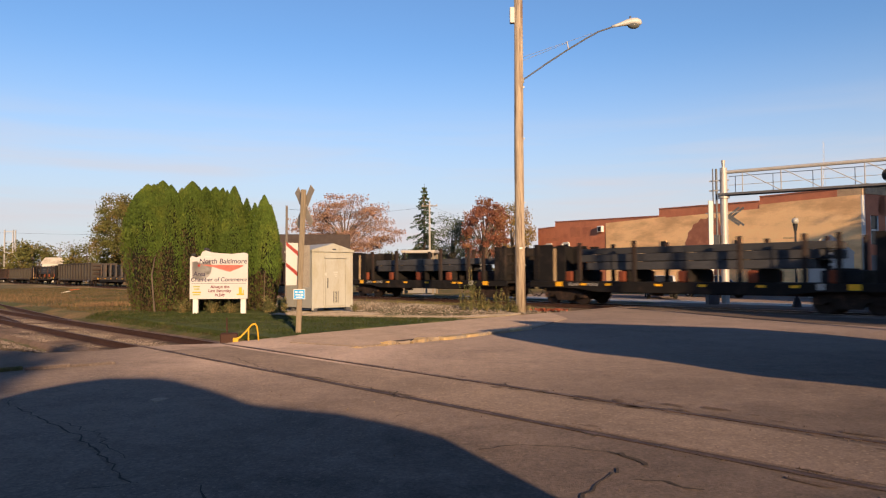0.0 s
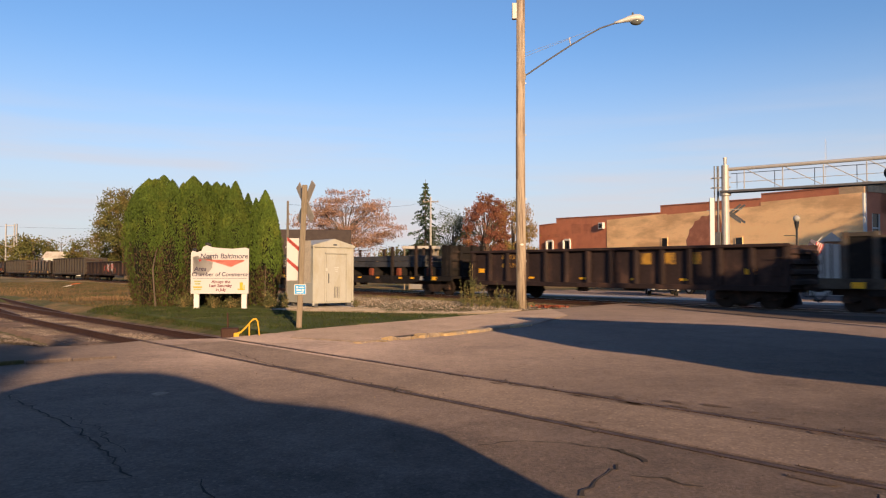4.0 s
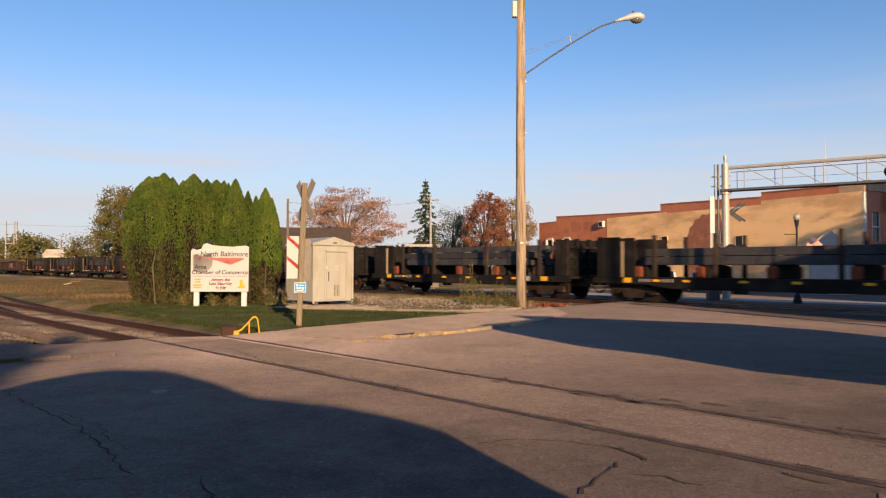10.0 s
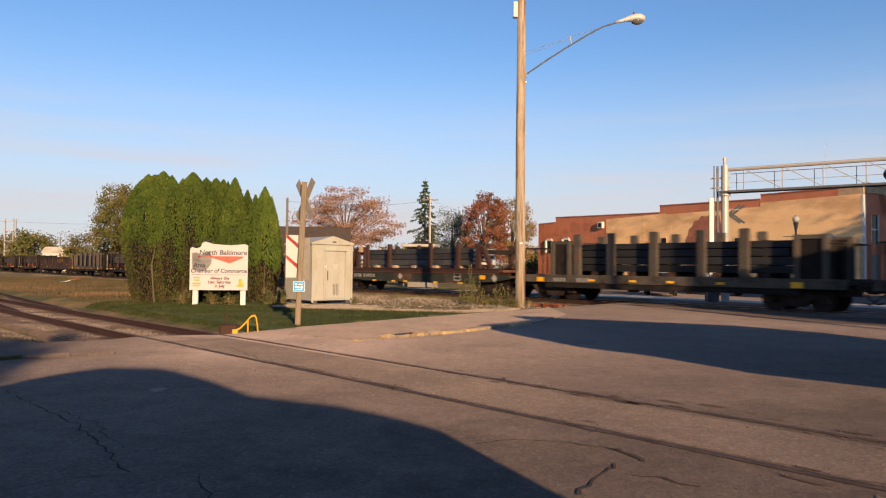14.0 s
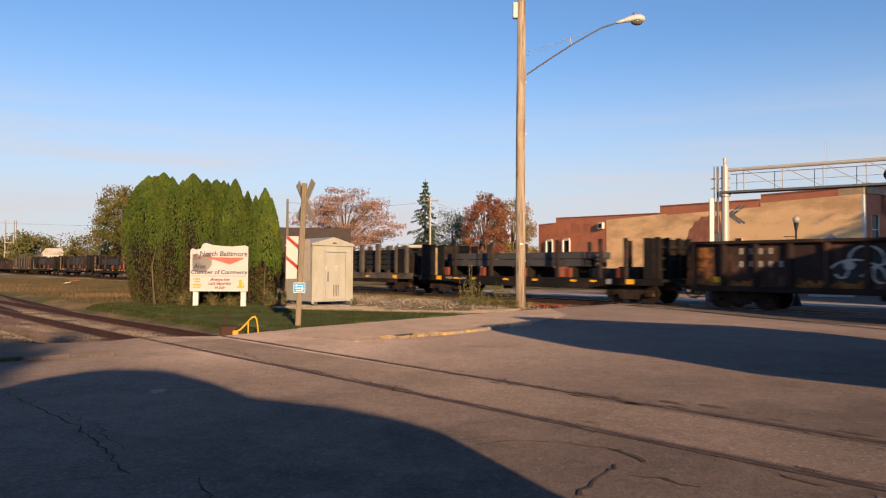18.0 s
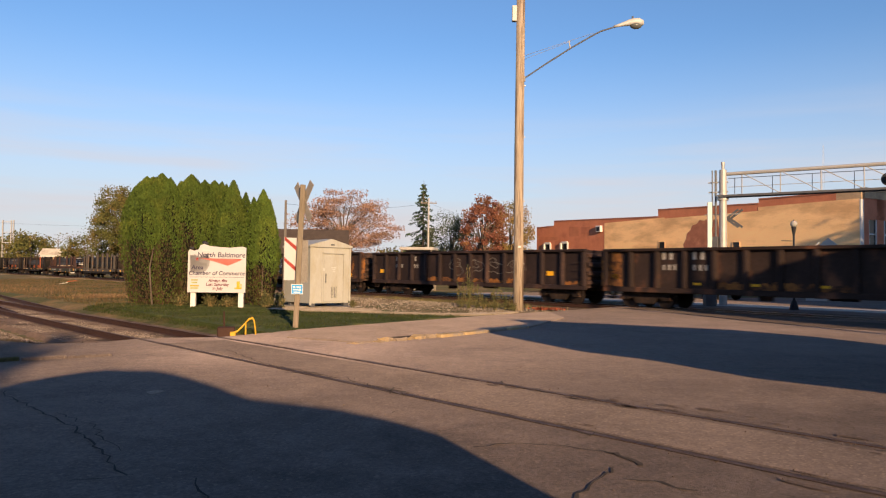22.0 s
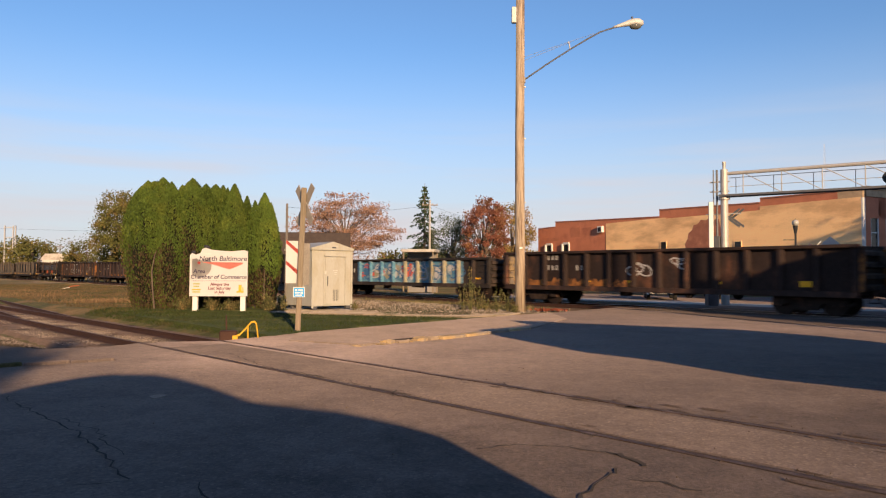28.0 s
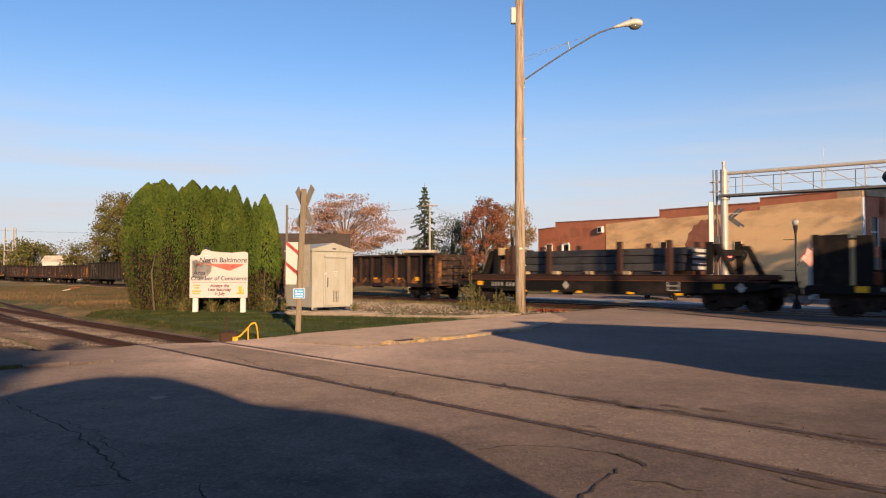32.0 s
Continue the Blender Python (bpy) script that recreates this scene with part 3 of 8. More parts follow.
for owner, z, base, spots in ((main_track, -0.18, 100, [18.5 + 0.52 * i for i in range(140)]), (siding_track, -0.165, 60, [15.4 + 0.55 * i for i in range(75)])):
    for i, a in enumerate(spots):
        m = pose(a - base, random.uniform(-0.05, 0.05), z - 0.085, 0, 0, random.uniform(-1, 1))
        if tie is None:
            tie = part("sleeper", boxes((-0.115, 0.115, -1.3, 1.3, -0.09, 0.09), bevel=0.012), tie_wood, owner, m=m)
        else:
            again(tie, m, owner)
# a second track parts from the siding at a worn switch
branch_turn = math.degrees(math.atan(SKEW - 0.078))
branch_m = on_track(56, siding_d(24.5) + 0.053 * (56 - 24.5), 0.012) @ pose(0, 0, 0, 0, 0, branch_turn)
branch_track = thing("branch_track", "rusty track parting from the siding", "track", kind="structure", m=branch_m)
for s in (-0.7525, 0.7525):
    r = part("rail", rail_bm(59), rail_rust, branch_track, m=pose(0, s, -0.004))
    part("rail_head", head_bm(59), street_rail, r, "worn running surface")
for i in range(44):
    again(tie, pose(-14 + 0.62 * i, random.uniform(-0.05, 0.05), -0.255, 0, 0, random.uniform(-1, 1)), branch_track)
# ballast bed under the main track
bm = bmesh.new()
extrude_profile(bm, [(-2.6, -0.45), (-1.75, -0.19), (1.75, -0.19), (2.6, -0.45)], -82, 400, pose(0, 0, 0, 0, 0, -90))
bed = part("ballast", bm, ballast_m, None, m=on_track(100, MAIN, rail_top(100), tilt))
tagged(bed, "dark stained stone ballast under the main track", "ballast", kind="structure")
bm = bmesh.new()
extrude_profile(bm, [(-2.3, -0.5), (-1.7, -0.152), (1.7, -0.152), (2.3, -0.5)], -45.3, 100, pose(0, 0, 0, 0, 0, -90))
tagged(part("siding_ballast", bm, ballast_m, None, m=on_track(60, siding_d(60), 0.012) @ pose(0, 0, 0, 0, 0, math.degrees(math.atan(SKEW)))), "grey stone ballast between rusty rails", "ballast", kind="structure")
# bare dirt bank before the main track
bm = bmesh.new()
extrude_profile(bm, [(-5.6, -0.5), (-4.4, -0.06), (-3.4, 0.02), (-2.4, -0.2), (-2.2, -0.5)], -52, 90, pose(0, 0, 0, 0, 0, -90))
bmesh.ops.subdivide_edges(bm, edges=[e for e in bm.edges if e.calc_length() > 50], cuts=120)
for v in bm.verts:
    v.co.z += 0.12 * noise.noise((v.co.x * 0.5, v.co.y * 0.9, 2)) if v.co.z > -0.4 else 0
bank = part("track_bank", bm, surface("dirt", (0.12, 0.088, 0.062), 0.95, 0, 0.4, 1.5, 12, 0.6, None, (0.07, 0.06, 0.03), 0.45, 0.5), None, m=on_track(100, MAIN, rail_top(100) - 0.1, tilt))
tagged(bank, "bare tan dirt bank along the main track", "bank", kind="structure")
# darker strip across the street before the main track
slab("street_patch", [track_place(a, d)[:2] for a, d in ((15.0, 25.9), (10, 22.8), (3, 21.6), (-8, 21.4), (-30, 22.0), (-30, 26.2))], 0.0, 0.0095, crossing_asphalt, "darker strip of street before the main track", "patch")
# timber panels of the main crossing
for a0, a1 in ((-30, -18), (-18, -6), (-6, 5), (5, 17)):
    for y0, y1 in ((-0.62, 0.62), (-2.2, -0.86), (0.86, 2.2)):
        c = (a0 + a1) / 2
        p = part("crossing_panel", boxes((-(a1 - a0) / 2 + 0.01, (a1 - a0) / 2 - 0.01, y0, y1, -0.12, -0.012), bevel=0.01), crossing_asphalt, main_track, m=pose(c - 100, 0, 0))


def stones(name, count, place, size, material, label, category):
    """Loose stones in one mesh, each a lumpy little solid."""
    rnd = random.Random(count)
    verts, faces = [], []
    dirs = [(1, 0, 0), (-1, 0, 0), (0, 1, 0), (0, -1, 0), (0, 0, 1), (0, 0, -1)]
    tris = [(0, 2, 4), (2, 1, 4), (1, 3, 4), (3, 0, 4), (2, 0, 5), (1, 2, 5), (3, 1, 5), (0, 3, 5)]
    for i in range(count):
        x, y, z = place(rnd)
        s = size * rnd.uniform(0.5, 1.5)
        turn = Euler((rnd.uniform(0, 6), rnd.uniform(0, 6), rnd.uniform(0, 6))).to_matrix()
        k = len(verts)
        for dx, dy, dz in dirs:
            v = turn @ Vector((dx * s * rnd.uniform(0.6, 1.2), dy * s * rnd.uniform(0.6, 1.2), dz * s * rnd.uniform(0.5, 0.9)))
            verts.append((x + v.x, y + v.y, z + v.z))
        faces += [tuple(k + q for q in t) for t in tris]
    ob = from_lists(name, verts, faces, material)
    return tagged(ob, label, category, kind="stuff")


def mound_spot(rnd):
    p = track_place(rnd.uniform(17.8, 33), rnd.gauss(19.4, 1.7))
    return p.x, p.y, land(p.x, p.y) + 0.01


def shoulder_spot(rnd):
    p = track_place(rnd.uniform(17.5, 70), rnd.choice((rnd.uniform(25.4, 27.4), rnd.uniform(23, 26))))
    return p.x, p.y, land(p.x, p.y) + 0.01


def siding_spot(rnd):
    a, o = rnd.uniform(14.6, 60), rnd.choice((rnd.uniform(-0.35, 0.4), rnd.uniform(-3.4, -1.2), rnd.uniform(-4.2, -1.6)))
    d = siding_d(a) + o
    p = track_place(a, d)
    return p.x, p.y, (-0.155 if -1.7 < o < 1.7 else land(p.x, p.y)) + 0.01


stones("gravel_mound", 15000, mound_spot, 0.027, stone, "loose pale gravel heaped beside the railway", "gravel")
stones("shoulder_gravel", 4200, shoulder_spot, 0.05, surface("stone_dark", (0.16, 0.125, 0.10), 0.95, 0, 0.4, 3, 40, 0.4, island=0.5), "dark loose ballast stones beside the main track", "gravel")
stones("siding_gravel", 10000, siding_spot, 0.019, surface("stone_brown", (0.07, 0.052, 0.041), 0.95, 0, 0.4, 3, 40, 0.4, island=0.5), "loose brownish gravel along the siding", "gravel")


def pale_spot(rnd):
    """Pale stone in drifts between the rails and along the near side."""
    while True:
        a = rnd.uniform(15.2, 31)
        o = rnd.gauss(-0.1, 0.25) if rnd.random() < 0.4 else rnd.uniform(-3.6, -0.95)
        if noise.noise((a * 0.7, o * 1.1, 4.0)) + rnd.uniform(-0.25, 0.25) > -0.05:
            p = track_place(a, siding_d(a) + o)
            return p.x, p.y, (-0.15 if -1.7 < o < 1.7 else land(p.x, p.y)) + 0.012


stones("pale_gravel", 16000, pale_spot, 0.0135, surface("stone_pale", (0.175, 0.142, 0.122), 0.95, 0, 0.4, 3, 40, 0.4, island=0.6), "pale loose stone in drifts along the siding", "gravel")


def crumb_spot(rnd):
    a = rnd.gauss(2.2, 2.2) if rnd.random() < 0.7 else rnd.uniform(-5, 13)
    s = 0.7525 if rnd.random() < 0.75 else -0.7525
    p = track_place(a, siding_d(a) + s + rnd.choice((-1, 1)) * (0.05 + abs(rnd.gauss(0, 0.10))))
    return p.x, p.y, 0.012


stones("asphalt_crumbs", 300, crumb_spot, 0.008, surface("crumb", (0.085, 0.064, 0.052), 0.95, 0, 0.5, 3, 40, 0.4, island=0.4), "broken crumbs of asphalt along the street rails", "rubble")


def grit_spot(rnd):
    p = track_place(rnd.uniform(-4, 14), rnd.uniform(2.5, 13))
    return p.x, p.y, 0.012


stones("street_grit", 200, grit_spot, 0.008, surface("grit", (0.17, 0.13, 0.10), 0.95, 0, 0.5, 3, 40, 0.4, island=0.4), "small loose stones scattered on the street", "gravel")


def crack(points, width, seed, label="dark crack in the asphalt"):
    rnd = random.Random(seed)
    pts = []
    for (x0, y0), (x1, y1) in zip(points, points[1:]):
        n = max(2, int(math.hypot(x1 - x0, y1 - y0) / 0.12))
        for i in range(n):
            t = i / n
            pts.append((x0 + (x1 - x0) * t + rnd.gauss(0, 0.025), y0 + (y1 - y0) * t + rnd.gauss(0, 0.025)))
    pts.append(points[-1])
    verts, faces = [], []
    for i, p in enumerate(pts):
        q, o = pts[min(i + 1, len(pts) - 1)], pts[max(i - 1, 0)]
        n = Vector((-(q[1] - o[1]), q[0] - o[0])).normalized() * width * rnd.uniform(0.15, 0.6)
        verts += [(p[0] + n.x, p[1] + n.y, 0.0125), (p[0] - n.x, p[1] - n.y, 0.0125)]
    faces = [(2 * i, 2 * i + 1, 2 * i + 3, 2 * i + 2) for i in range(len(pts) - 1)]
    tagged(from_lists("road_crack", verts, faces, tar), label, "crack", kind="structure")


crack([(-5.26, 8.36), (-4.45, 7.5), (-3.46, 6.56), (-2.86, 5.83), (-2.54, 5.4), (-2.25, 5.04)], 0.02, 1)
crack([(-3.9, 7.15), (-3.3, 6.6), (-2.9, 6.05), (-2.6, 5.7)], 0.012, 11)
crack([(0.86, 4.63), (1.01, 4.84), (1.15, 5.03), (1.3, 5.24), (1.34, 5.37)], 0.032, 2)
crack([(-1.73, 4.95), (-1.6, 4.7), (-1.5, 4.45)], 0.018, 3)
crack([(1.47, 5.81), (1.53, 5.61), (1.58, 5.43)], 0.075, 4)
crack([(1.41, 5.07), (1.55, 5.03), (1.68, 4.92), (1.8, 4.82)], 0.04, 12)
crack([(0.33, 5.98), (0.5, 6.12), (0.83, 6.08), (1.12, 6.02), (1.33, 5.87), (1.46, 5.77)], 0.03, 5)
crack([(1.37, 6.38), (1.47, 6.54)], 0.02, 13)
crack([(1.79, 5.96), (1.94, 6.1)], 0.02, 14)
crack([(-4.0, 13.0), (-2.9, 11.2), (-1.7, 10.0), (-0.4, 8.6)], 0.025, 6)
for s in (-0.7525, 0.7525):
    # open groove on either side of each street rail
    for off, w, sd in ((-0.052, 0.009, 1), (0.046, 0.011 if s > 0 else 0.005, 2)):
        gr = random.Random(sd + int(s * 10))
        verts, n = [], 240
        for i in range(n + 1):
            x = -74.5 + 28.7 * i / n
            q = w * max(0.15, 0.9 + 1.1 * noise.noise((x * 0.8, s * 3, sd)) + gr.uniform(-0.35, 0.35))
            verts += [(x, s + (0.034 if off > 0 else -0.034), 0.0012), (x, s + math.copysign(0.034 + 2 * q, off), 0.0012)]
        from_lists("groove", verts, [(2 * i, 2 * i + 1, 2 * i + 3, 2 * i + 2) if off < 0 else (2 * i, 2 * i + 2, 2 * i + 3, 2 * i + 1) for i in range(n)], surface("groove_dirt", (0.045, 0.031, 0.025), 0.95, 0, 0.5, 4, 40, 0.3), siding_track, "dark groove beside a street rail")
rnd = random.Random(8)
for i in range(46):
    # short hairline cracks and chips all over the street
    a, d = rnd.uniform(-5, 13), rnd.choice((rnd.uniform(1.2, 5.5), rnd.uniform(5.5, 14)))
    p = track_place(a, d)
    w = rnd.uniform(-0.6, 0.6)
    if p.y > 3.2:
        crack([(p.x, p.y), (p.x + rnd.uniform(-0.45, 0.45), p.y + w * 0.6)], rnd.uniform(0.006, 0.016), 200 + i)
# broken edges along the street rails
for i in range(26):
    a = rnd.uniform(-6, 9)
    p = track_place(a, siding_d(a) + rnd.choice((-0.7525, 0.7525)) + rnd.choice((-0.12, 0.12)))
    q = track_place(a + rnd.uniform(0.15, 0.5), siding_d(a) + (0.7525 if ACROSS.dot(p) > siding_d(a) else -0.7525) + rnd.uniform(-0.2, 0.2))
    crack([p[:2], q[:2]], rnd.uniform(0.012, 0.035), 300 + i, "broken asphalt beside a street rail")

# shallow broken spots beside the far street rail
spot_m = surface("broken_spot", (0.066, 0.048, 0.04), 0.95, 0, 0.5, 6, 50, 0.5)
for i in range(60):
    a = rnd.gauss(2.2, 2.6)
    side = 0.7525 if rnd.random() < 0.8 else -0.7525
    p = track_place(a, siding_d(a) + side + rnd.choice((-1, -1, 1)) * (0.07 + abs(rnd.gauss(0, 0.22))))
    ln, wd = rnd.uniform(0.03, 0.22), rnd.uniform(0.012, 0.06)
    ring = []
    for k in range(11):
        q = 2 * math.pi * k / 11
        e = rnd.uniform(0.55, 1.2)
        v = ALONG * (ln * e * math.cos(q)) + ACROSS * (wd * e * math.sin(q))
        ring.append((p.x + v.x, p.y + v.y, 0.0132))
    tagged(from_lists("broken_spot", ring, [tuple(range(11))], spot_m), "shallow broken spot in the asphalt", "pothole", kind="structure")

# ---- yellow kerb ----
kerb = thing("kerb", "broken kerb with worn yellow paint beside the street", "kerb", kind="structure")
rnd = random.Random(5)
line = [(-1.75, 14.3), (-1.04, 15.1), (-0.05, 15.95), (1.08, 17.4), (2.44, 19.1)]
k = 0
for (x0, y0), (x1, y1) in zip(line, line[1:]):
    n = 4 if k < 8 else 2
    for i in range(n):
        t0, t1 = i / n, (i + 0.93) / n
        ax, ay, bx, by = x0 + (x1 - x0) * t0, y0 + (y1 - y0) * t0, x0 + (x1 - x0) * t1, y0 + (y1 - y0) * t1
        ln, ang = math.hypot(bx - ax, by - ay), math.degrees(math.atan2(by - ay, bx - ax))
        wob = 1.0 if k < 8 else 0.15
        h = (rnd.uniform(0.0, 0.03) if k < 3 else rnd.uniform(0.03, 0.095)) if k < 8 else 0.08 - 0.005 * (k - 8)
        bm = boxes((-ln / 2, ln / 2, -0.09 - rnd.uniform(0, 0.05), 0.09, -0.04, h), bevel=0.02)
        bmesh.ops.subdivide_edges(bm, edges=bm.edges, cuts=1)
        for v in bm.verts:
            v.co += Vector((rnd.uniform(-1, 1), rnd.uniform(-1, 1), rnd.uniform(-1, 0.6))) * 0.035 * wob
        part("kerb_stone", bm, yellow_curb if k % 3 != 1 else surface("kerb_stone", (0.24, 0.185, 0.135), 0.95, 0, 0.35, 5, 50, 0.4), kerb, m=pose((ax + bx) / 2 + rnd.uniform(-0.1, 0.1) * wob, (ay + by) / 2, 0, 0, 0, ang + rnd.uniform(-16, 16) * wob))
        k += 1
# flat dark patch behind the kerb, painting a broken hollow's dirt and shade
hole = [(-1.12, 15.25), (-0.62, 15.62), (-0.2, 16.0), (-0.32, 16.18), (-0.7, 16.0), (-1.1, 15.6)]
tagged(from_lists("kerb_hole", [(x, y, 0.0345) for x, y in hole], [tuple(range(len(hole)))], surface("hole_dirt", (0.03, 0.021, 0.016), 0.95, 0, 0.5, 6, 40, 0.5)), "flat dark patch for the dirt and shade of a hollow behind the kerb", "pothole", kind="structure")
low = thing("kerb", "low worn pavement edge with moss", "kerb", kind="structure")
for i in range(9):
    x = -5.9 - i * 0.55
    part("kerb_stone", boxes((-0.33, 0.33, -0.05 - 0.01 * (i % 2), 0.05, -0.05, 0.045 + 0.012 * (i % 3)), bevel=0.015), asphalt if i < 2 else surface("mossy_stone", (0.085, 0.07, 0.035), 0.95, 0, 0.5, 4, 40, 0.5, None, (0.05, 0.052, 0.018), 0.5, 3.0), low, m=pose(x, 11.72 + (x + 5.9) * 0.72, 0, 0, 0, 36 + 4 * (i % 3)))

# ---- town block beyond the railway ----
CORNER = Vector((31.5, 51.5, 0))
WALL_TURN = math.degrees(math.atan2(0.874, -0.485))
block = thing("commercial_building", "long red brick building with a cream metal clad side wall", "building", m=Matrix.LocRotScale(CORNER, Euler((0, 0, radians(WALL_TURN))), (0.955, 1, 1)))
# local x runs along the side wall away from the street, local y towards the camera's side, so the inside is at negative y
WALL_IN = -16.0


def wall_piece(name, x0, x1, z0, z1, material, y1=0.0, y0=-0.35, label=""):
    return part(name, boxes((x0, x1, y0, y1, z0, z1)), material, block, label)


for x0, x1, h0, h1 in ((2.0, 9.07, 8.0, 8.1), (9.07, 21.0, 7.72, 8.02), (21.0, 38.4, 7.32, 7.86), (38.4, 42.0, 7.26, 7.22)):
    bm = bmesh.new()
    extrude_profile(bm, [(x0, -0.1), (x1, -0.1), (x1, h1), (x0, h0)], -0.35, 0.0)
    part("wall", bm, brick, block)
    bm = bmesh.new()
    extrude_profile(bm, [(x0 + 0.003, h0 + 0.002), (x1 - 0.003, h1 + 0.002), (x1 - 0.003, h1 + 0.1), (x0 + 0.003, h0 + 0.1)], -0.42, 0.05)
    part("coping", bm, coping_brick, block, "weathered dark coping")
bm = bmesh.new()
extrude_profile(bm, [(0, -0.1), (1.997, -0.1), (1.997, 8.02), (0, 8.12)], -0.35, 0.0)
part("wall", bm, tan_render, block, "tan rendered corner")
# patched and stained brickwork
for x0, x1, z0, z1 in ((33.6, 35.4, 5.9, 7.0), (31.6, 33.2, 6.1, 6.9), (37.6, 40.2, 5.6, 6.0)):
    wall_piece("brick_patch", x0, x1, z0, z1, patch_brick, 0.012, 0.0005, "darker patched brickwork")
unit = part("air_conditioner", boxes((29.45, 30.25, 0.0, 0.34, 6.2, 6.9), bevel=0.03), white_paint, block, "white window air conditioner")
part("grille", boxes((29.58, 30.12, 0.341, 0.35, 6.3, 6.78)), dark_metal, unit)
wall_piece("end_wall", 41.85, 42.2, -0.1, 7.25, brick, -0.36, WALL_IN)
wall_piece("back_wall", 0.4, 41.8, -0.1, 7.2, brick, WALL_IN + 0.35, WALL_IN)
wall_piece("roof", 0.36, 41.8, 6.9, 7.1, roof_dark, -0.36, WALL_IN + 0.36)
# front towards the street: brick with tall windows
for y0, y1 in ((-1.0, -0.36), (-3.0, -2.1), (-5.1, -4.2), (-7.2, -6.3), (-9.3, -8.4), (-16, -10.5)):
    part("pier", boxes((0.0, 0.35, y0, y1, -0.1, 7.5)), brick, block)
part("shop_front", boxes((0.05, 0.3, -10.5, -1.0, -0.1, 2.9)), siding_grey, block)
for z0, z1 in ((2.9, 3.7), (5.9, 7.5)):
    part("spandrel", boxes((0.0, 0.34, -10.5, -1.0, z0, z1)), brick, block)
for y0 in (-2.1, -4.2, -6.3, -8.4):
    w = part("window", boxes((0.12, 0.16, y0, y0 + 1.1, 3.7, 5.9)), glass_dark, block)
    part("window_frame", boxes((0.02, 0.12, y0, y0 + 0.09, 3.7, 5.9), (0.02, 0.12, y0 + 1.01, y0 + 1.1, 3.7, 5.9), (0.02, 0.12, y0 + 0.09, y0 + 1.01, 4.75, 4.85)), white_paint, w, "white window frame")
part("front_parapet", boxes((-0.08, 0.3, -16, -0.36, 7.501, 8.05), (-0.14, 0.32, -16, -0.36, 8.051, 8.3)), tan_render, block, "tan rendered parapet over the street front")
part("corner_trim", boxes((0.003, 0.098, 0.002, 0.04, 0, 7.4), (-0.03, 0.0, -0.3, 0.04, 0, 7.4)), white_paint, block, "pale metal corner trim")
# cream sheeting, panel by panel; weathering and painted-in shadow streaks run on between sheets
# the turn slants the darker streaks like leaf shadow across the wall
for node in cream_metal.node_tree.nodes:
    if node.bl_idname == "ShaderNodeTexCoord":
        node.object = block
    if node.bl_idname == "ShaderNodeMapping":
        node.inputs["Rotation"].default_value = (0, radians(20), 0)
panel_bm = boxes((-0.5, 0.5, 0, 0.02, 0, 7.45), (-0.46, -0.40, 0.02, 0.0225, 0, 7.45), (-0.21, -0.15, 0.02, 0.0225, 0, 7.45), (0.04, 0.10, 0.02, 0.0225, 0, 7.45), (0.29, 0.35, 0.02, 0.0225, 0, 7.45))
panel_ob = None
for i in range(29):
    m = Matrix.LocRotScale((0.5 + i * 1.0 + 0.1, 0.012, 0.0), None, (1, 1, 1.0 if i < 9 else 0.955 if i < 20 else 0.97 - 0.0012 * (i - 20)))
    if panel_ob is None:
        panel_ob = part("wall_panel", panel_bm, cream_metal, block, "ribbed cream metal sheet", m)
    else:
        again(panel_ob, m, block)
# bare brick where the sheeting is torn away
bm = bmesh.new()
extrude_profile(bm, [(13.3, 0), (17.5, 0), (17.55, 1.2), (17.35, 2.1), (17.65, 3.0), (17.5, 3.9), (17.6, 4.5), (17.25, 5.0), (17.15, 5.5), (16.7, 5.8), (16.5, 6.25), (15.95, 6.35), (15.6, 6.7), (15.0, 6.62), (14.6, 6.8), (14.2, 6.6), (13.5, 6.7), (13.2, 5.4), (13.4, 3.0)], 0.037, 0.046)
part("bare_brick", bm, coping_brick, block, "bare brick where the sheeting is gone")
for x, z in ((20.4, 3.9), (11.4, 3.6)):
    w = part("window", boxes((x - 0.35, x + 0.35, 0.0, 0.075, z, z + 0.9)), glass_dark, block)
    part("window_frame", boxes((x - 0.4, x - 0.35, 0.0, 0.085, z - 0.05, z + 0.95), (x + 0.35, x + 0.4, 0.0, 0.085, z - 0.05, z + 0.95), (x - 0.35, x + 0.35, 0.0, 0.085, z + 0.9, z + 0.95), (x - 0.35, x + 0.35, 0.0, 0.085, z - 0.05, z)), cream_metal, w)
for x in (36.2, 39.6):
    z = 3.6
    w = part("window", boxes((x - 0.5, x + 0.5, 0.0, 0.05, z, z + 1.5)), glass_dark, block)
    part("window_frame", boxes((x - 0.66, x - 0.5, 0.0, 0.16, z, z + 1.6), (x + 0.5, x + 0.72, 0.0, 0.26, z, z + 1.6), (x - 0.5, x + 0.5, 0.0, 0.16, z + 1.5, z + 1.75)), white_paint, w, "pale window surround")


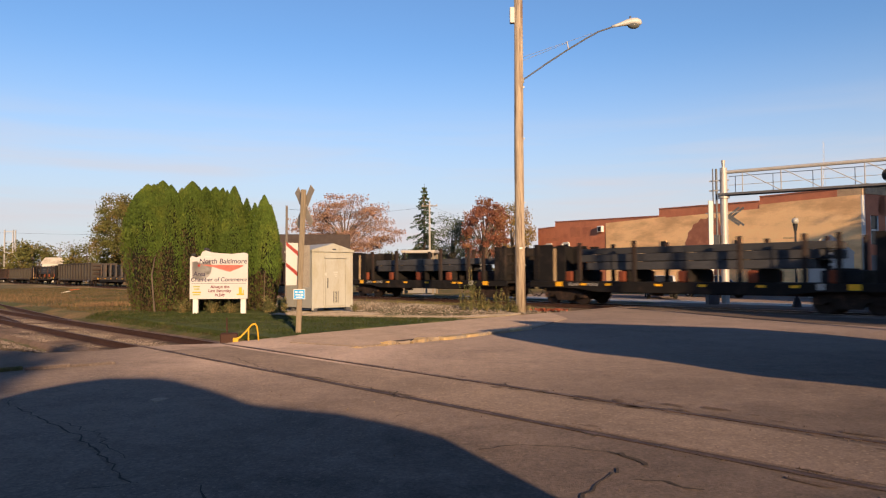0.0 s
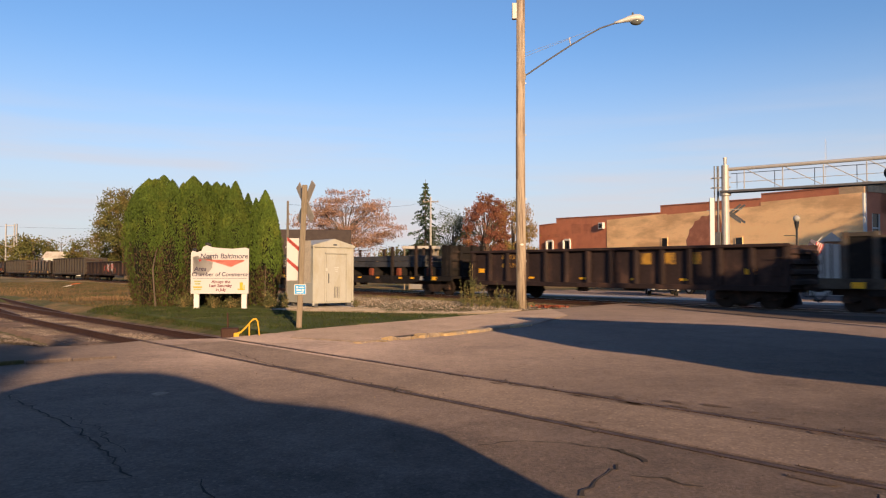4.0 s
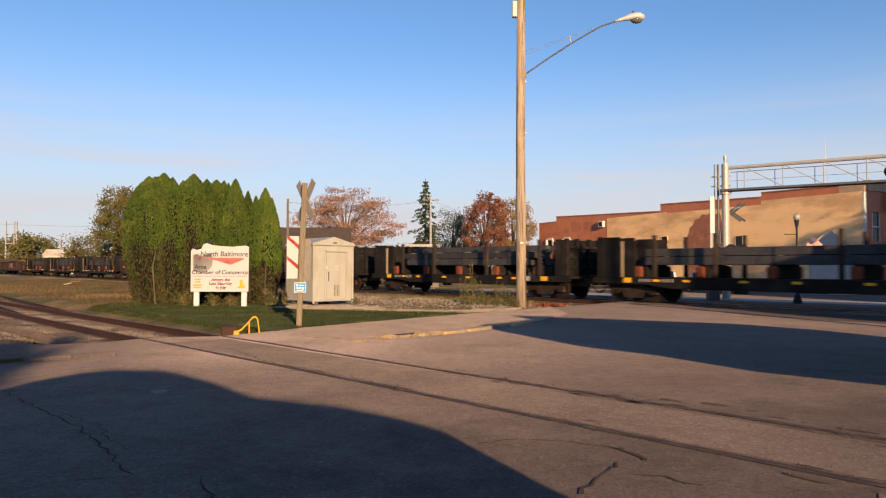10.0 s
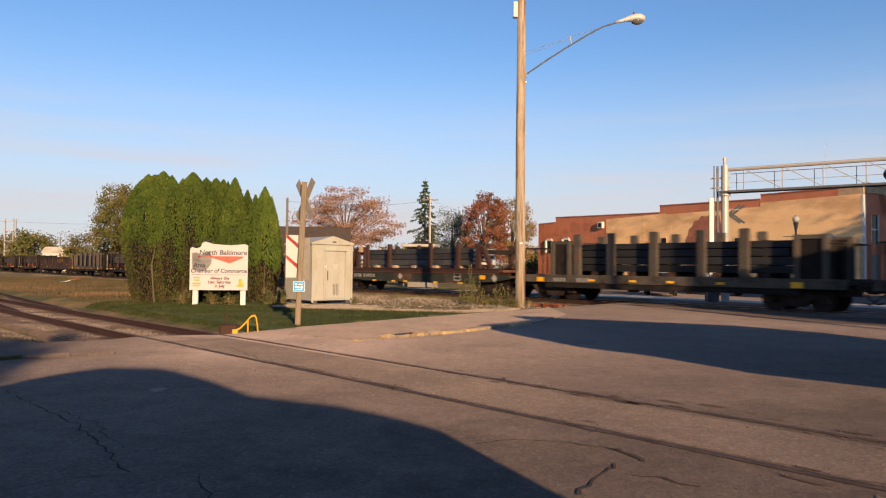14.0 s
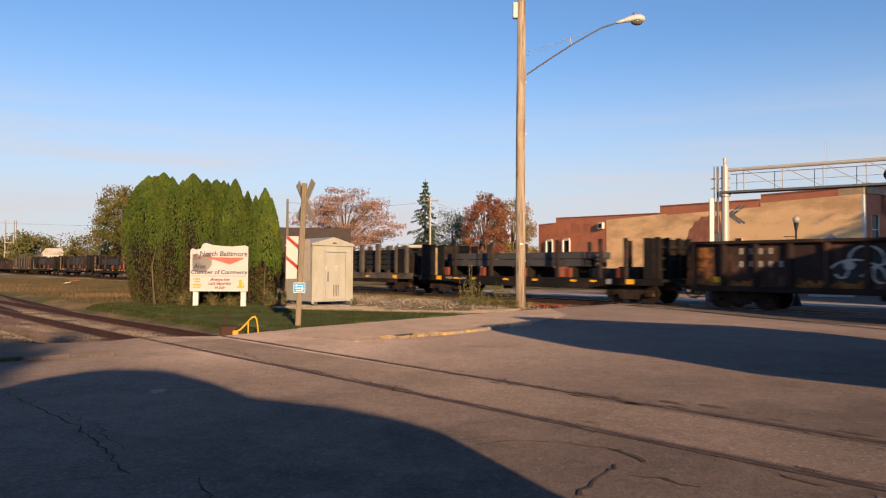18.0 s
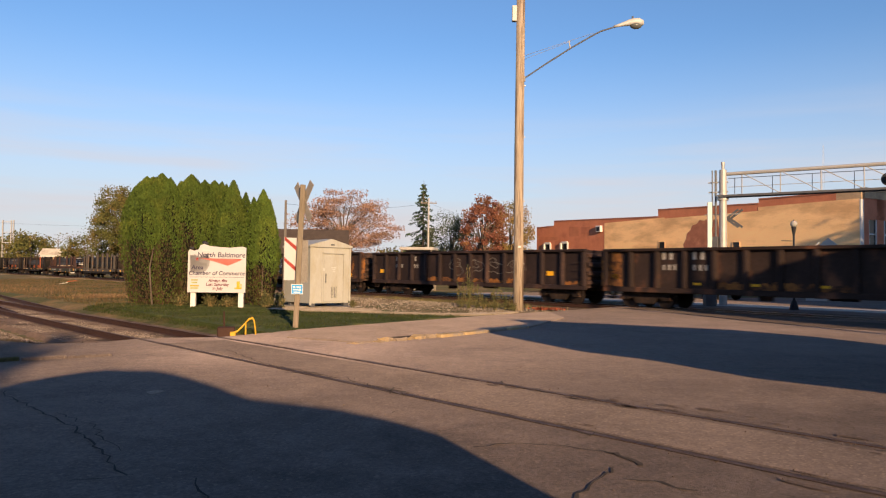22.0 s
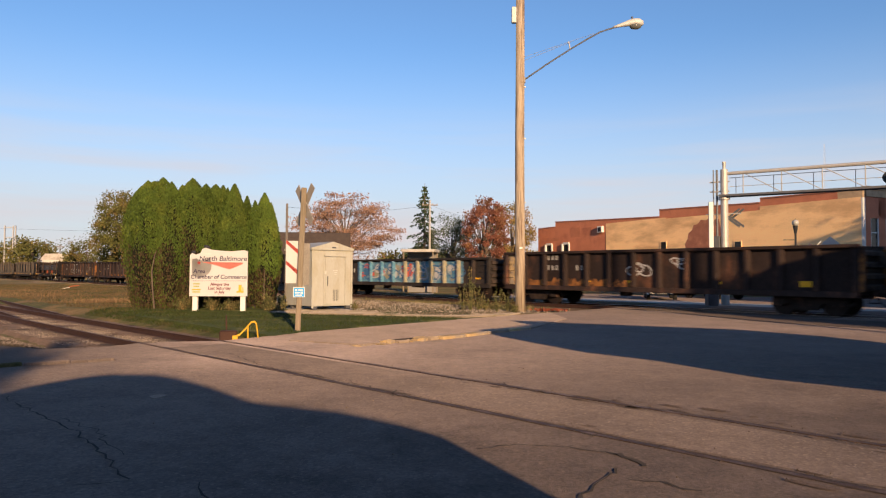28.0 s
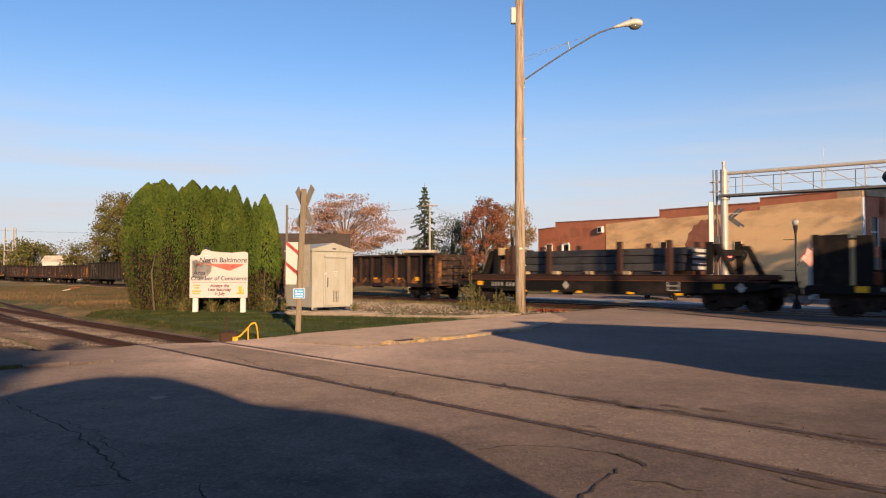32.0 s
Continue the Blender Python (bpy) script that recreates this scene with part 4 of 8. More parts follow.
# ---- plants ----
def leaf_mesh(name, spots, size, material, parent, seed, label="", flat=0.0):
    """Many small leaves, each a bent pair of triangles, at given spots."""
    rnd = np.random.RandomState(seed)
    n = len(spots)
    P = np.array(spots)
    u = rnd.normal(size=(n, 3))
    u /= np.linalg.norm(u, axis=1)[:, None]
    w = rnd.normal(size=(n, 3))
    w -= (w * u).sum(1)[:, None] * u
    w /= np.linalg.norm(w, axis=1)[:, None]
    s = (size * rnd.uniform(0.6, 1.4, n))[:, None]
    nrm = np.cross(u, w)
    V = np.stack([P - u * s, P - w * s * 0.6 + nrm * s * 0.2, P + u * s, P + w * s * 0.6 + nrm * s * 0.2], 1).reshape(-1, 3)
    k = np.arange(n)[:, None] * 4
    F = np.concatenate([k + np.array([[0, 1, 2]]), k + np.array([[0, 2, 3]])]).tolist()
    return from_lists(name, V.tolist(), F, material, parent, label)


def broad_tree(x, y, z, height, radius, crown_low, leaf, label, seed, leaves=5000, leaf_size=0.16, clumps=46, squash=1.0, gap=0.6, layer=0.7):
    rnd = random.Random(seed)
    t = thing("tree", label, "tree", m=pose(x, y, z))
    fork = crown_low + (height - crown_low) * 0.12
    bm = bmesh.new()
    lean = (rnd.uniform(-0.2, 0.2), rnd.uniform(-0.2, 0.2))
    tube(bm, [(0, 0, -0.1), (lean[0] * 0.3, lean[1] * 0.3, fork * 0.5), (lean[0], lean[1], fork), (lean[0] * 1.5, lean[1] * 1.5, height * 0.8)], [height * 0.03, height * 0.024, height * 0.02, height * 0.004], 8)
    part("trunk", bm, bark, t, smooth=True)
    mid = (height + crown_low) / 2
    half = (height - crown_low) / 2
    centres = []
    bm = bmesh.new()
    for i in range(clumps):
        th, ph = rnd.uniform(0, 2 * math.pi), math.acos(rnd.uniform(-0.85, 1))
        r = rnd.uniform(0.55, 1.0) ** 0.6 * rnd.uniform(0.8, 1.08)
        c = Vector((radius * r * math.sin(ph) * math.cos(th), radius * r * math.sin(ph) * math.sin(th), mid + half * r * math.cos(ph) * squash))
        centres.append(c)
        if i % 2 == 0:
            s = Vector((lean[0], lean[1], fork + (c.z - fork) * rnd.uniform(0.05, 0.45)))
            s.z = max(crown_low * 0.8, min(s.z, height * 0.75))
            tube(bm, [s, s.lerp(c, 0.5) + Vector((0, 0, radius * 0.06)), c], [height * 0.009, height * 0.005, height * 0.0015], 5)
    part("branching", bm, bark, t)
    spots = []
    per = leaves // clumps
    for c in centres:
        cr = radius * rnd.uniform(0.16, 0.34)
        for k in range(int(per * rnd.uniform(0.5, 1.5))):
            v = Vector([max(-1.7, min(1.7, rnd.gauss(0, q))) for q in (1, 1, layer)]) * cr * gap * 1.15
            spots.append(tuple(c + v))
    leaf_mesh("crown", spots, leaf_size, leaf, t, seed)
    return t


def spruce(x, y, z, height, radius, seed, label):
    rnd = random.Random(seed)
    t = thing("spruce_tree", label, "tree", m=pose(x, y, z))
    part("trunk", rod(bmesh.new(), (0, 0, -0.1), (0, 0, height), height * 0.018, 0.02), bark, t)
    spots = []
    bm = bmesh.new()
    levels = 30
    for i in range(levels):
        f = i / levels
        zz = 0.8 + (height - 0.9) * f
        r = radius * (1 - f) ** 0.85 * rnd.uniform(0.75, 1.2)
        for b in range(7):
            if rnd.random() < 0.2:
                continue
            a = rnd.uniform(0, 2 * math.pi)
            rr = r * rnd.uniform(0.6, 1.15)
            tip = Vector((math.cos(a) * rr, math.sin(a) * rr, zz - 0.28 * rr))
            rod(bm, (0, 0, zz), tip, 0.03, 0.01, 4, False)
            n = int(14 + 60 * rr / radius)
            for k in range(n):
                q = 0.12 + 0.93 * rnd.random() ** 0.6
                spots.append((tip.x * q + rnd.gauss(0, 0.09), tip.y * q + rnd.gauss(0, 0.09), zz + (tip.z - zz) * q - abs(rnd.gauss(0, 0.14))))
    tagged(part("branching", bm, bark, t), kind="stuff")
    leaf_mesh("crown", spots, 0.12, needle, t, seed)
    return t


def arborvitae(x, y, height, radius, seed, bare=0.0, tips=4, shoulder=0.55, label="tall green arborvitae in a dense row, browned low down"):
    """Upright evergreen: several leaders that end in points, fine upright sprays over a near-black core standing for
    inner shade, brown and open low down.
    """
    rnd = random.Random(seed)
    t = thing("arborvitae", label, "tree", "arborvitae in a row", m=pose(x, y, land(x, y) - 0.05))
    leaders = [(0.0, 0.0, height, radius * 0.8)]
    for k in range(tips):
        a = 2 * math.pi * (k + rnd.uniform(-0.2, 0.2)) / tips + seed
        q = radius * rnd.uniform(0.34, 0.55)
        leaders.append((math.cos(a) * q, math.sin(a) * q, height * rnd.uniform(0.88, 1.0), radius * rnd.uniform(0.54, 0.7)))
    for k in range(3):
        a = rnd.uniform(0, 6.28)
        tube_bm = tube(bmesh.new(), [(0.05 * math.cos(a), 0.05 * math.sin(a), 0), (0.3 * radius * math.cos(a), 0.3 * radius * math.sin(a), height * 0.3), (0.4 * radius * math.cos(a), 0.4 * radius * math.sin(a), height * 0.75)], [0.09, 0.06, 0.02], 6)
        part("trunk", tube_bm, bark, t)
    # a bare limb low on the outside
    a = -1.57 + 0.35 * math.sin(seed * 2.1)
    ca, sa = math.cos(a) * radius, math.sin(a) * radius
    part("bare_limb", tube(bmesh.new(), [(0.6 * ca, 0.6 * sa, 0), (0.8 * ca, 0.8 * sa, height * 0.16), (0.9 * ca, 0.9 * sa, height * 0.3), (0.82 * ca + 0.1, 0.82 * sa, height * 0.44)], [0.045, 0.035, 0.025, 0.01], 6), bark, t)
    green, brown = [], []
    for cx, cy, h, r in leaders:
        def reach(f, a):
            prof = min(1, 0.46 + f * 1.45) * (1 if f < shoulder else max(0.0, 1 - ((f - shoulder) / (1 - shoulder)) ** 1.8) ** 0.85)
            return r * prof * (1 + 0.34 * noise.noise((math.cos(a) * 2.4 + seed + cx * 5, math.sin(a) * 2.4 + cy * 3, f * 2.0)) + 0.10 * noise.noise((math.cos(a) * 7, math.sin(a) * 7 + seed, f * 6)))
        # near-black core, its colour standing for the shade between the sprays
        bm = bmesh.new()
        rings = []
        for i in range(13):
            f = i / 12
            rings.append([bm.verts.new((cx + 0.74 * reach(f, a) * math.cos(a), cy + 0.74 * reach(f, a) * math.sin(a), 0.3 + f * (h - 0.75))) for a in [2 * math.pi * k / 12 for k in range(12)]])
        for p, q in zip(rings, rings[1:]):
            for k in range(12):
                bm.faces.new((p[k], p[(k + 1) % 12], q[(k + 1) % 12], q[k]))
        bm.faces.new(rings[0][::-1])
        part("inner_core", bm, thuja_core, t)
        for i in range(int(13500 * r * h / 3.0)):
            f = rnd.random() ** 0.9
            a = rnd.uniform(0, 2 * math.pi)
            q = reach(f, a) * (rnd.uniform(0.76, 1.0) + (rnd.random() < 0.12) * rnd.uniform(0, 0.14))
            p = (cx + q * math.cos(a), cy + q * math.sin(a), 0.08 + f * h)
            dead = noise.noise((p[0] * 1.1 + seed * 3, p[1] * 1.1, p[2] * 0.5)) * 0.8 + (0.33 - p[2] / height) * 1.9
            if dead > 0.10 - bare:
                if rnd.random() < 0.55:
                    (brown if rnd.random() < 0.72 else green).append(p)
            else:
                green.append(p)
    for spots, material, nm in ((green, thuja, "foliage"), (brown, thuja_dead, "dead_foliage")):
        n = len(spots)
        if not n:
            continue
        nr = np.random.RandomState(seed + len(nm))
        P = np.array(spots)
        out = np.stack([P[:, 0], P[:, 1], np.zeros(n)], 1)
        out /= np.linalg.norm(out, axis=1)[:, None] + 1e-6
        up = np.stack([out[:, 0] * 0.3 + nr.normal(0, 0.3, n), out[:, 1] * 0.3 + nr.normal(0, 0.3, n), np.ones(n)], 1)
        side = np.cross(up, out + nr.normal(0, 0.6, (n, 3)))
        side /= np.linalg.norm(side, axis=1)[:, None]
        s = (nr.uniform(0.022, 0.052, n))[:, None]
        V = np.stack([P - up * s, P + side * s * 0.5, P + up * s * 1.3, P - side * s * 0.5], 1).reshape(-1, 3)
        k = np.arange(n)[:, None] * 4
        from_lists(nm, V.tolist(), (k + np.array([[0, 1, 2, 3]])).tolist(), material, t, "browned bare sprays" if nm == "dead_foliage" else "")
    return t


for i, (x, y, h, r, bare) in enumerate(((-12.75, 30.4, 5.5, 1.3, 0.12), (-12.0, 29.5, 5.55, 1.2, 0.3), (-10.95, 30.1, 5.6, 1.12, 0.45), (-10.2, 30.9, 5.45, 1.0, 0.1), (-9.05, 29.9, 5.35, 1.0, 0.02), (-7.72, 29.8, 4.95, 0.86, 0.28))):
    arborvitae(x, y, h, r, 11 + i, bare, 4 if i < 4 else 3, 0.68 if i < 4 else 0.42)

broad_tree(-10.5, 75, 0, 10.5, 5.3, 2.2, leaf_rust, "spreading tree with rusty brown autumn leaves", 3, 22000, 0.085, 110, 0.95, 0.5, 0.28)
broad_tree(4.95, 80, 0, 10.5, 2.7, 1.6, leaf_red, "maple in deep red autumn leaf", 4, 13000, 0.10, 100, 1.0, 0.42)
broad_tree(8.4, 84, 0, 10.2, 2.9, 1.4, leaf_yellow, "yellowing tree beside a red maple", 5, 9500, 0.10, 70, 1.0, 0.5)
broad_tree(1.1, 88, 0, 9.3, 3.3, 1.2, leaf_grey, "thin grey-green tree half bare", 6, 10000, 0.09, 80, 1.0, 0.45)
spruce(-2.35, 90, 0, 13.5, 3.3, 7, "tall ragged dark green spruce")
broad_tree(-52.8, 115, 0, 14.6, 5.4, 3.4, leaf_olive, "tall olive-green tree turning yellow", 8, 20000, 0.15, 110, 1.0, 0.45)
broad_tree(-55.5, 121, 0, 8.8, 4.0, 1.0, leaf_olive, "low yellow-green tree beside the railway", 9, 8000, 0.14, 50, 1.0, 0.5)
broad_tree(-64, 124, 0, 7.4, 4.0, 0.8, leaf_olive, "low olive shrub-like tree", 10, 5000, 0.16, 40)
broad_tree(-33, 95, 0, 7.5, 3.5, 0.6, leaf_olive, "olive tree behind the railway", 12, 3500, 0.18, 36)
broad_tree(-95, 160, 0, 9.5, 5.5, 1.0, leaf_olive, "distant rounded tree in autumn olive", 13, 3500, 0.28, 40)
broad_tree(-104, 168, 0, 9.0, 5.5, 1.0, leaf_olive, "distant rounded tree in autumn olive", 14, 3500, 0.28, 40)
broad_tree(-87, 190, 0, 9.5, 5.0, 1.0, leaf_yellow, "distant thin tree turning yellow", 15, 2200, 0.26, 36)
broad_tree(-80, 185, 0, 10.5, 4.6, 1.0, leaf_olive, "distant olive-green tree beside the railway", 16, 3000, 0.28, 36)
broad_tree(-72, 180, 0, 8.5, 4.2, 0.8, leaf_olive, "distant olive-green tree beside the railway", 17, 3000, 0.28, 36)
broad_tree(-7, 105, 0, 5.0, 4.5, 0.5, leaf_olive, "low green tree behind a shelter", 18, 3000, 0.2, 30)
broad_tree(1.5, 96, 0, 4.6, 4.5, 0.5, leaf_grey, "low dark green trees behind the railway", 19, 3000, 0.2, 30)
broad_tree(12.5, 110, 0, 5.5, 3.5, 0.5, leaf_olive, "low green tree beside the brick building", 20, 2400, 0.2, 30)
broad_tree(-20, 112, 0, 6.5, 5.5, 0.5, leaf_rust, "low rusty tree line behind the railway", 21, 3600, 0.22, 40)


def far_woods():
    """A ragged belt of woodland along the horizon."""
    rnd = random.Random(77)
    spots = []
    for i in range(9000):
        ang = rnd.uniform(-0.95, 0.6)
        rad = rnd.uniform(330, 380)
        x, y = math.sin(ang) * rad, math.cos(ang) * rad
        top = 5.5 + 3.5 * noise.noise((ang * 14, 0.5, 0)) + 2 * noise.noise((ang * 60, 2, 0))
        spots.append((x, y, rnd.random() ** 0.7 * max(2.0, top)))
    ob = leaf_mesh("woods", spots, 1.0, far_wood, None, 9)
    tagged(ob, "distant belt of olive brown woodland", "woodland", kind="stuff")


far_woods()


def grass(name, count, spot, height, material, label, seed):
    rnd = random.Random(seed)
    verts, faces = [], []
    for i in range(count):
        x, y = spot(rnd)
        z = max(land(x, y), -0.2)
        h = height * rnd.uniform(0.4, 1.3)
        a = rnd.uniform(0, math.pi)
        w = 0.008 + 0.06 * h * 0.4
        bx, by = rnd.gauss(0, 0.35) * h, rnd.gauss(0, 0.35) * h
        k = len(verts)
        verts += [(x - math.cos(a) * w, y - math.sin(a) * w, z), (x + math.cos(a) * w, y + math.sin(a) * w, z), (x + bx, y + by, z + h)]
        faces.append((k, k + 1, k + 2))
    return tagged(from_lists(name, verts, faces, material), label, "grass", kind="stuff")


def lawn_spot(rnd):
    while True:
        x, y = rnd.uniform(-14, 0.5), rnd.uniform(16.5, 33)
        a, d = ALONG.x * x + ALONG.y * y, ACROSS.x * x + ACROSS.y * y
        if d > siding_d(a) + 2.2 and x < (y - 17.5) * 0.72 - 3.75 and (y < 24.2 or x < -2.8 - (y - 24.4) * 2.2) and (y < 25.6 or x < -5.6):
            return x, y


def field_spot(rnd):
    a = 15 + 75 * rnd.random() ** 1.5
    d = rnd.uniform(8.3, 24.5) if rnd.random() < 0.92 else rnd.uniform(0, 3.5)
    p = track_place(a, d)
    return (p.x, p.y) if p.x < -12.2 else field_spot(rnd)


def edge_spot(rnd):
    p = track_place(rnd.uniform(19.4, 30), rnd.gauss(22.5, 1.4))
    return p.x, p.y


grass("lawn_grass", 26000, lawn_spot, 0.085, blade_green, "short green grass of a mown lawn", 1)
grass("field_grass", 46000, field_spot, 0.13, blade_straw, "dry straw coloured field grass", 2)


def tall_spot(rnd):
    """Loose patches of taller grass gone to seed."""
    cx, cy, sx, sy = rnd.choice(((-17.3, 35.6, 1.2, 0.7), (-16.2, 35.0, 0.8, 0.5), (-26.5, 43.0, 2.2, 1.6), (-33.0, 51.0, 3.0, 3.0)))
    return rnd.gauss(cx, sx), rnd.gauss(cy, sy)


grass("tall_grass", 3600, tall_spot, 0.21, seed_straw, "taller pinkish dry grass gone to seed", 4)
grass("track_grass", 3500, edge_spot, 0.22, weed_green, "thin weeds in gravel beside the railway", 3)


def weed(x, y, height, spread, stems, seed):
    rnd = random.Random(seed)
    t = thing("weed", "tall scraggly green weed growing beside the railway", "weed", "weeds by the pole", m=pose(x, y, land(x, y)))
    bm = bmesh.new()
    spots = []
    for i in range(stems):
        a = rnd.uniform(0, 6.28)
        tip = Vector((math.cos(a) * spread * rnd.random(), math.sin(a) * spread * rnd.random(), height * rnd.uniform(0.45, 1.0)))
        rod(bm, (tip.x * 0.2, tip.y * 0.2, -0.05), tip, 0.012, 0.004, 4, False)
        for k in range(34):
            q = rnd.uniform(0.12, 1.0)
            sp = 0.12 * (1.15 - q)
            spots.append((tip.x * (0.2 + 0.8 * q) + rnd.gauss(0, sp), tip.y * (0.2 + 0.8 * q) + rnd.gauss(0, sp), tip.z * q + rnd.gauss(0, 0.03)))
    tagged(part("stem_clump", bm, weed_green, t), kind="stuff")
    leaf_mesh("leaves", spots, 0.032, weed_green, t, seed)


for i, (x, y, h, w, n) in enumerate(((1.1, 26.9, 1.85, 0.22, 10), (0.8, 27.0, 1.1, 0.3, 7), (1.45, 27.2, 1.15, 0.25, 7), (2.15, 27.2, 1.1, 0.35, 9), (2.6, 27.6, 0.8, 0.3, 8), (1.75, 27.4, 0.7, 0.35, 8), (2.85, 27.3, 0.5, 0.25, 7), (-3.55, 28.2, 0.5, 0.25, 5), (-6.4, 27.6, 0.65, 0.5, 20), (-7.0, 27.9, 0.75, 0.5, 20), (-9.3, 28.0, 0.7, 0.6, 18), (-8.6, 27.9, 0.55, 0.6, 18), (-10.6, 28.3, 0.6, 0.5, 16))):
    weed(x, y, h, w, n, i + 1)

rnd = random.Random(61)
spots = [(rnd.gauss(4.35, 0.3), rnd.gauss(28.2, 0.16), 0.05 + rnd.uniform(0, 0.05)) for i in range(170)]
tagged(leaf_mesh("fallen_leaves", spots, 0.06, surface("leaf_fallen", (0.20, 0.055, 0.03), 0.85, 0, 0.4, 2, 10, 0, island=0.4), None, 62), "fallen red leaves beside the wooden pole", "leaves", kind="stuff")

# ---- utility pole with street light ----
pole = thing("utility_pole", "tall weathered wooden utility pole with a street light", "utility pole", m=pose(3.135, 27.7, -0.02))
bm = bmesh.new()
tube(bm, [(0, 0, -0.3), (-0.02, 0, 3), (-0.03, 0, 6.5), (-0.01, 0, 10), (0.0, 0, 13.6)], [0.205, 0.195, 0.187, 0.178, 0.168], 14)
part("shaft", bm, pole_wood, pole, smooth=True)
bm = bmesh.new()
tube(bm, [(0.15, 0, 9.42), (1.1, 0, 10.08), (2.05, 0, 10.7), (2.8, 0, 11.15), (3.25, 0, 11.4), (3.7, 0, 11.55), (3.95, 0, 11.64)], 0.032, 8)
arm = part("lamp_arm", bm, dull_steel, pole, "slim galvanized lamp arm")
part("arm_bracket", boxes((0.13, 0.2, -0.05, 0.05, 9.3, 9.52)), dull_steel, pole)
part("stay_wire", rod(bmesh.new(), (0.14, 0.02, 10.36), (3.0, 0.01, 11.34), 0.008, None, 5), dull_steel, pole)
part("stay_wire", rod(bmesh.new(), (0.14, -0.03, 10.2), (2.05, 0, 10.98), 0.008, None, 5), dull_steel, pole)
part("stay_post", rod(bmesh.new(), (2.02, 0, 10.68), (1.96, 0, 11.0), 0.025), galvanized, pole)
bm = bmesh.new()
tube(bm, [(3.8, 0, 11.6), (4.0, 0, 11.655), (4.2, 0, 11.71), (4.42, 0, 11.77), (4.62, 0, 11.8), (4.8, 0, 11.8), (4.93, 0, 11.76), (4.99, 0, 11.7)], [0.05, 0.065, 0.09, 0.13, 0.16, 0.165, 0.13, 0.05], 14)
head = part("lamp_head", bm, lamp_grey, pole, "pale grey cobra-head lamp housing", smooth=True)
bm = bmesh.new()
bmesh.ops.create_uvsphere(bm, u_segments=16, v_segments=10, radius=1)
bmesh.ops.transform(bm, matrix=Matrix.LocRotScale((4.68, 0, 11.66), None, (0.25, 0.145, 0.15)), verts=bm.verts)
part("lamp_lens", bm, lamp_glass, head, smooth=True)
part("photocell", rod(bmesh.new(), (4.55, 0, 11.93), (4.55, 0, 12.03), 0.04), dull_steel, head)
part("ground_wire", rod(bmesh.new(), (-0.185, -0.09, 0.0), (-0.165, -0.07, 13.0), 0.022, None, 6), pole_grey, pole, "grey ground wire moulding")
part("junction_box", boxes((-0.36, -0.16, -0.1, 0.1, 11.75, 12.4), bevel=0.02), lamp_grey, pole)
for z, a in ((9.1, 0.3), (7.0, 2.2), (4.4, -0.6), (2.6, 0.2), (1.9, 0.1)):
    part("staple", boxes((0.16, 0.21, -0.03, 0.03, z, z + 0.05)), galvanized, pole)
part("pole_tag", boxes((-0.06, 0.06, -0.205, -0.19, 2.55, 2.62)), white_paint, pole)

# ---- crossbuck on its post ----
xb = thing("crossbuck", "weathered wooden post with a grey crossbuck and striped marker", "railway sign", m=pose(-3.84, 18.1, -0.01))
part("post", boxes((-0.07, 0.07, -0.07, 0.07, -0.3, 3.78), bevel=0.015), post_wood, xb, m=pose(0.06, 0, 0, 0, 1.9, 10))
for tilt_b, yy in ((45, 0.12), (-45, 0.145)):
    bm = boxes((-0.62, 0.62, -0.01, 0.01, -0.115, 0.115))
    part("crossbuck_board", bm, grey_board, xb, "weathered grey back of a crossbuck board", pose(0.09, 0.02, 3.33, 0, 0, -49) @ pose(0, yy, 0, 0, tilt_b * 1.14, 0))
pan = part("marker_panel", boxes((-0.16, 0.16, -0.008, 0.008, -0.56, 0.56)), sign_white, xb, "white marker panel with red slanted stripes", pose(-0.14, 0.14, 1.82, 0, 0, 18))
for z in (0.33, -0.22):
    bm = bmesh.new()
    vs = [bm.verts.new((x, -0.012, z + dz)) for x, dz in ((-0.155, 0.16), (0.155, -0.12), (0.155, -0.0), (-0.155, 0.26))]
    bm.faces.new(vs)
    bmesh.ops.solidify(bm, geom=list(bm.faces), thickness=0.003)
    part("stripe", bm, sign_red, pan)
pan2 = part("marker_panel", boxes((-0.14, 0.14, -0.008, 0.008, -0.56, 0.56)), grey_board, xb, "weathered marker panel seen edge on", pose(0.2, 0.2, 1.76, 0, 0, 52))
bl = part("notice_plate", boxes((-0.15, 0.15, -0.006, 0.006, -0.13, 0.13)), sign_blue, xb, "small blue notice plate with white marks", pose(0.11, -0.12, 1.03, 0, 0, 8))
part("notice_rim", boxes((-0.15, 0.15, -0.012, -0.006, 0.115, 0.13), (-0.15, 0.15, -0.012, -0.006, -0.13, -0.115), (-0.15, -0.137, -0.012, -0.006, -0.115, 0.115), (0.137, 0.15, -0.012, -0.006, -0.115, 0.115)), white_paint, bl)
for k, (x0, x1, z0, z1) in enumerate(((-0.1, -0.05, 0.03, 0.08), (-0.02, 0.1, 0.04, 0.07), (-0.1, 0.02, -0.03, 0.0), (0.04, 0.1, -0.05, 0.01), (-0.09, 0.08, -0.09, -0.065))):
    part("notice_bar", boxes((x0, x1, -0.011, -0.006, z0, z1)), white_paint, bl)

# ---- signal cabinet ----
cab = thing("signal_cabinet", "beige metal railway signal cabinet with a gabled roof", "equipment cabinet", m=pose(-5.2, 29.4, 0.0, 0, 0, 41))
part("body", boxes((-0.96, 0.96, -0.95, 1.2, 0.17, 2.5), bevel=0.015), beige_steel, cab)
part("base_slab", boxes((-1.25, 1.35, -1.35, 1.5, -0.15, 0.02), bevel=0.02), concrete, cab, "pale concrete base slab")
bm = bmesh.new()
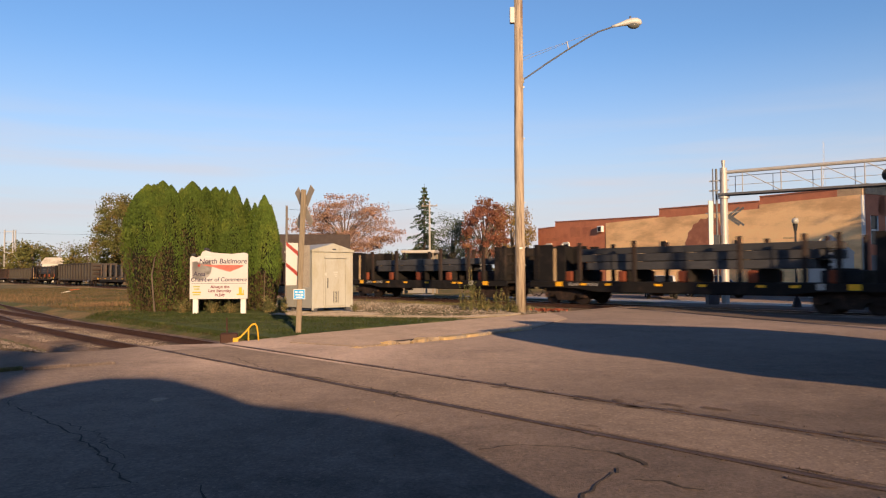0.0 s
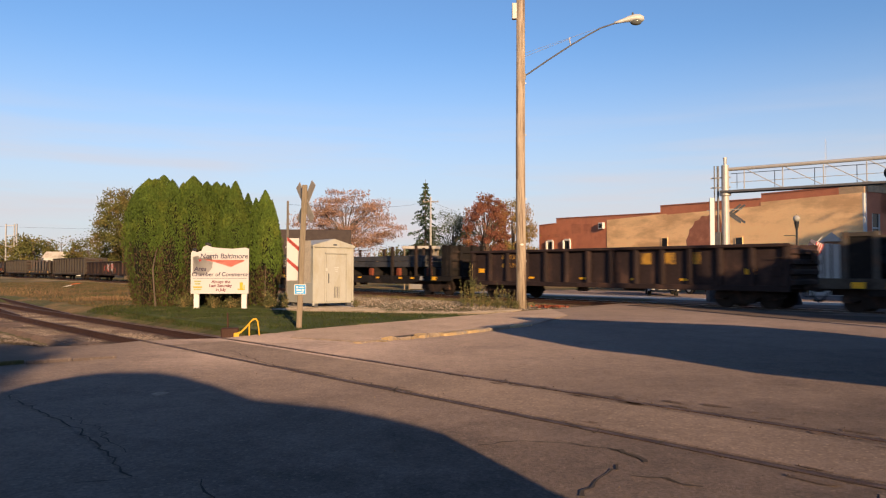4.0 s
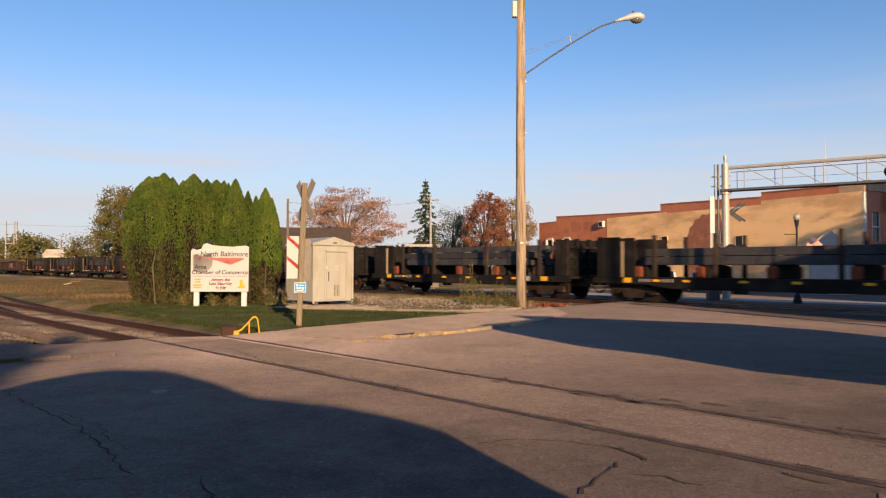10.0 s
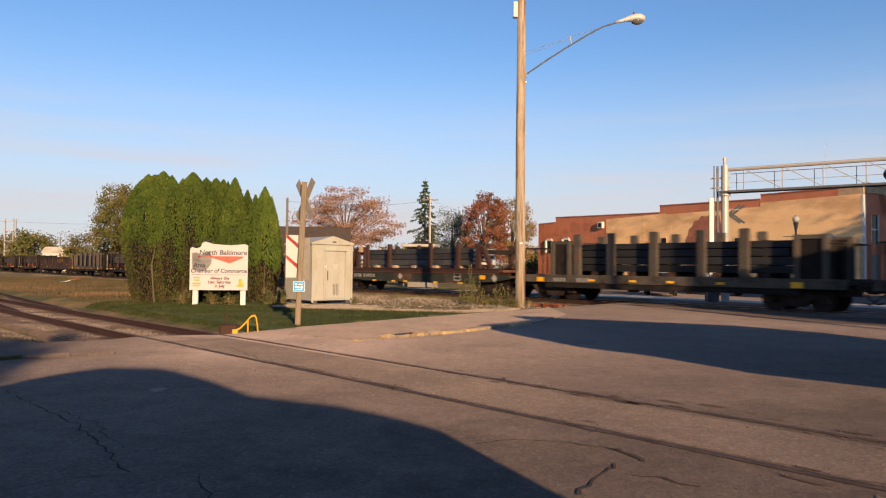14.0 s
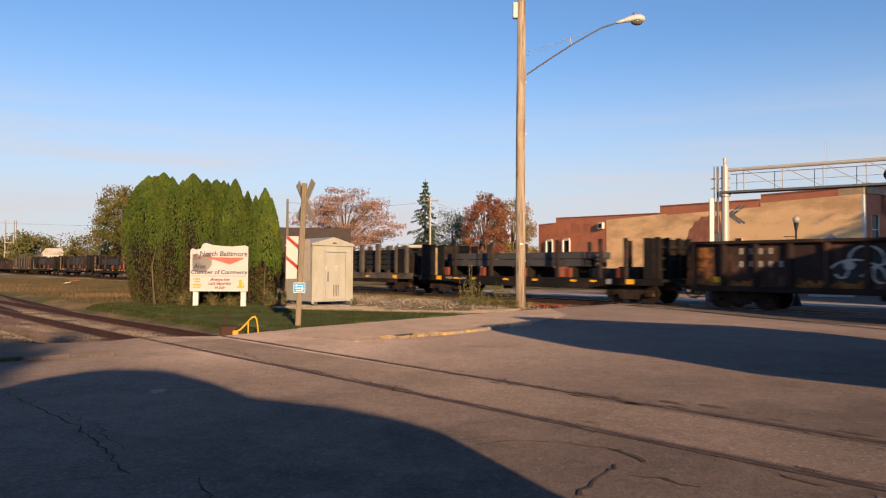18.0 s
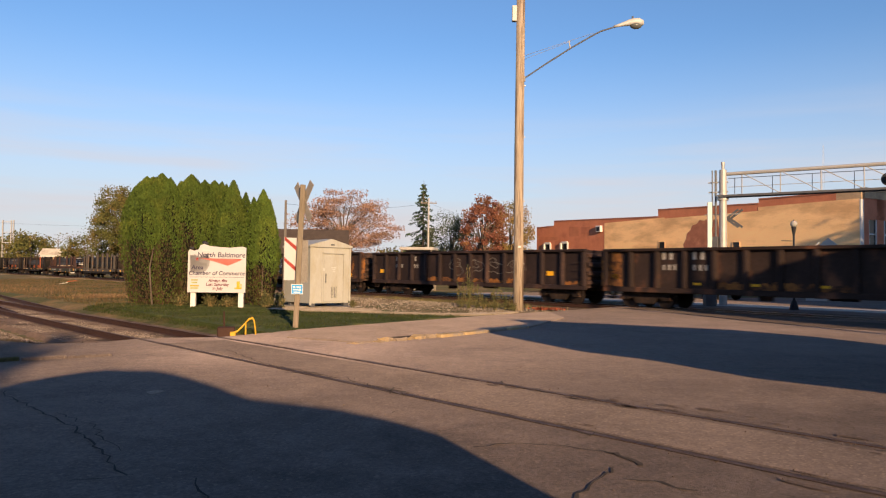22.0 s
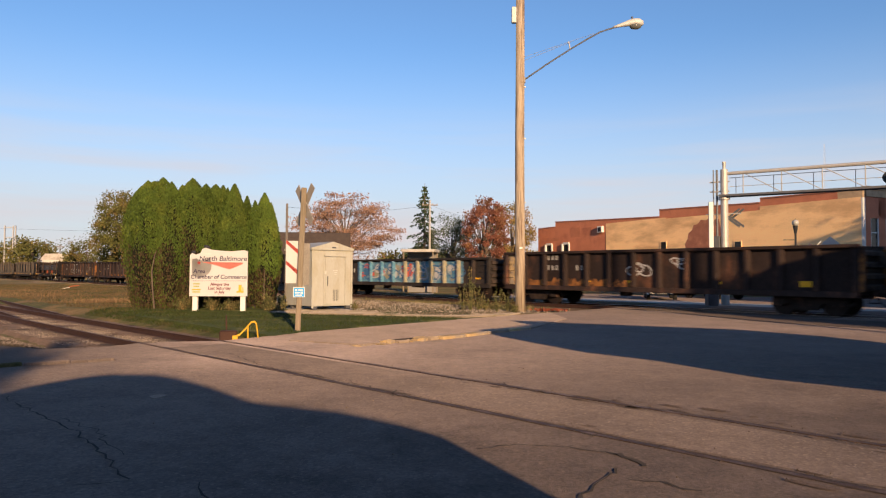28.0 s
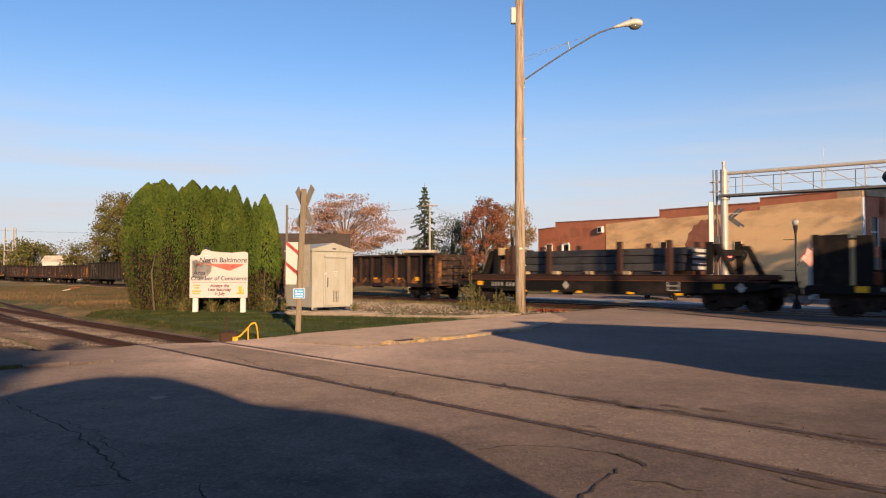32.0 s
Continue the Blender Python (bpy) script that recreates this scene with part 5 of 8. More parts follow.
extrude_profile(bm, [(-1.03, 2.48), (1.03, 2.48), (1.03, 2.56), (0, 2.84), (-1.03, 2.56)], -1.03, 1.28)
part("roof", bm, beige_steel, cab, "shallow gabled metal roof")
for x in (-0.8, 0.8):
    for y in (-0.85, 0.85):
        part("foot", boxes((x - 0.1, x + 0.1, y - 0.08, y + 0.08, -0.08, 0.17)), dull_steel, cab)
door = part("door", boxes((-0.34, 0.6, -0.985, -0.951, 0.24, 2.2), bevel=0.012), beige_steel, cab)
part("door_handle", boxes((-0.27, -0.23, -1.02, -0.985, 1.0, 1.4), bevel=0.008), dull_steel, door)
for i in range(4):
    part("vent_slot", boxes((0.02 + i * 0.075, 0.045 + i * 0.075, -0.99, -0.9855, 0.38, 0.85)), dull_steel, door)
part("door_notice", boxes((0.02, 0.24, -0.99, -0.9855, 1.62, 1.66), (0.05, 0.2, -0.99, -0.9855, 1.54, 1.58), (0.08, 0.18, -0.99, -0.9855, 1.46, 1.5)), lamp_grey, door)
part("lock_hasp", boxes((-0.39, -0.31, -1.0, -0.985, 1.5, 1.62)), lamp_grey, door)
part("door_rain_strip", boxes((-0.4, 0.66, -1.02, -0.951, 2.22, 2.27)), beige_steel, cab)
part("door_trim", boxes((-0.42, -0.36, -0.975, -0.951, 0.2, 2.2), (0.62, 0.68, -0.975, -0.951, 0.2, 2.2)), beige_steel, cab)
part("corner_post", boxes((-0.985, -0.9, -0.975, -0.951, 0.1, 2.48), (0.9, 0.985, -0.975, -0.951, 0.1, 2.48)), beige_steel, cab)
part("louvre", boxes((-0.982, -0.962, -0.6, -0.1, 1.8, 1.84), (-0.982, -0.962, -0.6, -0.1, 1.9, 1.94), (-0.982, -0.962, -0.6, -0.1, 2.0, 2.04)), beige_steel, cab)
part("roof_vent", boxes((-0.06, 0.12, -1.045, -1.03, 2.56, 2.62)), dull_steel, cab)
part("cable_box", boxes((-0.985, -0.965, -0.3, 0.3, 0.6, 1.6)), beige_steel, cab)

# ---- town sign ----
sg = thing("welcome_sign", "white wooden sign board on two posts with dark lettering", "sign", m=pose(-8.87, 27.4, 0.0, 0, 0, 4))
bm = bmesh.new()
outline = [(-1.12, 0.6), (1.12, 0.6), (1.12, 2.38), (0.98, 2.43), (0.5, 2.38), (0.1, 2.40), (-0.3, 2.44), (-0.52, 2.52), (-0.66, 2.46), (-0.72, 2.3), (-0.9, 2.24), (-1.05, 2.3), (-1.12, 2.22)]
extrude_profile(bm, outline, -0.04, 0.04)
board = part("board", bm, sign_white, sg)
for x in (-0.93, 0.93):
    part("post", boxes((x - 0.1, x + 0.1, 0.045, 0.2, -0.2, 1.5), bevel=0.01), white_paint, sg)
part("board_rim", boxes((-1.12, 1.12, -0.055, -0.041, 0.6, 0.63), (-1.12, -1.09, -0.055, -0.041, 0.63, 2.2), (1.09, 1.12, -0.055, -0.041, 0.63, 2.36)), sign_grey, board)
face = pose(0, -0.044, 0, 90, 0, 0)
bm = bmesh.new()
# pale grey map shape behind the lettering, the star on it
vs = [bm.verts.new((x, -0.0415, z)) for x, z in ((-1.03, 1.36), (-1.05, 2.06), (-0.86, 2.1), (-0.74, 2.0), (-0.55, 2.06), (-0.34, 2.16), (-0.28, 1.86), (-0.3, 1.64), (-0.42, 1.46), (-0.56, 1.38), (-0.7, 1.32), (-0.85, 1.4))]
bm.faces.new(vs)
bmesh.ops.solidify(bm, geom=list(bm.faces), thickness=0.002)
part("map_shape", bm, surface("map_grey", (0.30, 0.285, 0.27), 0.6, 0, 0.08, 3, 30, 0.02), board, "pale grey map shape")
lettering("sign_lettering", "North Baltimore", 0.275, sign_navy, board, pose(0.16, -0.046, 2.0, 90, 0, 0))
part("text_bar", boxes((-0.55, -0.3, -0.05, -0.041, 2.25, 2.29)), sign_grey, board)
lettering("sign_lettering", "Area", 0.235, sign_navy, board, pose(-0.76, -0.046, 1.51, 90, 0, 0))
lettering("sign_lettering", "Chamber of Commerce", 0.225, sign_navy, board, pose(0.0, -0.046, 1.29, 90, 0, 0))
maroon = surface("sign_maroon", (0.13, 0.03, 0.05), 0.6)
for text, x, z in (("Always the", 0.04, 1.02), ("Last Saturday", 0.03, 0.865), ("in July", 0.04, 0.71)):
    lettering("sign_lettering", text, 0.165, maroon, board, pose(x, -0.044, z, 90, 0, 0))
bm = bmesh.new()
vs = [bm.verts.new((x, -0.048, z)) for x, z in ((-0.68, 1.95), (0.96, 1.94), (0.93, 1.88), (0.42, 1.66), (-0.2, 1.85))]
bm.faces.new(vs)
bmesh.ops.solidify(bm, geom=list(bm.faces), thickness=0.003)
part("swoosh", bm, sign_pink, board, "red tapering swoosh")
bm = bmesh.new()
vs = [bm.verts.new((-0.77 + (0.09 if k % 2 == 0 else 0.036) * math.sin(k * math.pi / 5), -0.048, 1.92 + (0.09 if k % 2 == 0 else 0.036) * math.cos(k * math.pi / 5))) for k in range(10)]
bm.faces.new(vs)
bmesh.ops.solidify(bm, geom=list(bm.faces), thickness=0.003)
part("star", bm, sign_red, board, "small red star")
part("rule", boxes((-1.05, 1.05, -0.05, -0.041, 1.2, 1.212)), sign_navy, board)
for z, w in ((1.06, 0.26), (0.96, 0.22), (0.83, 0.34), (0.74, 0.3)):
    part("text_bar", boxes((-0.86 - w / 2, -0.86 + w / 2, -0.05, -0.041, z, z + 0.055)), yellow_paint if z in (0.83,) else surface("sign_olive", (0.32, 0.33, 0.12), 0.6), board)
part("emblem", boxes((0.78, 0.9, -0.05, -0.041, 0.8, 1.05), (0.7, 0.98, -0.05, -0.041, 0.74, 0.8), (0.93, 0.97, -0.05, -0.041, 0.8, 0.95)), yellow_paint, board, "small yellow emblem")
for x, z in ((-0.52, 2.53), (-0.44, 2.5), (-1.0, 2.3)):
    bm = bmesh.new()
    bmesh.ops.create_icosphere(bm, subdivisions=2, radius=0.07)
    bmesh.ops.scale(bm, vec=(1.3, 0.5, 0.9), verts=bm.verts)
    part("finial", bm, dark_metal, sg, "small dark ornament on the board's top", pose(x, 0, z + 0.04))

# ---- yellow switch guard beside the siding ----
guard = thing("pipe_guard", "bent yellow painted pipe hoop beside the siding", "pipe guard", m=Matrix.LocRotScale((-4.44, 16.05, 0.0), Euler((0, 0, radians(18))), (0.62, 0.62, 0.86)))
bm = bmesh.new()
tube(bm, [(-0.62, 0, 0.05), (-0.4, 0, 0.1), (-0.2, 0, 0.25), (0.02, 0, 0.43), (0.14, 0, 0.45), (0.2, 0, 0.38), (0.24, 0, 0.2), (0.28, 0, -0.1)], 0.028, 8)
part("hoop", bm, yellow_paint, guard, smooth=True)
part("leg", rod(bmesh.new(), (-0.1, 0, -0.1), (-0.1, 0.02, 0.33), 0.03), yellow_paint, guard)
part("base_plate", boxes((-0.66, -0.46, -0.1, 0.1, -0.05, 0.09), bevel=0.02), yellow_paint, guard)
stand = thing("switch_stand", "rusty iron switch box with a short rod", "switch stand", m=pose(-5.0, 16.2, 0.0, 0, 0, 15))
part("box", boxes((-0.2, 0.2, -0.14, 0.14, -0.08, 0.17), bevel=0.025), rail_rust, stand)
part("rod", rod(bmesh.new(), (-0.05, 0.1, 0.1), (-0.06, 0.12, 0.52), 0.02), rail_rust, stand)

# ---- crossing cantilever over the street ----
cant = thing("crossing_cantilever", "galvanized cantilever of crossing lights over the street", "railway signal", m=pose(14.35, 35.0, 0.0, 0, 0, -33))
part("mast", rod(bmesh.new(), (0, 0, -0.2), (0, 0, 6.9), 0.2, 0.18, 14), galvanized, cant)
part("mast_cap", rod(bmesh.new(), (0, 0, 6.9), (0, 0, 7.3), 0.07, 0.1), galvanized, cant)
LEN = 12.5
part("top_chord", rod(bmesh.new(), (0, 0, 6.68), (LEN, 0, 6.72), 0.09), galvanized, cant)
part("bottom_chord", boxes((-0.2, LEN, -0.35, 0.35, 5.52, 5.56), (-0.2, LEN, -0.38, -0.34, 5.49, 5.59), (-0.2, LEN, 0.34, 0.38, 5.49, 5.59)), dull_steel, cant, "walkway grating and side bars")
for i in range(7):
    x = 0.9 + i * 1.75
    part("upright", rod(bmesh.new(), (x, 0, 5.58), (x, 0, 6.68), 0.025, None, 6), galvanized, cant)
    part("diagonal", rod(bmesh.new(), (x, 0, 6.68), (min(x + 1.75, LEN), 0, 5.6), 0.022, None, 6), galvanized, cant)
    part("rail_post", rod(bmesh.new(), (x - 0.4, 0.36, 5.58), (x - 0.4, 0.36, 6.5), 0.018, None, 6), galvanized, cant)
part("handrail", rod(bmesh.new(), (0.2, 0.36, 6.5), (LEN, 0.36, 6.5), 0.018, None, 6), galvanized, cant)
part("handrail", rod(bmesh.new(), (0.2, 0.36, 6.05), (LEN, 0.36, 6.05), 0.015, None, 6), galvanized, cant)
part("conduit", rod(bmesh.new(), (-0.35, 0, 0), (-0.35, 0, 6.9), 0.055), dull_steel, cant)
part("conduit", rod(bmesh.new(), (-0.5, -0.1, 4), (-0.5, -0.1, 6.9), 0.03), dull_steel, cant)
part("bracket", boxes((-0.7, 0.25, -0.05, 0.05, 6.25, 6.31), (-0.7, 0.25, -0.05, 0.05, 5.75, 5.81)), galvanized, cant)
part("mast_collar", rod(bmesh.new(), (0, 0, 5.35), (0, 0, 5.62), 0.28, None, 14), galvanized, cant)
part("relay_box", boxes((-0.5, -0.2, -0.25, 0.05, 2.8, 3.5), bevel=0.02), dull_steel, cant)
for tb, dx, yy in ((38, 0.1, 0.24), (-38, 0.1, 0.27), (38, 0.27, 0.42), (-38, 0.27, 0.45)):
    part("crossbuck_board", boxes((-0.16, 0.74, -0.01, 0.01, -0.055, 0.055)), dull_steel, cant, "grey back of a crossbuck board", pose(dx, yy, 4.43, 0, tb, 0))
part("bracket", boxes((-0.95, 0.75, 0.2, 0.23, 4.63, 4.67)), galvanized, cant)


def flasher(x, y, z, parent, lit):
    f = part("flasher", rod(bmesh.new(), (x, y - 0.02, z), (x, y + 0.02, z), 0.3, None, 18), dark_metal, parent, "round black flasher with a red lens")
    part("lens", rod(bmesh.new(), (x, y - 0.05, z), (x, y - 0.02, z), 0.12, None, 14), rear_red if lit else sign_red, f)
    bm = bmesh.new()
    rod(bm, (x, y - 0.32, z), (x, y - 0.02, z), 0.15, None, 14, False)
    part("hood", bm, dark_metal, f)


flasher(-0.5, -0.15, 2.5, cant, False)
flasher(0.3, -0.25, 2.5, cant, True)
part("flasher_bar", rod(bmesh.new(), (-0.6, 0, 2.5), (0.8, 0, 2.5), 0.05), dark_metal, cant)
flasher(7.1, -0.3, 5.95, cant, False)
ring = part("flasher", rod(bmesh.new(), (0.78, -0.22, 2.5), (0.78, -0.18, 2.5), 0.3, None, 18), dark_metal, cant, "round black flasher with a pale lens")
part("lens", rod(bmesh.new(), (0.78, -0.25, 2.5), (0.78, -0.22, 2.5), 0.14, None, 14), sign_grey, ring)
gate = thing("gate_arm_post", "white upright crossing gate arm", "crossing gate", m=pose(13.35, 34.2, 0))
part("arm", boxes((-0.11, 0.11, -0.04, 0.04, 1.0, 5.15), bevel=0.01), white_paint, gate)
part("foot", boxes((-0.25, 0.25, -0.25, 0.25, -0.1, 1.0), bevel=0.03), dull_steel, gate)

# ---- street furniture beyond the railway ----
sl = thing("street_lamp", "black ornamental street lamp with a glass globe", "street lamp", m=Matrix.LocRotScale((15.93, 31.05, 0.0), None, (0.8, 0.8, 0.785)))
part("base", rod(bmesh.new(), (0, 0, -0.1), (0, 0, 0.55), 0.3, 0.13, 12), dark_metal, sl)
part("post", tube(bmesh.new(), [(0, 0, -0.1), (0, 0, 0.5), (0, 0, 0.55), (0, 0, 4.4)], [0.14, 0.12, 0.07, 0.055], 10), dark_metal, sl)
part("collar", rod(bmesh.new(), (0, 0, 4.35), (0, 0, 4.78), 0.07, 0.14, 12), dark_metal, sl)
bm = bmesh.new()
bmesh.ops.create_uvsphere(bm, u_segments=14, v_segments=10, radius=0.19)
part("globe", bm, lens_glass, sl, m=pose(0, 0, 4.95), smooth=True)
part("finial", rod(bmesh.new(), (0, 0, 5.15), (0, 0, 5.2), 0.04, 0.01), dark_metal, sl)
part("banner_arm", rod(bmesh.new(), (0, 0, 3.97), (-0.7, 0, 3.97), 0.02), dark_metal, sl)
part("banner_arm", rod(bmesh.new(), (0, 0, 2.2), (-0.7, 0, 2.2), 0.02), dark_metal, sl)
fl = thing("flag", "small red and white striped flag on a slanted staff", "flag", m=pose(15.93, 31.05, 0.0))
part("staff", rod(bmesh.new(), (0.04, 0, 2.0), (1.16, 0, 3.08), 0.016), white_paint, fl)
part("staff_socket", rod(bmesh.new(), (0.03, 0, 1.96), (0.2, 0, 2.13), 0.035), dark_metal, fl)
FLAG_STRIPS = []
for k in range(6):
    # strips of cloth, chained from the staff outwards
    st = part("cloth_strip", boxes((0.0, 0.155, -0.004, 0.004, -0.3, 0.3)), white_paint, fl)
    part("stripes", boxes(*[(0.0, 0.155, -0.0055, 0.0055, -0.3 + i * 0.0923, -0.254 + i * 0.0923) for i in range(7) if k > 1 or i > 2]), flag_red, st)
    if k < 2:
        part("canton", boxes((0.0, 0.155, -0.0055, 0.0055, -0.3, -0.02)), sign_navy, st)
    FLAG_STRIPS.append(st)
FLAG_DROOP = ((0, 60), (3, 70), (5.5, 52), (7.3, 50), (8.2, 62), (9.0, 78), (9.9, 60), (10.5, 52), (11.0, 58), (12.0, 64), (12.8, 66), (13.5, 45), (14.2, 16), (15, 50), (16.5, 68), (18, 62), (20, 74), (23, 60), (26, 70), (28, 58), (30, 56), (31.7, 62), (32, 62))


def flag_rows(k):
    """Poses of the k-th strip, each hung on the one before."""
    rows = []
    for n in range(int(SECONDS * 4) + 1):
        t = n / 4
        x, y, z = 0.92, -0.02, 2.84
        for j in range(k + 1):
            droop = np.interp(t, [q[0] for q in FLAG_DROOP], [q[1] for q in FLAG_DROOP]) + 9 * math.sin(2.3 * t - 0.9 * j) - 3 * j
            yaw = 20 * math.sin(3.1 * t - 1.3 * j)
            if j < k:
                ca, sa = math.cos(radians(droop)), math.sin(radians(droop))
                x, y, z = x - 0.15 * ca * math.cos(radians(yaw)), y - 0.15 * ca * math.sin(radians(yaw)), z - 0.15 * sa
        rows.append((t, pose(x, y, z, 0, 180 - droop, yaw)))
    return rows


tent = thing("canopy_tent", "white gabled canopy tent beyond the railway", "tent", m=pose(24.8, 44.0, 0, 0, 0, -30))
canvas = surface("canvas", (0.50, 0.46, 0.42), 0.9, 0, 0.12, 1.5, 20, 0.1)
bm = bmesh.new()
extrude_profile(bm, [(-1.3, 2.75), (1.3, 2.75), (1.3, 2.82), (0, 3.95), (-1.3, 2.82)], -1.4, 1.4)
part("roof", bm, canvas, tent)
part("side_curtain", boxes((-1.25, 1.25, -1.36, -1.33, 0.0, 2.75)), canvas, tent)
part("side_curtain", boxes((-1.27, -1.25, -1.33, 1.33, 0.0, 2.75)), canvas, tent)
for x in (-1.2, 1.2):
    for y in (-1.28, 1.28):
        part("leg", rod(bmesh.new(), (x, y, 0), (x, y, 2.75), 0.03, None, 6), galvanized, tent)
scrap = thing("scrap_board", "broken red and white board lying in the field", "board", m=pose(-32.9, 61, 0.05 + land(-32.9, 61), 0, 0, 12))
part("board", boxes((-0.8, 0.0, -0.12, 0.12, -0.02, 0.03)), white_paint, scrap, m=pose(0, 0, 0.1, 0, -12, 0))
part("board", boxes((0.0, 0.75, -0.14, 0.14, -0.02, 0.04)), surface("scrap_red", (0.36, 0.09, 0.04), 0.8), scrap, m=pose(0, 0, 0.18, 0, -6, 0))
ant = thing("antenna_mast", "thin lattice radio mast", "mast", m=pose(39, 70, 7))
for x, y in ((-0.15, 0), (0.15, 0), (0, 0.2)):
    part("leg", rod(bmesh.new(), (x, y, 0), (x * 0.3, y * 0.3, 8), 0.009, None, 5), galvanized, ant)

# ---- shelter and house behind the railway ----
sh = thing("shelter", "open shelter with a flat pale roof", "shelter", m=Matrix.LocRotScale((-1.75, 55, 0.05), Euler((0, 0, radians(-10))), (0.62, 0.62, 1.0)))
part("roof", boxes((-2.2, 2.2, -1.6, 1.6, 3.2, 3.42), bevel=0.03), concrete, sh)
for x in (-1.9, 1.9):
    for y in (-1.4, 1.4):
        part("post", boxes((x - 0.08, x + 0.08, y - 0.08, y + 0.08, -0.1, 3.2)), post_wood, sh)
part("back_wall", boxes((-2.0, 2.0, 1.45, 1.55, 0, 3.2)), siding_grey, sh)
hs = thing("house", "low grey house with a dark shingle roof", "house", m=pose(-12.6, 64, -0.55, 0, 0, 8))
part("wall", boxes((-3.6, 3.6, -3, 3, -0.1, 3.4)), siding_grey, hs)
bm = bmesh.new()
extrude_profile(bm, [(-3.3, 3.35), (3.3, 3.35), (0, 5.9)], -4, 4, pose(0, 0, 0, 0, 0, 90))
part("roof", bm, roof_dark, hs)
for x in (-2, 1.2):
    w = part("window", boxes((x, x + 1, -3.05, -2.98, 1.2, 2.5)), glass_dark, hs)
    part("window_frame", boxes((x - 0.1, x, -3.07, -2.98, 1.1, 2.6), (x + 1, x + 1.1, -3.07, -2.98, 1.1, 2.6)), white_paint, w)
gh = thing("house", "low house with an olive-green hipped roof", "house", m=pose(-2.5, 101, 0, 0, 0, -8))
part("wall", boxes((-2.3, 2.3, -2, 2, -0.1, 4.1)), siding_grey, gh)
bm = bmesh.new()
extrude_profile(bm, [(-2.7, 4.1), (2.7, 4.1), (1.2, 5.5), (-1.2, 5.5)], -2.4, 2.4)
part("roof", bm, surface("roof_olive", (0.075, 0.078, 0.035), 0.9, 0, 0.3, 2, 20, 0.3), gh)
wb = thing("warehouse", "distant low white metal building", "building", m=pose(-86.5, 160, 0, 0, 0, 10))
part("wall", boxes((-4, 4, -5, 5, -0.2, 4.4)), lamp_grey, wb)
bm = bmesh.new()
extrude_profile(bm, [(-4.3, 4.4), (4.3, 4.4), (3.4, 5.8), (-3.4, 5.8)], -5.3, 5.3)
part("roof", bm, concrete, wb)
lat = thing("white_tower", "white two-legged lattice tower beside the railway", "tower", m=Matrix.LocRotScale((-101, 161, 0), None, (1.2, 1.2, 1.2)))
for x in (-1.1, 0.55, 1.0):
    part("leg", boxes((x - 0.09, x + 0.09, -0.1, 0.1, -0.2, 10.4)), galvanized, lat)
for z in (2, 4, 6, 8, 10):
    part("rung", boxes((-1.1, 0.55, -0.05, 0.05, z, z + 0.12)), galvanized, lat)


def line_pole(x, y, h, label):
    p = thing("utility_pole", label, "utility pole", m=pose(x, y, 0))
    part("shaft", rod(bmesh.new(), (0, 0, -0.3), (0, 0, h), 0.15, 0.1), galvanized if h > 10 else pole_grey, p)
    part("cross_arm", boxes((-1.0, 1.0, -0.05, 0.05, h - 0.7, h - 0.58)), post_wood, p)
    for k in (-0.9, -0.3, 0.3, 0.9):
        part("insulator", rod(bmesh.new(), (k, 0, h - 0.58), (k, 0, h - 0.42), 0.04), concrete, p)


line_pole(-1.6, 86, 10.8, "distant wooden utility pole")
line_pole(7.7, 86, 8.2, "distant wooden utility pole behind a maple")
bare = thing("utility_pole", "slim bare wooden pole behind the cabinet", "utility pole", m=pose(-11.2, 49.5, 0))
part("shaft", rod(bmesh.new(), (0, 0, -0.3), (0, 0, 6.55), 0.12, 0.08), pole_grey, bare)
line_pole(-86, 155, 8.0, "distant pale wooden utility pole")


def wire(a, b, sag, label):
    pts = []
    for i in range(13):
        t = i / 12
        p = Vector(a).lerp(Vector(b), t)
        p.z -= sag * 4 * t * (1 - t)
        pts.append(p)
    w = part("overhead_wire", tube(bmesh.new(), pts, 0.013, 5), dull_steel)
    tagged(w, label, "wire")


wire((-110, 125, 11.2), (-34, 95, 7.2), 0.6, "overhead wire across the field")
wire((-11.2, 49.5, 6.3), (-1.6, 86, 10.2), 0.5, "overhead wire between poles")
wire((-1.6, 86, 10.2), (7.7, 86, 7.8), 0.4, "overhead wire between poles")
wire((7.7, 86, 7.8), (15.5, 103, 7.9), 0.4, "overhead wire to the brick building")


# ---- parked vehicles, and unseen things added for the shade they throw ----
def vehicle(name, label, profile, width, wheels, m, round_off=0.05, paint=None):
    """A car body drawn across from its side outline (x forward, z up)."""
    v = thing(name, label, "car", m=m)
    bm = bmesh.new()
    extrude_profile(bm, profile, -width / 2, width / 2)
    bmesh.ops.bevel(bm, geom=list(bm.edges), offset=round_off, segments=1, affect="EDGES", profile=0.6)
    part("body", bm, paint or body_paint, v, smooth=False)
    for x in wheels:
        for s in (-1, 1):
            w = part("wheel", rod(bmesh.new(), (x, s * (width / 2 - 0.2), 0.36), (x, s * (width / 2 + 0.02), 0.36), 0.36, None, 20), tyre_rubber, v)
            part("rim", rod(bmesh.new(), (x, s * (width / 2 + 0.02), 0.36), (x, s * (width / 2 + 0.035), 0.36), 0.22, None, 16), galvanized, w)
    return v



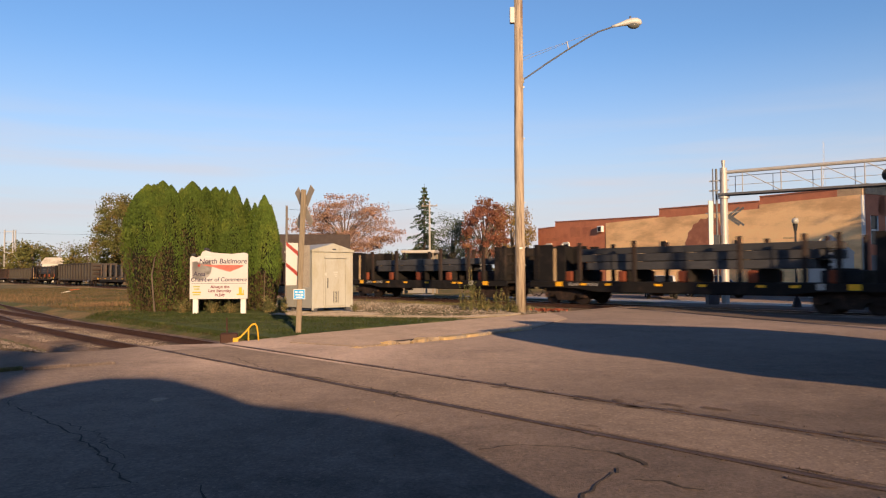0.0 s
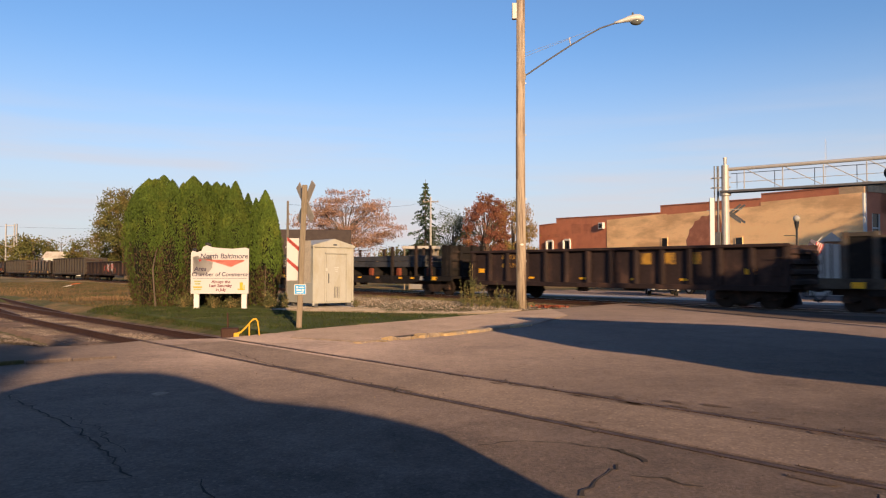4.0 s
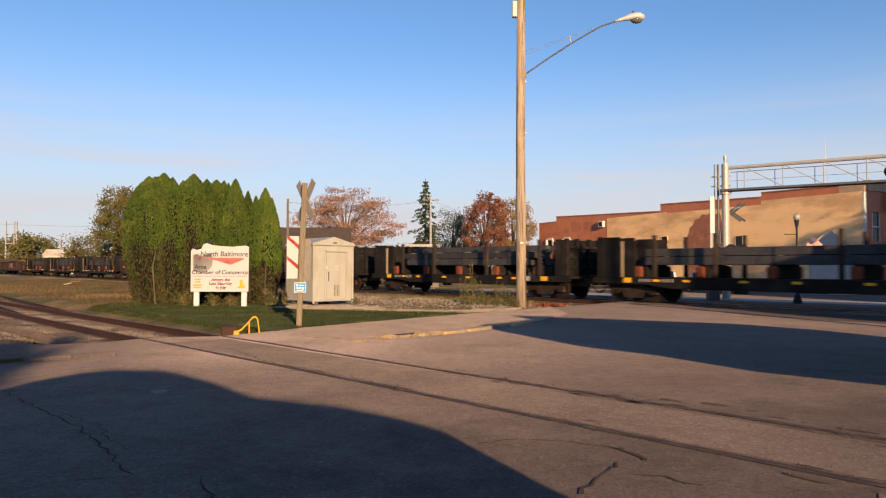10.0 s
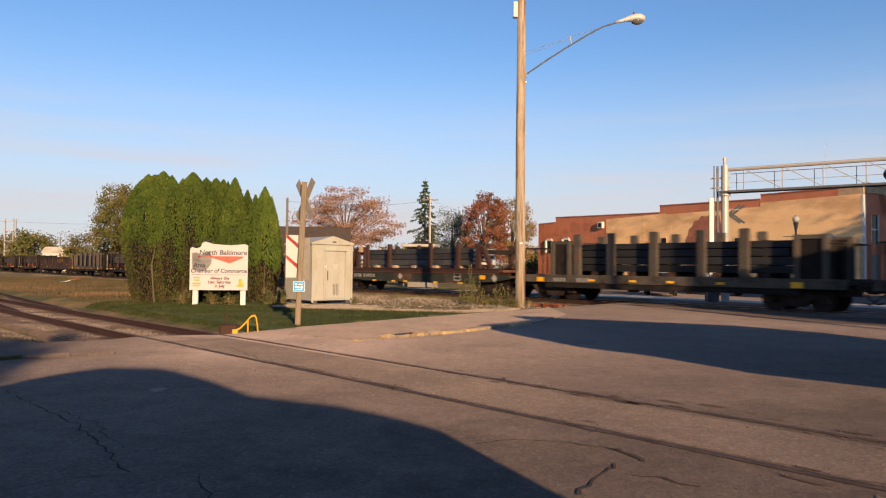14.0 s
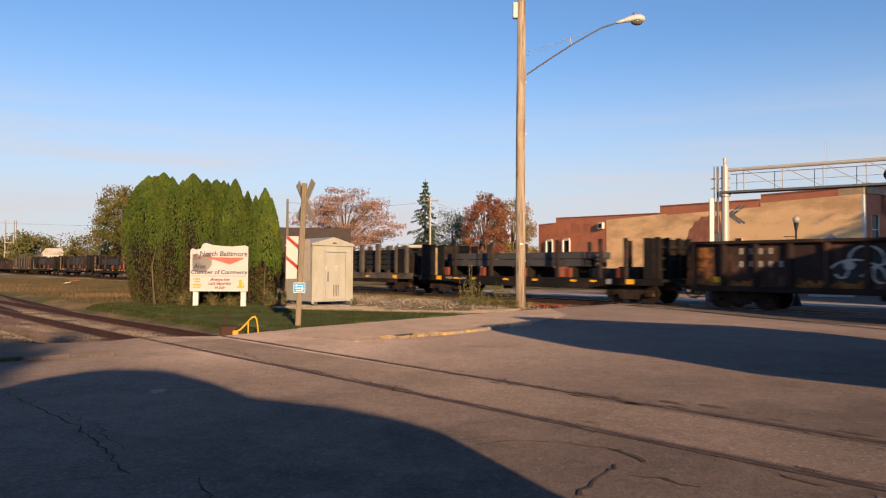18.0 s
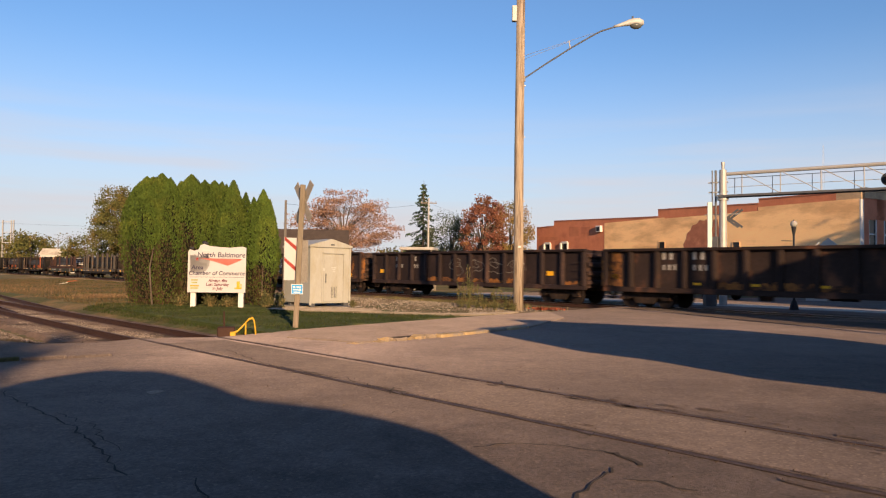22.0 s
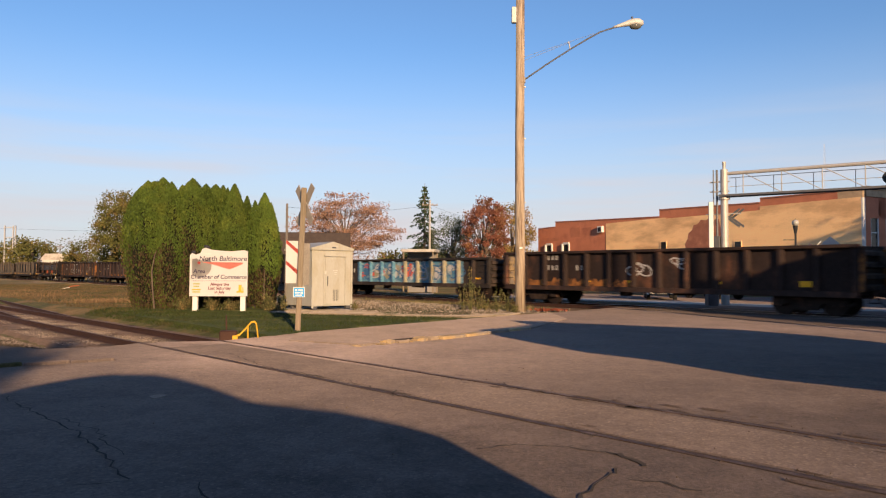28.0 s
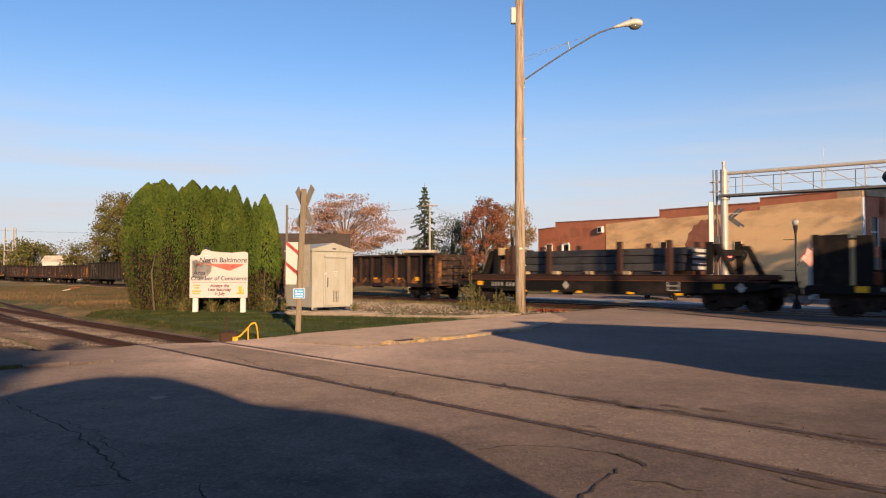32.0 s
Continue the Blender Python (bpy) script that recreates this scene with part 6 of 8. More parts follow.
# unseen high van and truck beside the street, outlines fitted to their shadows
vehicle("parked_van", "unseen dark van with a roof line fitted to its shadow", [(3.4, 0.35), (3.45, 0.7), (2.3, 0.9), (2.08, 1.1), (1.84, 1.54), (1.55, 1.69), (1.09, 1.86), (0.2, 2.05), (-0.28, 2.33), (-0.77, 2.56), (-1.11, 2.66), (-1.76, 2.71), (-2.1, 2.66), (-2.58, 2.5), (-2.79, 2.35), (-3.5, 1.2), (-3.5, 0.35)], 1.7, (2.2, -2.3), pose(0.374, -1.245, 0.0, 0, 0, 16.7), 0.02)
vehicle("parked_truck", "unseen dark truck with a body fitted to its shadow", [(5.2, 0.7), (5.2, 1.2), (3.97, 1.6), (4.19, 2.04), (3.54, 2.56), (1.33, 3.09), (-0.59, 3.52), (-1.45, 3.62), (-1.25, 3.28), (-2.3, 3.04), (-3.64, 2.88), (-3.33, 2.06), (-2.75, 1.73), (-2.45, 1.22), (-1.7, 0.89), (-1.6, 0.7)], 1.9, (3.6, -0.6), pose(9.8 * 0.9578 - 0.2873 * 4.05, 9.8 * 0.2873 + 0.9578 * 4.05, 0.0, 0, 0, 16.7), 0.02)
SEDAN = [(2.2, 0.3), (2.25, 0.62), (1.9, 0.82), (0.95, 0.92), (0.3, 1.38), (-0.9, 1.42), (-1.6, 0.98), (-2.2, 0.92), (-2.25, 0.35)]
silver = surface("silver_paint", (0.30, 0.33, 0.37), 0.3, 0.4, 0.06, 2, 30, 0)
for at, turn, paint, label in (((13.75, 43.6), -104, white_paint, "white parked sedan facing the railway"), ((17.5, 44.6), -70, silver, "silver-blue parked sedan beyond the railway")):
    sedan = vehicle("parked_car", label, SEDAN, 1.75, (1.35, -1.35), pose(at[0], at[1], 0.01, 0, 0, turn), 0.05, paint)
    for side in (-0.88, 0.88):
        part("side_window", boxes((-0.95, 0.35, side - 0.006, side + 0.006, 0.98, 1.3)), glass_dark, sedan)
    bm = boxes((-0.4, 0.4, -0.72, 0.72, -0.006, 0.006))
    part("windscreen", bm, glass_dark, sedan, m=pose(0.64, 0, 1.16, 0, 35, 0))
    part("grille", boxes((2.235, 2.27, -0.4, 0.4, 0.42, 0.6)), dark_metal, sedan)
    part("bumper", boxes((2.16, 2.32, -0.8, 0.8, 0.3, 0.4), bevel=0.03), dark_metal, sedan)
    for side in (-0.62, 0.62):
        part("headlight", boxes((2.18, 2.26, side - 0.2, side + 0.2, 0.56, 0.7), bevel=0.02), sun_reflector, sedan)
# unseen brick block, added to keep the far building's street front in shade
hall = thing("corner_hall", "unseen brick block added to shade the street front", "building", m=pose(39.5, 26, 0, 0, 0, 16.7))
part("wall", boxes((-0.2, 22, -9, 0, -0.1, 14.6)), brick, hall)
part("roof", boxes((-0.2, 22.2, -9.2, 0.2, 14.6, 14.9)), roof_dark, hall)
# unseen gabled house by the crossing, ridge to railway, added to shade the train
house_at = Vector((0.9578, 0.2873, 0)) * 23.2 + Vector((-0.2873, 0.9578, 0)) * 1.0
shade_house = thing("house", "unseen gabled house added to shade the train", "house", m=pose(house_at.x, house_at.y, 0, 0, 0, 16.7))
part("wall", boxes((-4.9, 4.0, -4.8, 4.8, -0.1, 4.1)), siding_grey, shade_house)
# roof outline shaped to the shadow edge it throws on the cars
bm = bmesh.new()
extrude_profile(bm, [(-5.1, 4.1), (4.6, 4.1), (2.2, 5.6), (0.0, 6.1), (-1.9, 5.6), (-3.5, 5.48), (-4.2, 4.95), (-4.8, 4.75)], -5.0, 5.0)
part("roof", bm, roof_dark, shade_house)

# unseen tree, added for the soft shadow patch on the cream wall
broad_tree(37.6, 29.7, 0, 10.6, 3.3, 5.0, leaf_olive, "unseen leafy tree added to shade the cream wall", 32, 3000, 0.2, 110, 1.0, 0.75)
# unseen small tree, added to fray the house's shadow on the train
broad_tree(16.4, 11.0, 0, 5.4, 1.0, 0.8, leaf_olive, "unseen small leafy tree added to fray the house's shadow", 34, 5200, 0.1, 70, 1.0, 0.8)
for u in (16.6, 18.3):
    # two unseen poles, added for the shadow bands they cast on the train
    p = thing("utility_pole", "unseen wooden pole added for its shadow on the train", "utility pole", m=pose(0.9578 * u + 0.2873 * 2.0, 0.2873 * u - 0.9578 * 2.0, 0))
    part("shaft", rod(bmesh.new(), (0, 0, -0.3), (0, 0, 10.6), 0.16, 0.13, 10), pole_wood, p)
    part("cross_arm", boxes((-0.9, 0.9, -0.05, 0.05, 10.0, 10.12)), post_wood, p)
# unseen tree behind the van, added for soft shade on the street's left
broad_tree(5.0, -30.2, 0, 11.3, 1.25, 1.0, leaf_olive, "unseen slim tree added for soft shade on the street's left", 33, 7000, 0.22, 110, 1.0, 0.9)

# unseen plain brick shop beside the gabled house, added to block sun and sky
shop = thing("brick_shop", "unseen plain brick building added to block sun and low sky", "building", m=pose(31.2, 17.7, 0, 0, 0, 16.7))
part("wall", boxes((-6, 6, -5, 5, -0.1, 9.3)), brick, shop)
part("parapet", boxes((-6.1, 6.1, -5.1, -4.7, 9.301, 9.8), (-6.1, 6.1, 4.7, 5.1, 9.301, 9.8), (-6.1, -5.7, -4.69, 4.69, 9.301, 9.8), (5.7, 6.1, -4.69, 4.69, 9.301, 9.8)), concrete, shop)

# ---- rolling stock ----
SPEED = 10.06
PASS = 20.95          # where along the track a thing is at its passing time
HALF = 1.5            # half a car's width
RUN = (0.0, SECONDS)
MOVING = []           # thing, passing time of its middle, height above the rail


def moving(ob, t_mid):
    MOVING.append((ob, t_mid))
    ob.matrix_basis = train_pose(t_mid, 0.0)


def train_pose(t_mid, t):
    a = PASS + SPEED * (t - t_mid)
    return on_track(a, MAIN, rail_top(a), tilt)


# bogie, built once: local x along the track
bogie = thing("bogie_pattern", "four-wheel freight bogie", "bogie")
PATTERN = {}
WHEELSETS = []


def bogie_parts(parent, x):
    """A bogie under a car, at x along it."""
    if "side" not in PATTERN:
        bm = bmesh.new()
        prof = [(-1.25, 0.36), (-1.2, 0.62), (-0.75, 0.66), (-0.45, 0.86), (0.45, 0.86), (0.75, 0.66), (1.2, 0.62), (1.25, 0.36), (0.9, 0.34), (0.62, 0.48), (0.42, 0.2), (-0.42, 0.2), (-0.62, 0.48), (-0.9, 0.34)]
        extrude_profile(bm, prof, -0.07, 0.07)
        PATTERN["side"] = bm
        bm = bmesh.new()
        for k in (-0.12, 0.0, 0.12):
            rod(bm, (k, -0.04, 0.34), (k, -0.04, 0.68), 0.05, None, 8)
        PATTERN["spring"] = bm
        bm = bmesh.new()
        # two wheels pressed on one axle, with flanges, dished plates and bolted bearing caps
        rod(bm, (0, -0.75, 0), (0, 0.75, 0), 0.085, None, 8)
        for s in (1, -1):
            rod(bm, (0, s * 0.74, 0), (0, s * 0.85, 0), 0.457, 0.457, 20)
            rod(bm, (0, s * 0.705, 0), (0, s * 0.74, 0), 0.485, 0.485, 20)
            rod(bm, (0, s * 0.85, 0), (0, s * 1.12, 0), 0.13, 0.11, 10)
            for k in range(3):
                q = 2 * math.pi * k / 3
                rod(bm, (0.06 * math.cos(q), s * 1.12, 0.06 * math.sin(q)), (0.06 * math.cos(q), s * 1.14, 0.06 * math.sin(q)), 0.022, None, 5)
        PATTERN["wheelset"] = bm
        PATTERN["bolster"] = boxes((-0.2, 0.2, -1.05, 1.05, 0.5, 0.8), bevel=0.03)
        for k in list(PATTERN):
            PATTERN[k] = part(k, PATTERN[k], wheel_steel if k == "wheelset" else truck_steel, bogie)
    b = part("bogie", bmesh.new(), truck_steel, parent, m=pose(x, 0, 0))
    b.data = PATTERN["bolster"].data
    for s in (1, -1):
        again(PATTERN["side"], pose(0, s * 1.02, 0, 0, 0, 0 if s > 0 else 180), b).name = "side_frame"
        again(PATTERN["spring"], pose(0, s * 1.06, 0), b)
    for xx in (-0.89, 0.89):
        WHEELSETS.append((again(PATTERN["wheelset"], pose(xx, 0, 0.457), b), xx))
    return b


def gear(car, L, truck_in=1.9):
    """Bogies, couplers, brake parts common to all cars."""
    for s in (1, -1):
        bogie_parts(car, s * (L / 2 - truck_in))
        key = "coupler"
        if key not in PATTERN:
            PATTERN[key] = part("coupler", boxes((-0.5, 0.35, -0.09, 0.09, -0.1, 0.1), (0.25, 0.5, -0.16, 0.12, -0.16, 0.16), bevel=0.02), truck_steel, bogie)
            PATTERN["hose"] = part("air_hose", tube(bmesh.new(), [(0, 0.3, 0), (0.15, 0.3, -0.2), (0.4, 0.2, -0.38), (0.65, 0.1, -0.3)], 0.03, 6), tyre_rubber, bogie)
        again(PATTERN["coupler"], pose(s * (L / 2 + 0.1), 0, 0.86, 0, 0, 0 if s > 0 else 180), car)
        again(PATTERN["hose"], pose(s * (L / 2 + 0.05), 0, 0.7, 0, 0, 0 if s > 0 else 180), car)
    if "tank" not in PATTERN:
        PATTERN["tank"] = part("brake_cylinder", rod(bmesh.new(), (-0.5, 0.4, 0.75), (0.5, 0.4, 0.75), 0.16, None, 12), truck_steel, bogie)
        PATTERN["valve"] = part("brake_valve", boxes((-0.25, 0.25, 0.7, 1.0, 0.5, 0.85), bevel=0.03), truck_steel, bogie)
    again(PATTERN["tank"], pose(-1.2, 0, 0), car)
    again(PATTERN["valve"], pose(1.4, 0, 0), car)


STRIPE = {}


def marks(car, L, y, z, xs, big=(), w=0.34, h=0.10):
    """Yellow reflector strips along the side sill."""
    for x in xs:
        if "s" not in STRIPE:
            STRIPE["s"] = part("reflector", boxes((-0.5, 0.5, 0, 0.006, -0.5, 0.5)), stripe_yellow, bogie)
        o = again(STRIPE["s"], Matrix.LocRotScale((x, y, z), None, (w, 1, h)), car)
    for x in big:
        o = again(STRIPE["s"], Matrix.LocRotScale((x, y, z), None, (0.42, 1, 0.22)), car)


def bars(car, name, rows, y, material, label=""):
    """Painted bars that stand for lettering on a side: x, z, width, height."""
    for x, z, w, h in rows:
        part(name, boxes((x - w / 2, x + w / 2, y, y + 0.005, z - h / 2, z + h / 2)), material, car, label)


def word(x, z, n, size, gap=1.28):
    """Bars of one word, read towards the rear of the car."""
    return [(x - i * size * gap * 0.8, z, size * 0.42, size * 0.95) for i in range(n)]


def squiggle(car, name, x, z, w, h, y, material, seed, r=0.03, loops=5, label="loose sprayed line"):
    """A sprayed outline: a lumpy closed loop with a stroke through it."""
    rnd = random.Random(seed)
    n = 30
    for turn in range(2):
        pts = []
        ph = [rnd.uniform(0, 6.28) for k in range(3)]
        for i in range(n + 1):
            t = 2 * math.pi * i / n
            q = 1 + 0.28 * math.sin(2 * t + ph[0]) + 0.18 * math.sin(3 * t + ph[1]) + 0.08 * math.sin(5 * t + ph[2])
            q *= 1.0 if turn == 0 else 0.45
            pts.append((x + w * 0.4 * q * math.cos(t) + turn * w * rnd.uniform(-0.01, 0.01), z + h * 0.4 * q * math.sin(t) + turn * 0.1 * h))
        verts = []
        for i, p in enumerate(pts):
            q, o = pts[min(i + 1, n)], pts[max(i - 1, 0)]
            d = Vector((q[0] - o[0], q[1] - o[1])).normalized()
            rr = r * rnd.uniform(0.6, 1.2)
            verts += [(p[0] - d.y * rr, y + turn * 0.0006, p[1] + d.x * rr), (p[0] + d.y * rr, y + turn * 0.0006, p[1] - d.x * rr)]
        faces = [(2 * i, 2 * i + 1, 2 * i + 3, 2 * i + 2) for i in range(n)]
        from_lists(name, verts, faces, material, car, label)


def blob(car, name, x, z, w, h, y, material, seed, label="sprayed patch of colour"):
    rnd = random.Random(seed)
    n = 18
    verts = []
    for i in range(n):
        t = 2 * math.pi * i / n
        q = rnd.uniform(0.72, 1.15)
        verts.append((x + w * 0.5 * q * math.cos(t), y, z + h * 0.5 * q * math.sin(t)))
    from_lists(name, verts, [tuple(range(n))], material, car, label)


def arc(car, x, z, rx, rz, a0, a1, y, material, seed, r=0.03):
    """A sprayed stroke along part of an ellipse, uneven in width."""
    rnd = random.Random(seed)
    n = 22
    verts = []
    for i in range(n + 1):
        t = radians(a0 + (a1 - a0) * i / n)
        d = Vector((-rx * math.sin(t), rz * math.cos(t))).normalized()
        px, pz = x + rx * math.cos(t) + rnd.gauss(0, 0.006), z + rz * math.sin(t)
        rr = r * rnd.uniform(0.65, 1.25)
        verts += [(px - d.y * rr, y, pz + d.x * rr), (px + d.y * rr, y, pz - d.x * rr)]
    from_lists("graffiti", verts, [(2 * i, 2 * i + 1, 2 * i + 3, 2 * i + 2) for i in range(n)], material, car, "loose sprayed line")


def rust_band(car, L, x0, x1, ribs, y, z=1.08, h=0.34, seed=1):
    """Flaking orange paint low on the panels between the ribs, uneven from bay to bay."""
    rnd = random.Random(seed)
    step = (L - 0.24) / ribs
    for i in range(ribs):
        a, b = -L / 2 + 0.24 + i * step, -L / 2 + i * step + step
        if b < x0 or a > x1 or rnd.random() < 0.12:
            continue
        n = 9
        tops = [h * rnd.uniform(0.35, 1.0) for k in range(n)]
        verts = [(a + (b - a) * k / (n - 1), y, z) for k in range(n)] + [(a + (b - a) * k / (n - 1), y, z + tops[k]) for k in range(n)]
        from_lists("flaking_paint", verts, [(k, k + 1, n + k + 1, n + k) for k in range(n - 1)], car_orange, car, "flaking orange paint between ribs")


def gondola(t0, t1, top, paint, label, ribs=13, floor=1.15, end_paint=None, sill_z=None):
    L = (t1 - t0) * SPEED
    car = thing("gondola_car", label, "freight car", "cars of the passing train")
    sz = sill_z or 0.80
    W = HALF - 0.12
    part("side_wall", boxes((-L / 2, L / 2, W - 0.03, W, sz, top - 0.1)), paint, car)
    part("side_wall", boxes((-L / 2, L / 2, -W, -W + 0.03, sz, top - 0.1)), paint, car)
    part("floor", boxes((-L / 2, L / 2, -W + 0.031, W - 0.031, floor - 0.12, floor)), truck_steel, car)
    part("centre_sill", boxes((-L / 2, L / 2, -0.22, 0.22, 0.66, floor - 0.125)), truck_steel, car)
    for s in (1, -1):
        part("top_chord", boxes((-L / 2 - 0.03, L / 2 + 0.03, s * W - 0.05, s * W + 0.19, top - 0.13, top), bevel=0.02), paint, car)
        part("side_sill", boxes((-L / 2, L / 2, s * (W + 0.06) - 0.08, s * (W + 0.06) + 0.08, sz - 0.1, sz + 0.12), bevel=0.015), paint, car)
        e = part("end_wall", boxes((-0.03, 0.03, -W + 0.032, W - 0.032, sz, top - 0.05)), truck_steel if end_paint else paint, car, m=pose(s * (L / 2 - 0.06), 0, 0))
        for k in range(4):
            z = sz + 0.25 + k * (top - sz - 0.4) / 3.4
            bm = bmesh.new()
            extrude_profile(bm, [(0, -0.13), (0.11, -0.07), (0.11, 0.07), (0, 0.13)], -W, W)
            part("end_rib", bm, truck_steel if end_paint else paint, e, m=pose(s * 0.03, 0, z, 0, 0, 0 if s > 0 else 180))
        if end_paint:
            for y in (-W + 0.02, W - 0.02):
                part("corner_post", boxes((-0.09, 0.09, y - 0.1, y + 0.1, sz + 0.121, top - 0.131), bevel=0.02), end_paint, car, "flaking orange corner post", pose(s * (L / 2 + 0.07), 0, 0))
    rb = None
    for s in (1, -1):
        for i in range(ribs + 1):
            x = -L / 2 + 0.12 + i * (L - 0.24) / ribs
            m = pose(x, s * W, 0, 0, 0, 0 if s > 0 else 180)
            if rb is None:
                bm = bmesh.new()
                extrude_profile(bm, [(-0.11, sz + 0.121), (0.11, sz + 0.121), (0.11, top - 0.131), (-0.11, top - 0.131)], 0, 0.17)
                bmesh.ops.bevel(bm, geom=[e for e in bm.edges if abs(e.verts[0].co.z - e.verts[1].co.z) > 0.3 and e.verts[0].co.y > 0.15], offset=0.045, segments=1, affect="EDGES")
                rb = part("rib", bm, paint, car, m=m)
            else:
                again(rb, m, car)
    if "rung" not in STRIPE:
        STRIPE["rung"] = part("grab_iron", rod(bmesh.new(), (-0.22, 0.16, 0), (0.22, 0.16, 0), 0.016, None, 6), truck_steel, bogie)
    for k in range(4):
        again(STRIPE["rung"], pose(-L / 2 + 0.42, W, sz + 0.15 + 0.35 * k), car)
        again(STRIPE["rung"], pose(L / 2 - 0.42, W, sz + 0.15 + 0.35 * k), car)
        if k < 3:
            again(STRIPE["rung"], pose(-L / 2 - 0.04, W - 0.4, sz + 0.22 + 0.4 * k, 0, 0, 90), car)
    part("brake_wheel", rod(bmesh.new(), (-L / 2 - 0.2, -0.6, top - 0.5), (-L / 2 - 0.16, -0.6, top - 0.5), 0.27, None, 16), truck_steel, car)
    for s in (1, -1):
        for e in (1, -1):
            part("step", boxes((-0.2, 0.2, -0.02, 0.02, -0.02, 0.02), (-0.2, -0.17, -0.02, 0.02, 0.02, 0.5), (0.17, 0.2, -0.02, 0.02, 0.02, 0.5)), truck_steel, car, m=pose(e * (L / 2 - 0.35), s * W, 0.45))
    gear(car, L)
    moving(car, (t0 + t1) / 2)
    return car, L, W


def bulkhead_flat(t0, t1, label, seed, load=2, post_mat=None):
    """Black flat car with high bulkheads, stakes along the sides and long steel on bolsters."""
    rnd = random.Random(seed)
    L = (t1 - t0) * SPEED
    car = thing("bulkhead_flat_car", label, "freight car", "cars of the passing train")
    W = HALF - 0.06
    part("deck", boxes((-L / 2, L / 2, -W, W, 1.0, 1.13), bevel=0.01), car_black, car)
    for s in (1, -1):
        bm = bmesh.new()
        extrude_profile(bm, [(-L / 2, 0.85), (-L / 2 + 2.8, 0.82), (-L / 2 + 4.0, 0.66), (L / 2 - 4.0, 0.66), (L / 2 - 2.8, 0.82), (L / 2, 0.85), (L / 2, 1.12), (-L / 2, 1.12)], s * (W + 0.01) - 0.06, s * (W + 0.01) + 0.02)
        part("side_sill", bm, car_black, car)
        # bulkhead: plate, posts behind it, wide side plates
        x = s * (L / 2 - 0.5)
        part("bulkhead", boxes((x - 0.08, x + 0.08, -W, W, 1.14, 2.92), bevel=0.02), car_black, car)
        for y in (-W + 0.12, -0.5, 0.5, W - 0.12):
            part("bulkhead_post", boxes((x + s * 0.081, x + s * 0.3, y - 0.1, y + 0.1, 1.14, 2.98), bevel=0.015), car_black, car)
        for y in (-W + 0.05, W - 0.05):
            part("bulkhead_plate", boxes((x - s * 0.081, x - s * (0.95 if s > 0 else 0.45), y - 0.04, y + 0.04, 1.14, 2.95), bevel=0.01), car_black, car)
            if s > 0:
                part("bulkhead_plate", boxes((x - 1.15, x - 1.7, y - 0.04, y + 0.04, 1.14, 2.9), bevel=0.01), car_black, car)
        for z in (1.5, 2.0, 2.5):
            part("end_rib", boxes((x + s * 0.081, x + s * 0.2, -W + 0.23, W - 0.23, z, z + 0.12)), car_black, car)
    part("wood_post", boxes((L / 2 - 1.62, L / 2 - 1.5, W - 0.12, W, 1.14, 2.75)), pale_timber, car, "pale timber post by the bulkhead")
    part("centre_sill", boxes((-L / 2, L / 2, -0.25, 0.25, 0.6, 0.99)), truck_steel, car)
    stake = None
    for s in (1, -1):
        for x in (0.31, 0.13, -0.147, -0.295, -0.377):
            m = pose(x * L + rnd.uniform(-0.12, 0.12), s * (W - 0.08), 0)
            if seed == 8 and s > 0 and x == -0.295:
                part("stake", boxes((-0.11, 0.11, -0.07, 0.07, 1.131, 2.98), bevel=0.015), surface("stake_red", (0.27, 0.075, 0.03), 0.85, 0, 0.3, 2, 20, 0.1), car, "orange-red rusted stake", m)
            elif stake is None:
                stake = part("stake", boxes((-0.09, 0.09, -0.07, 0.07, 1.131, 2.98), bevel=0.015), post_mat or stake_dark, car, m=m)
            else:
                again(stake, m, car)
    bol = None
    for k in range(5):
        m = pose(-L * 0.36 + k * L * 0.18, 0, 0)
        if bol is None:
            bol = part("load_bolster", boxes((-0.16, 0.16, -1.12, 1.12, 1.131, 1.68), bevel=0.03), car_black, car, m=m)
            end = part("bolster_end", boxes((-0.2, 0.2, 1.121, 1.3, 1.131, 1.62), bevel=0.05), bolster_red, car, "orange-red painted bolster end", m)
        else:
            again(bol, m, car)
            again(end, m, car)
        again(end, m @ pose(0, 0, 0, 0, 0, 180), car)
    marks(car, L, W + 0.031, 1.0, [L / 2 - 3.3, L / 2 - 4.7, 1.0, -1.0, -3.4, -L / 2 + 3.6], [L / 2 - 1.85, -L / 2 + 1.6])
    bars(car, "number_bar", word(L / 2 - 2.5, 1.0, 4, 0.15) + word(L / 2 - 3.6, 1.0, 4, 0.15), W + 0.032, letter_white)
    bars(car, "placard", [(-L / 2 + 2.7, 1.0, 0.3, 0.24)], W + 0.031, letter_white)
    gear(car, L)
    t_mid = (t0 + t1) / 2
    moving(car, t_mid)
    if load:
        ld = thing("steel_load", "bundled dark blue-grey steel beams on a flat car", "steel load", "loads on the passing train")
        z = 1.68
        ll = L * 0.74
        rows = [(0.94, 0.36), (0.94, 0.34), (0.56, 0.3)][:load + (1 if rnd.random() < 0.4 else 0)]
        off = 0.9 if seed in (6, 12) else rnd.uniform(-0.5, 0.3)
        for j, (half, h) in enumerate(rows):
            n = 4
            for i in range(n):
                y0 = -half + i * 2 * half / n
                e0, e1 = rnd.uniform(-0.35, 0.35), rnd.uniform(-0.9, 0.2)
                part("beam", boxes((-ll / 2 + off + 1.35 - 0.25 * j + e0, ll / 2 + off + e1, y0 + 0.01, y0 + 2 * half / n - 0.015, z + 0.004, z + h), bevel=0.015), slab_steel, ld)
            z += h
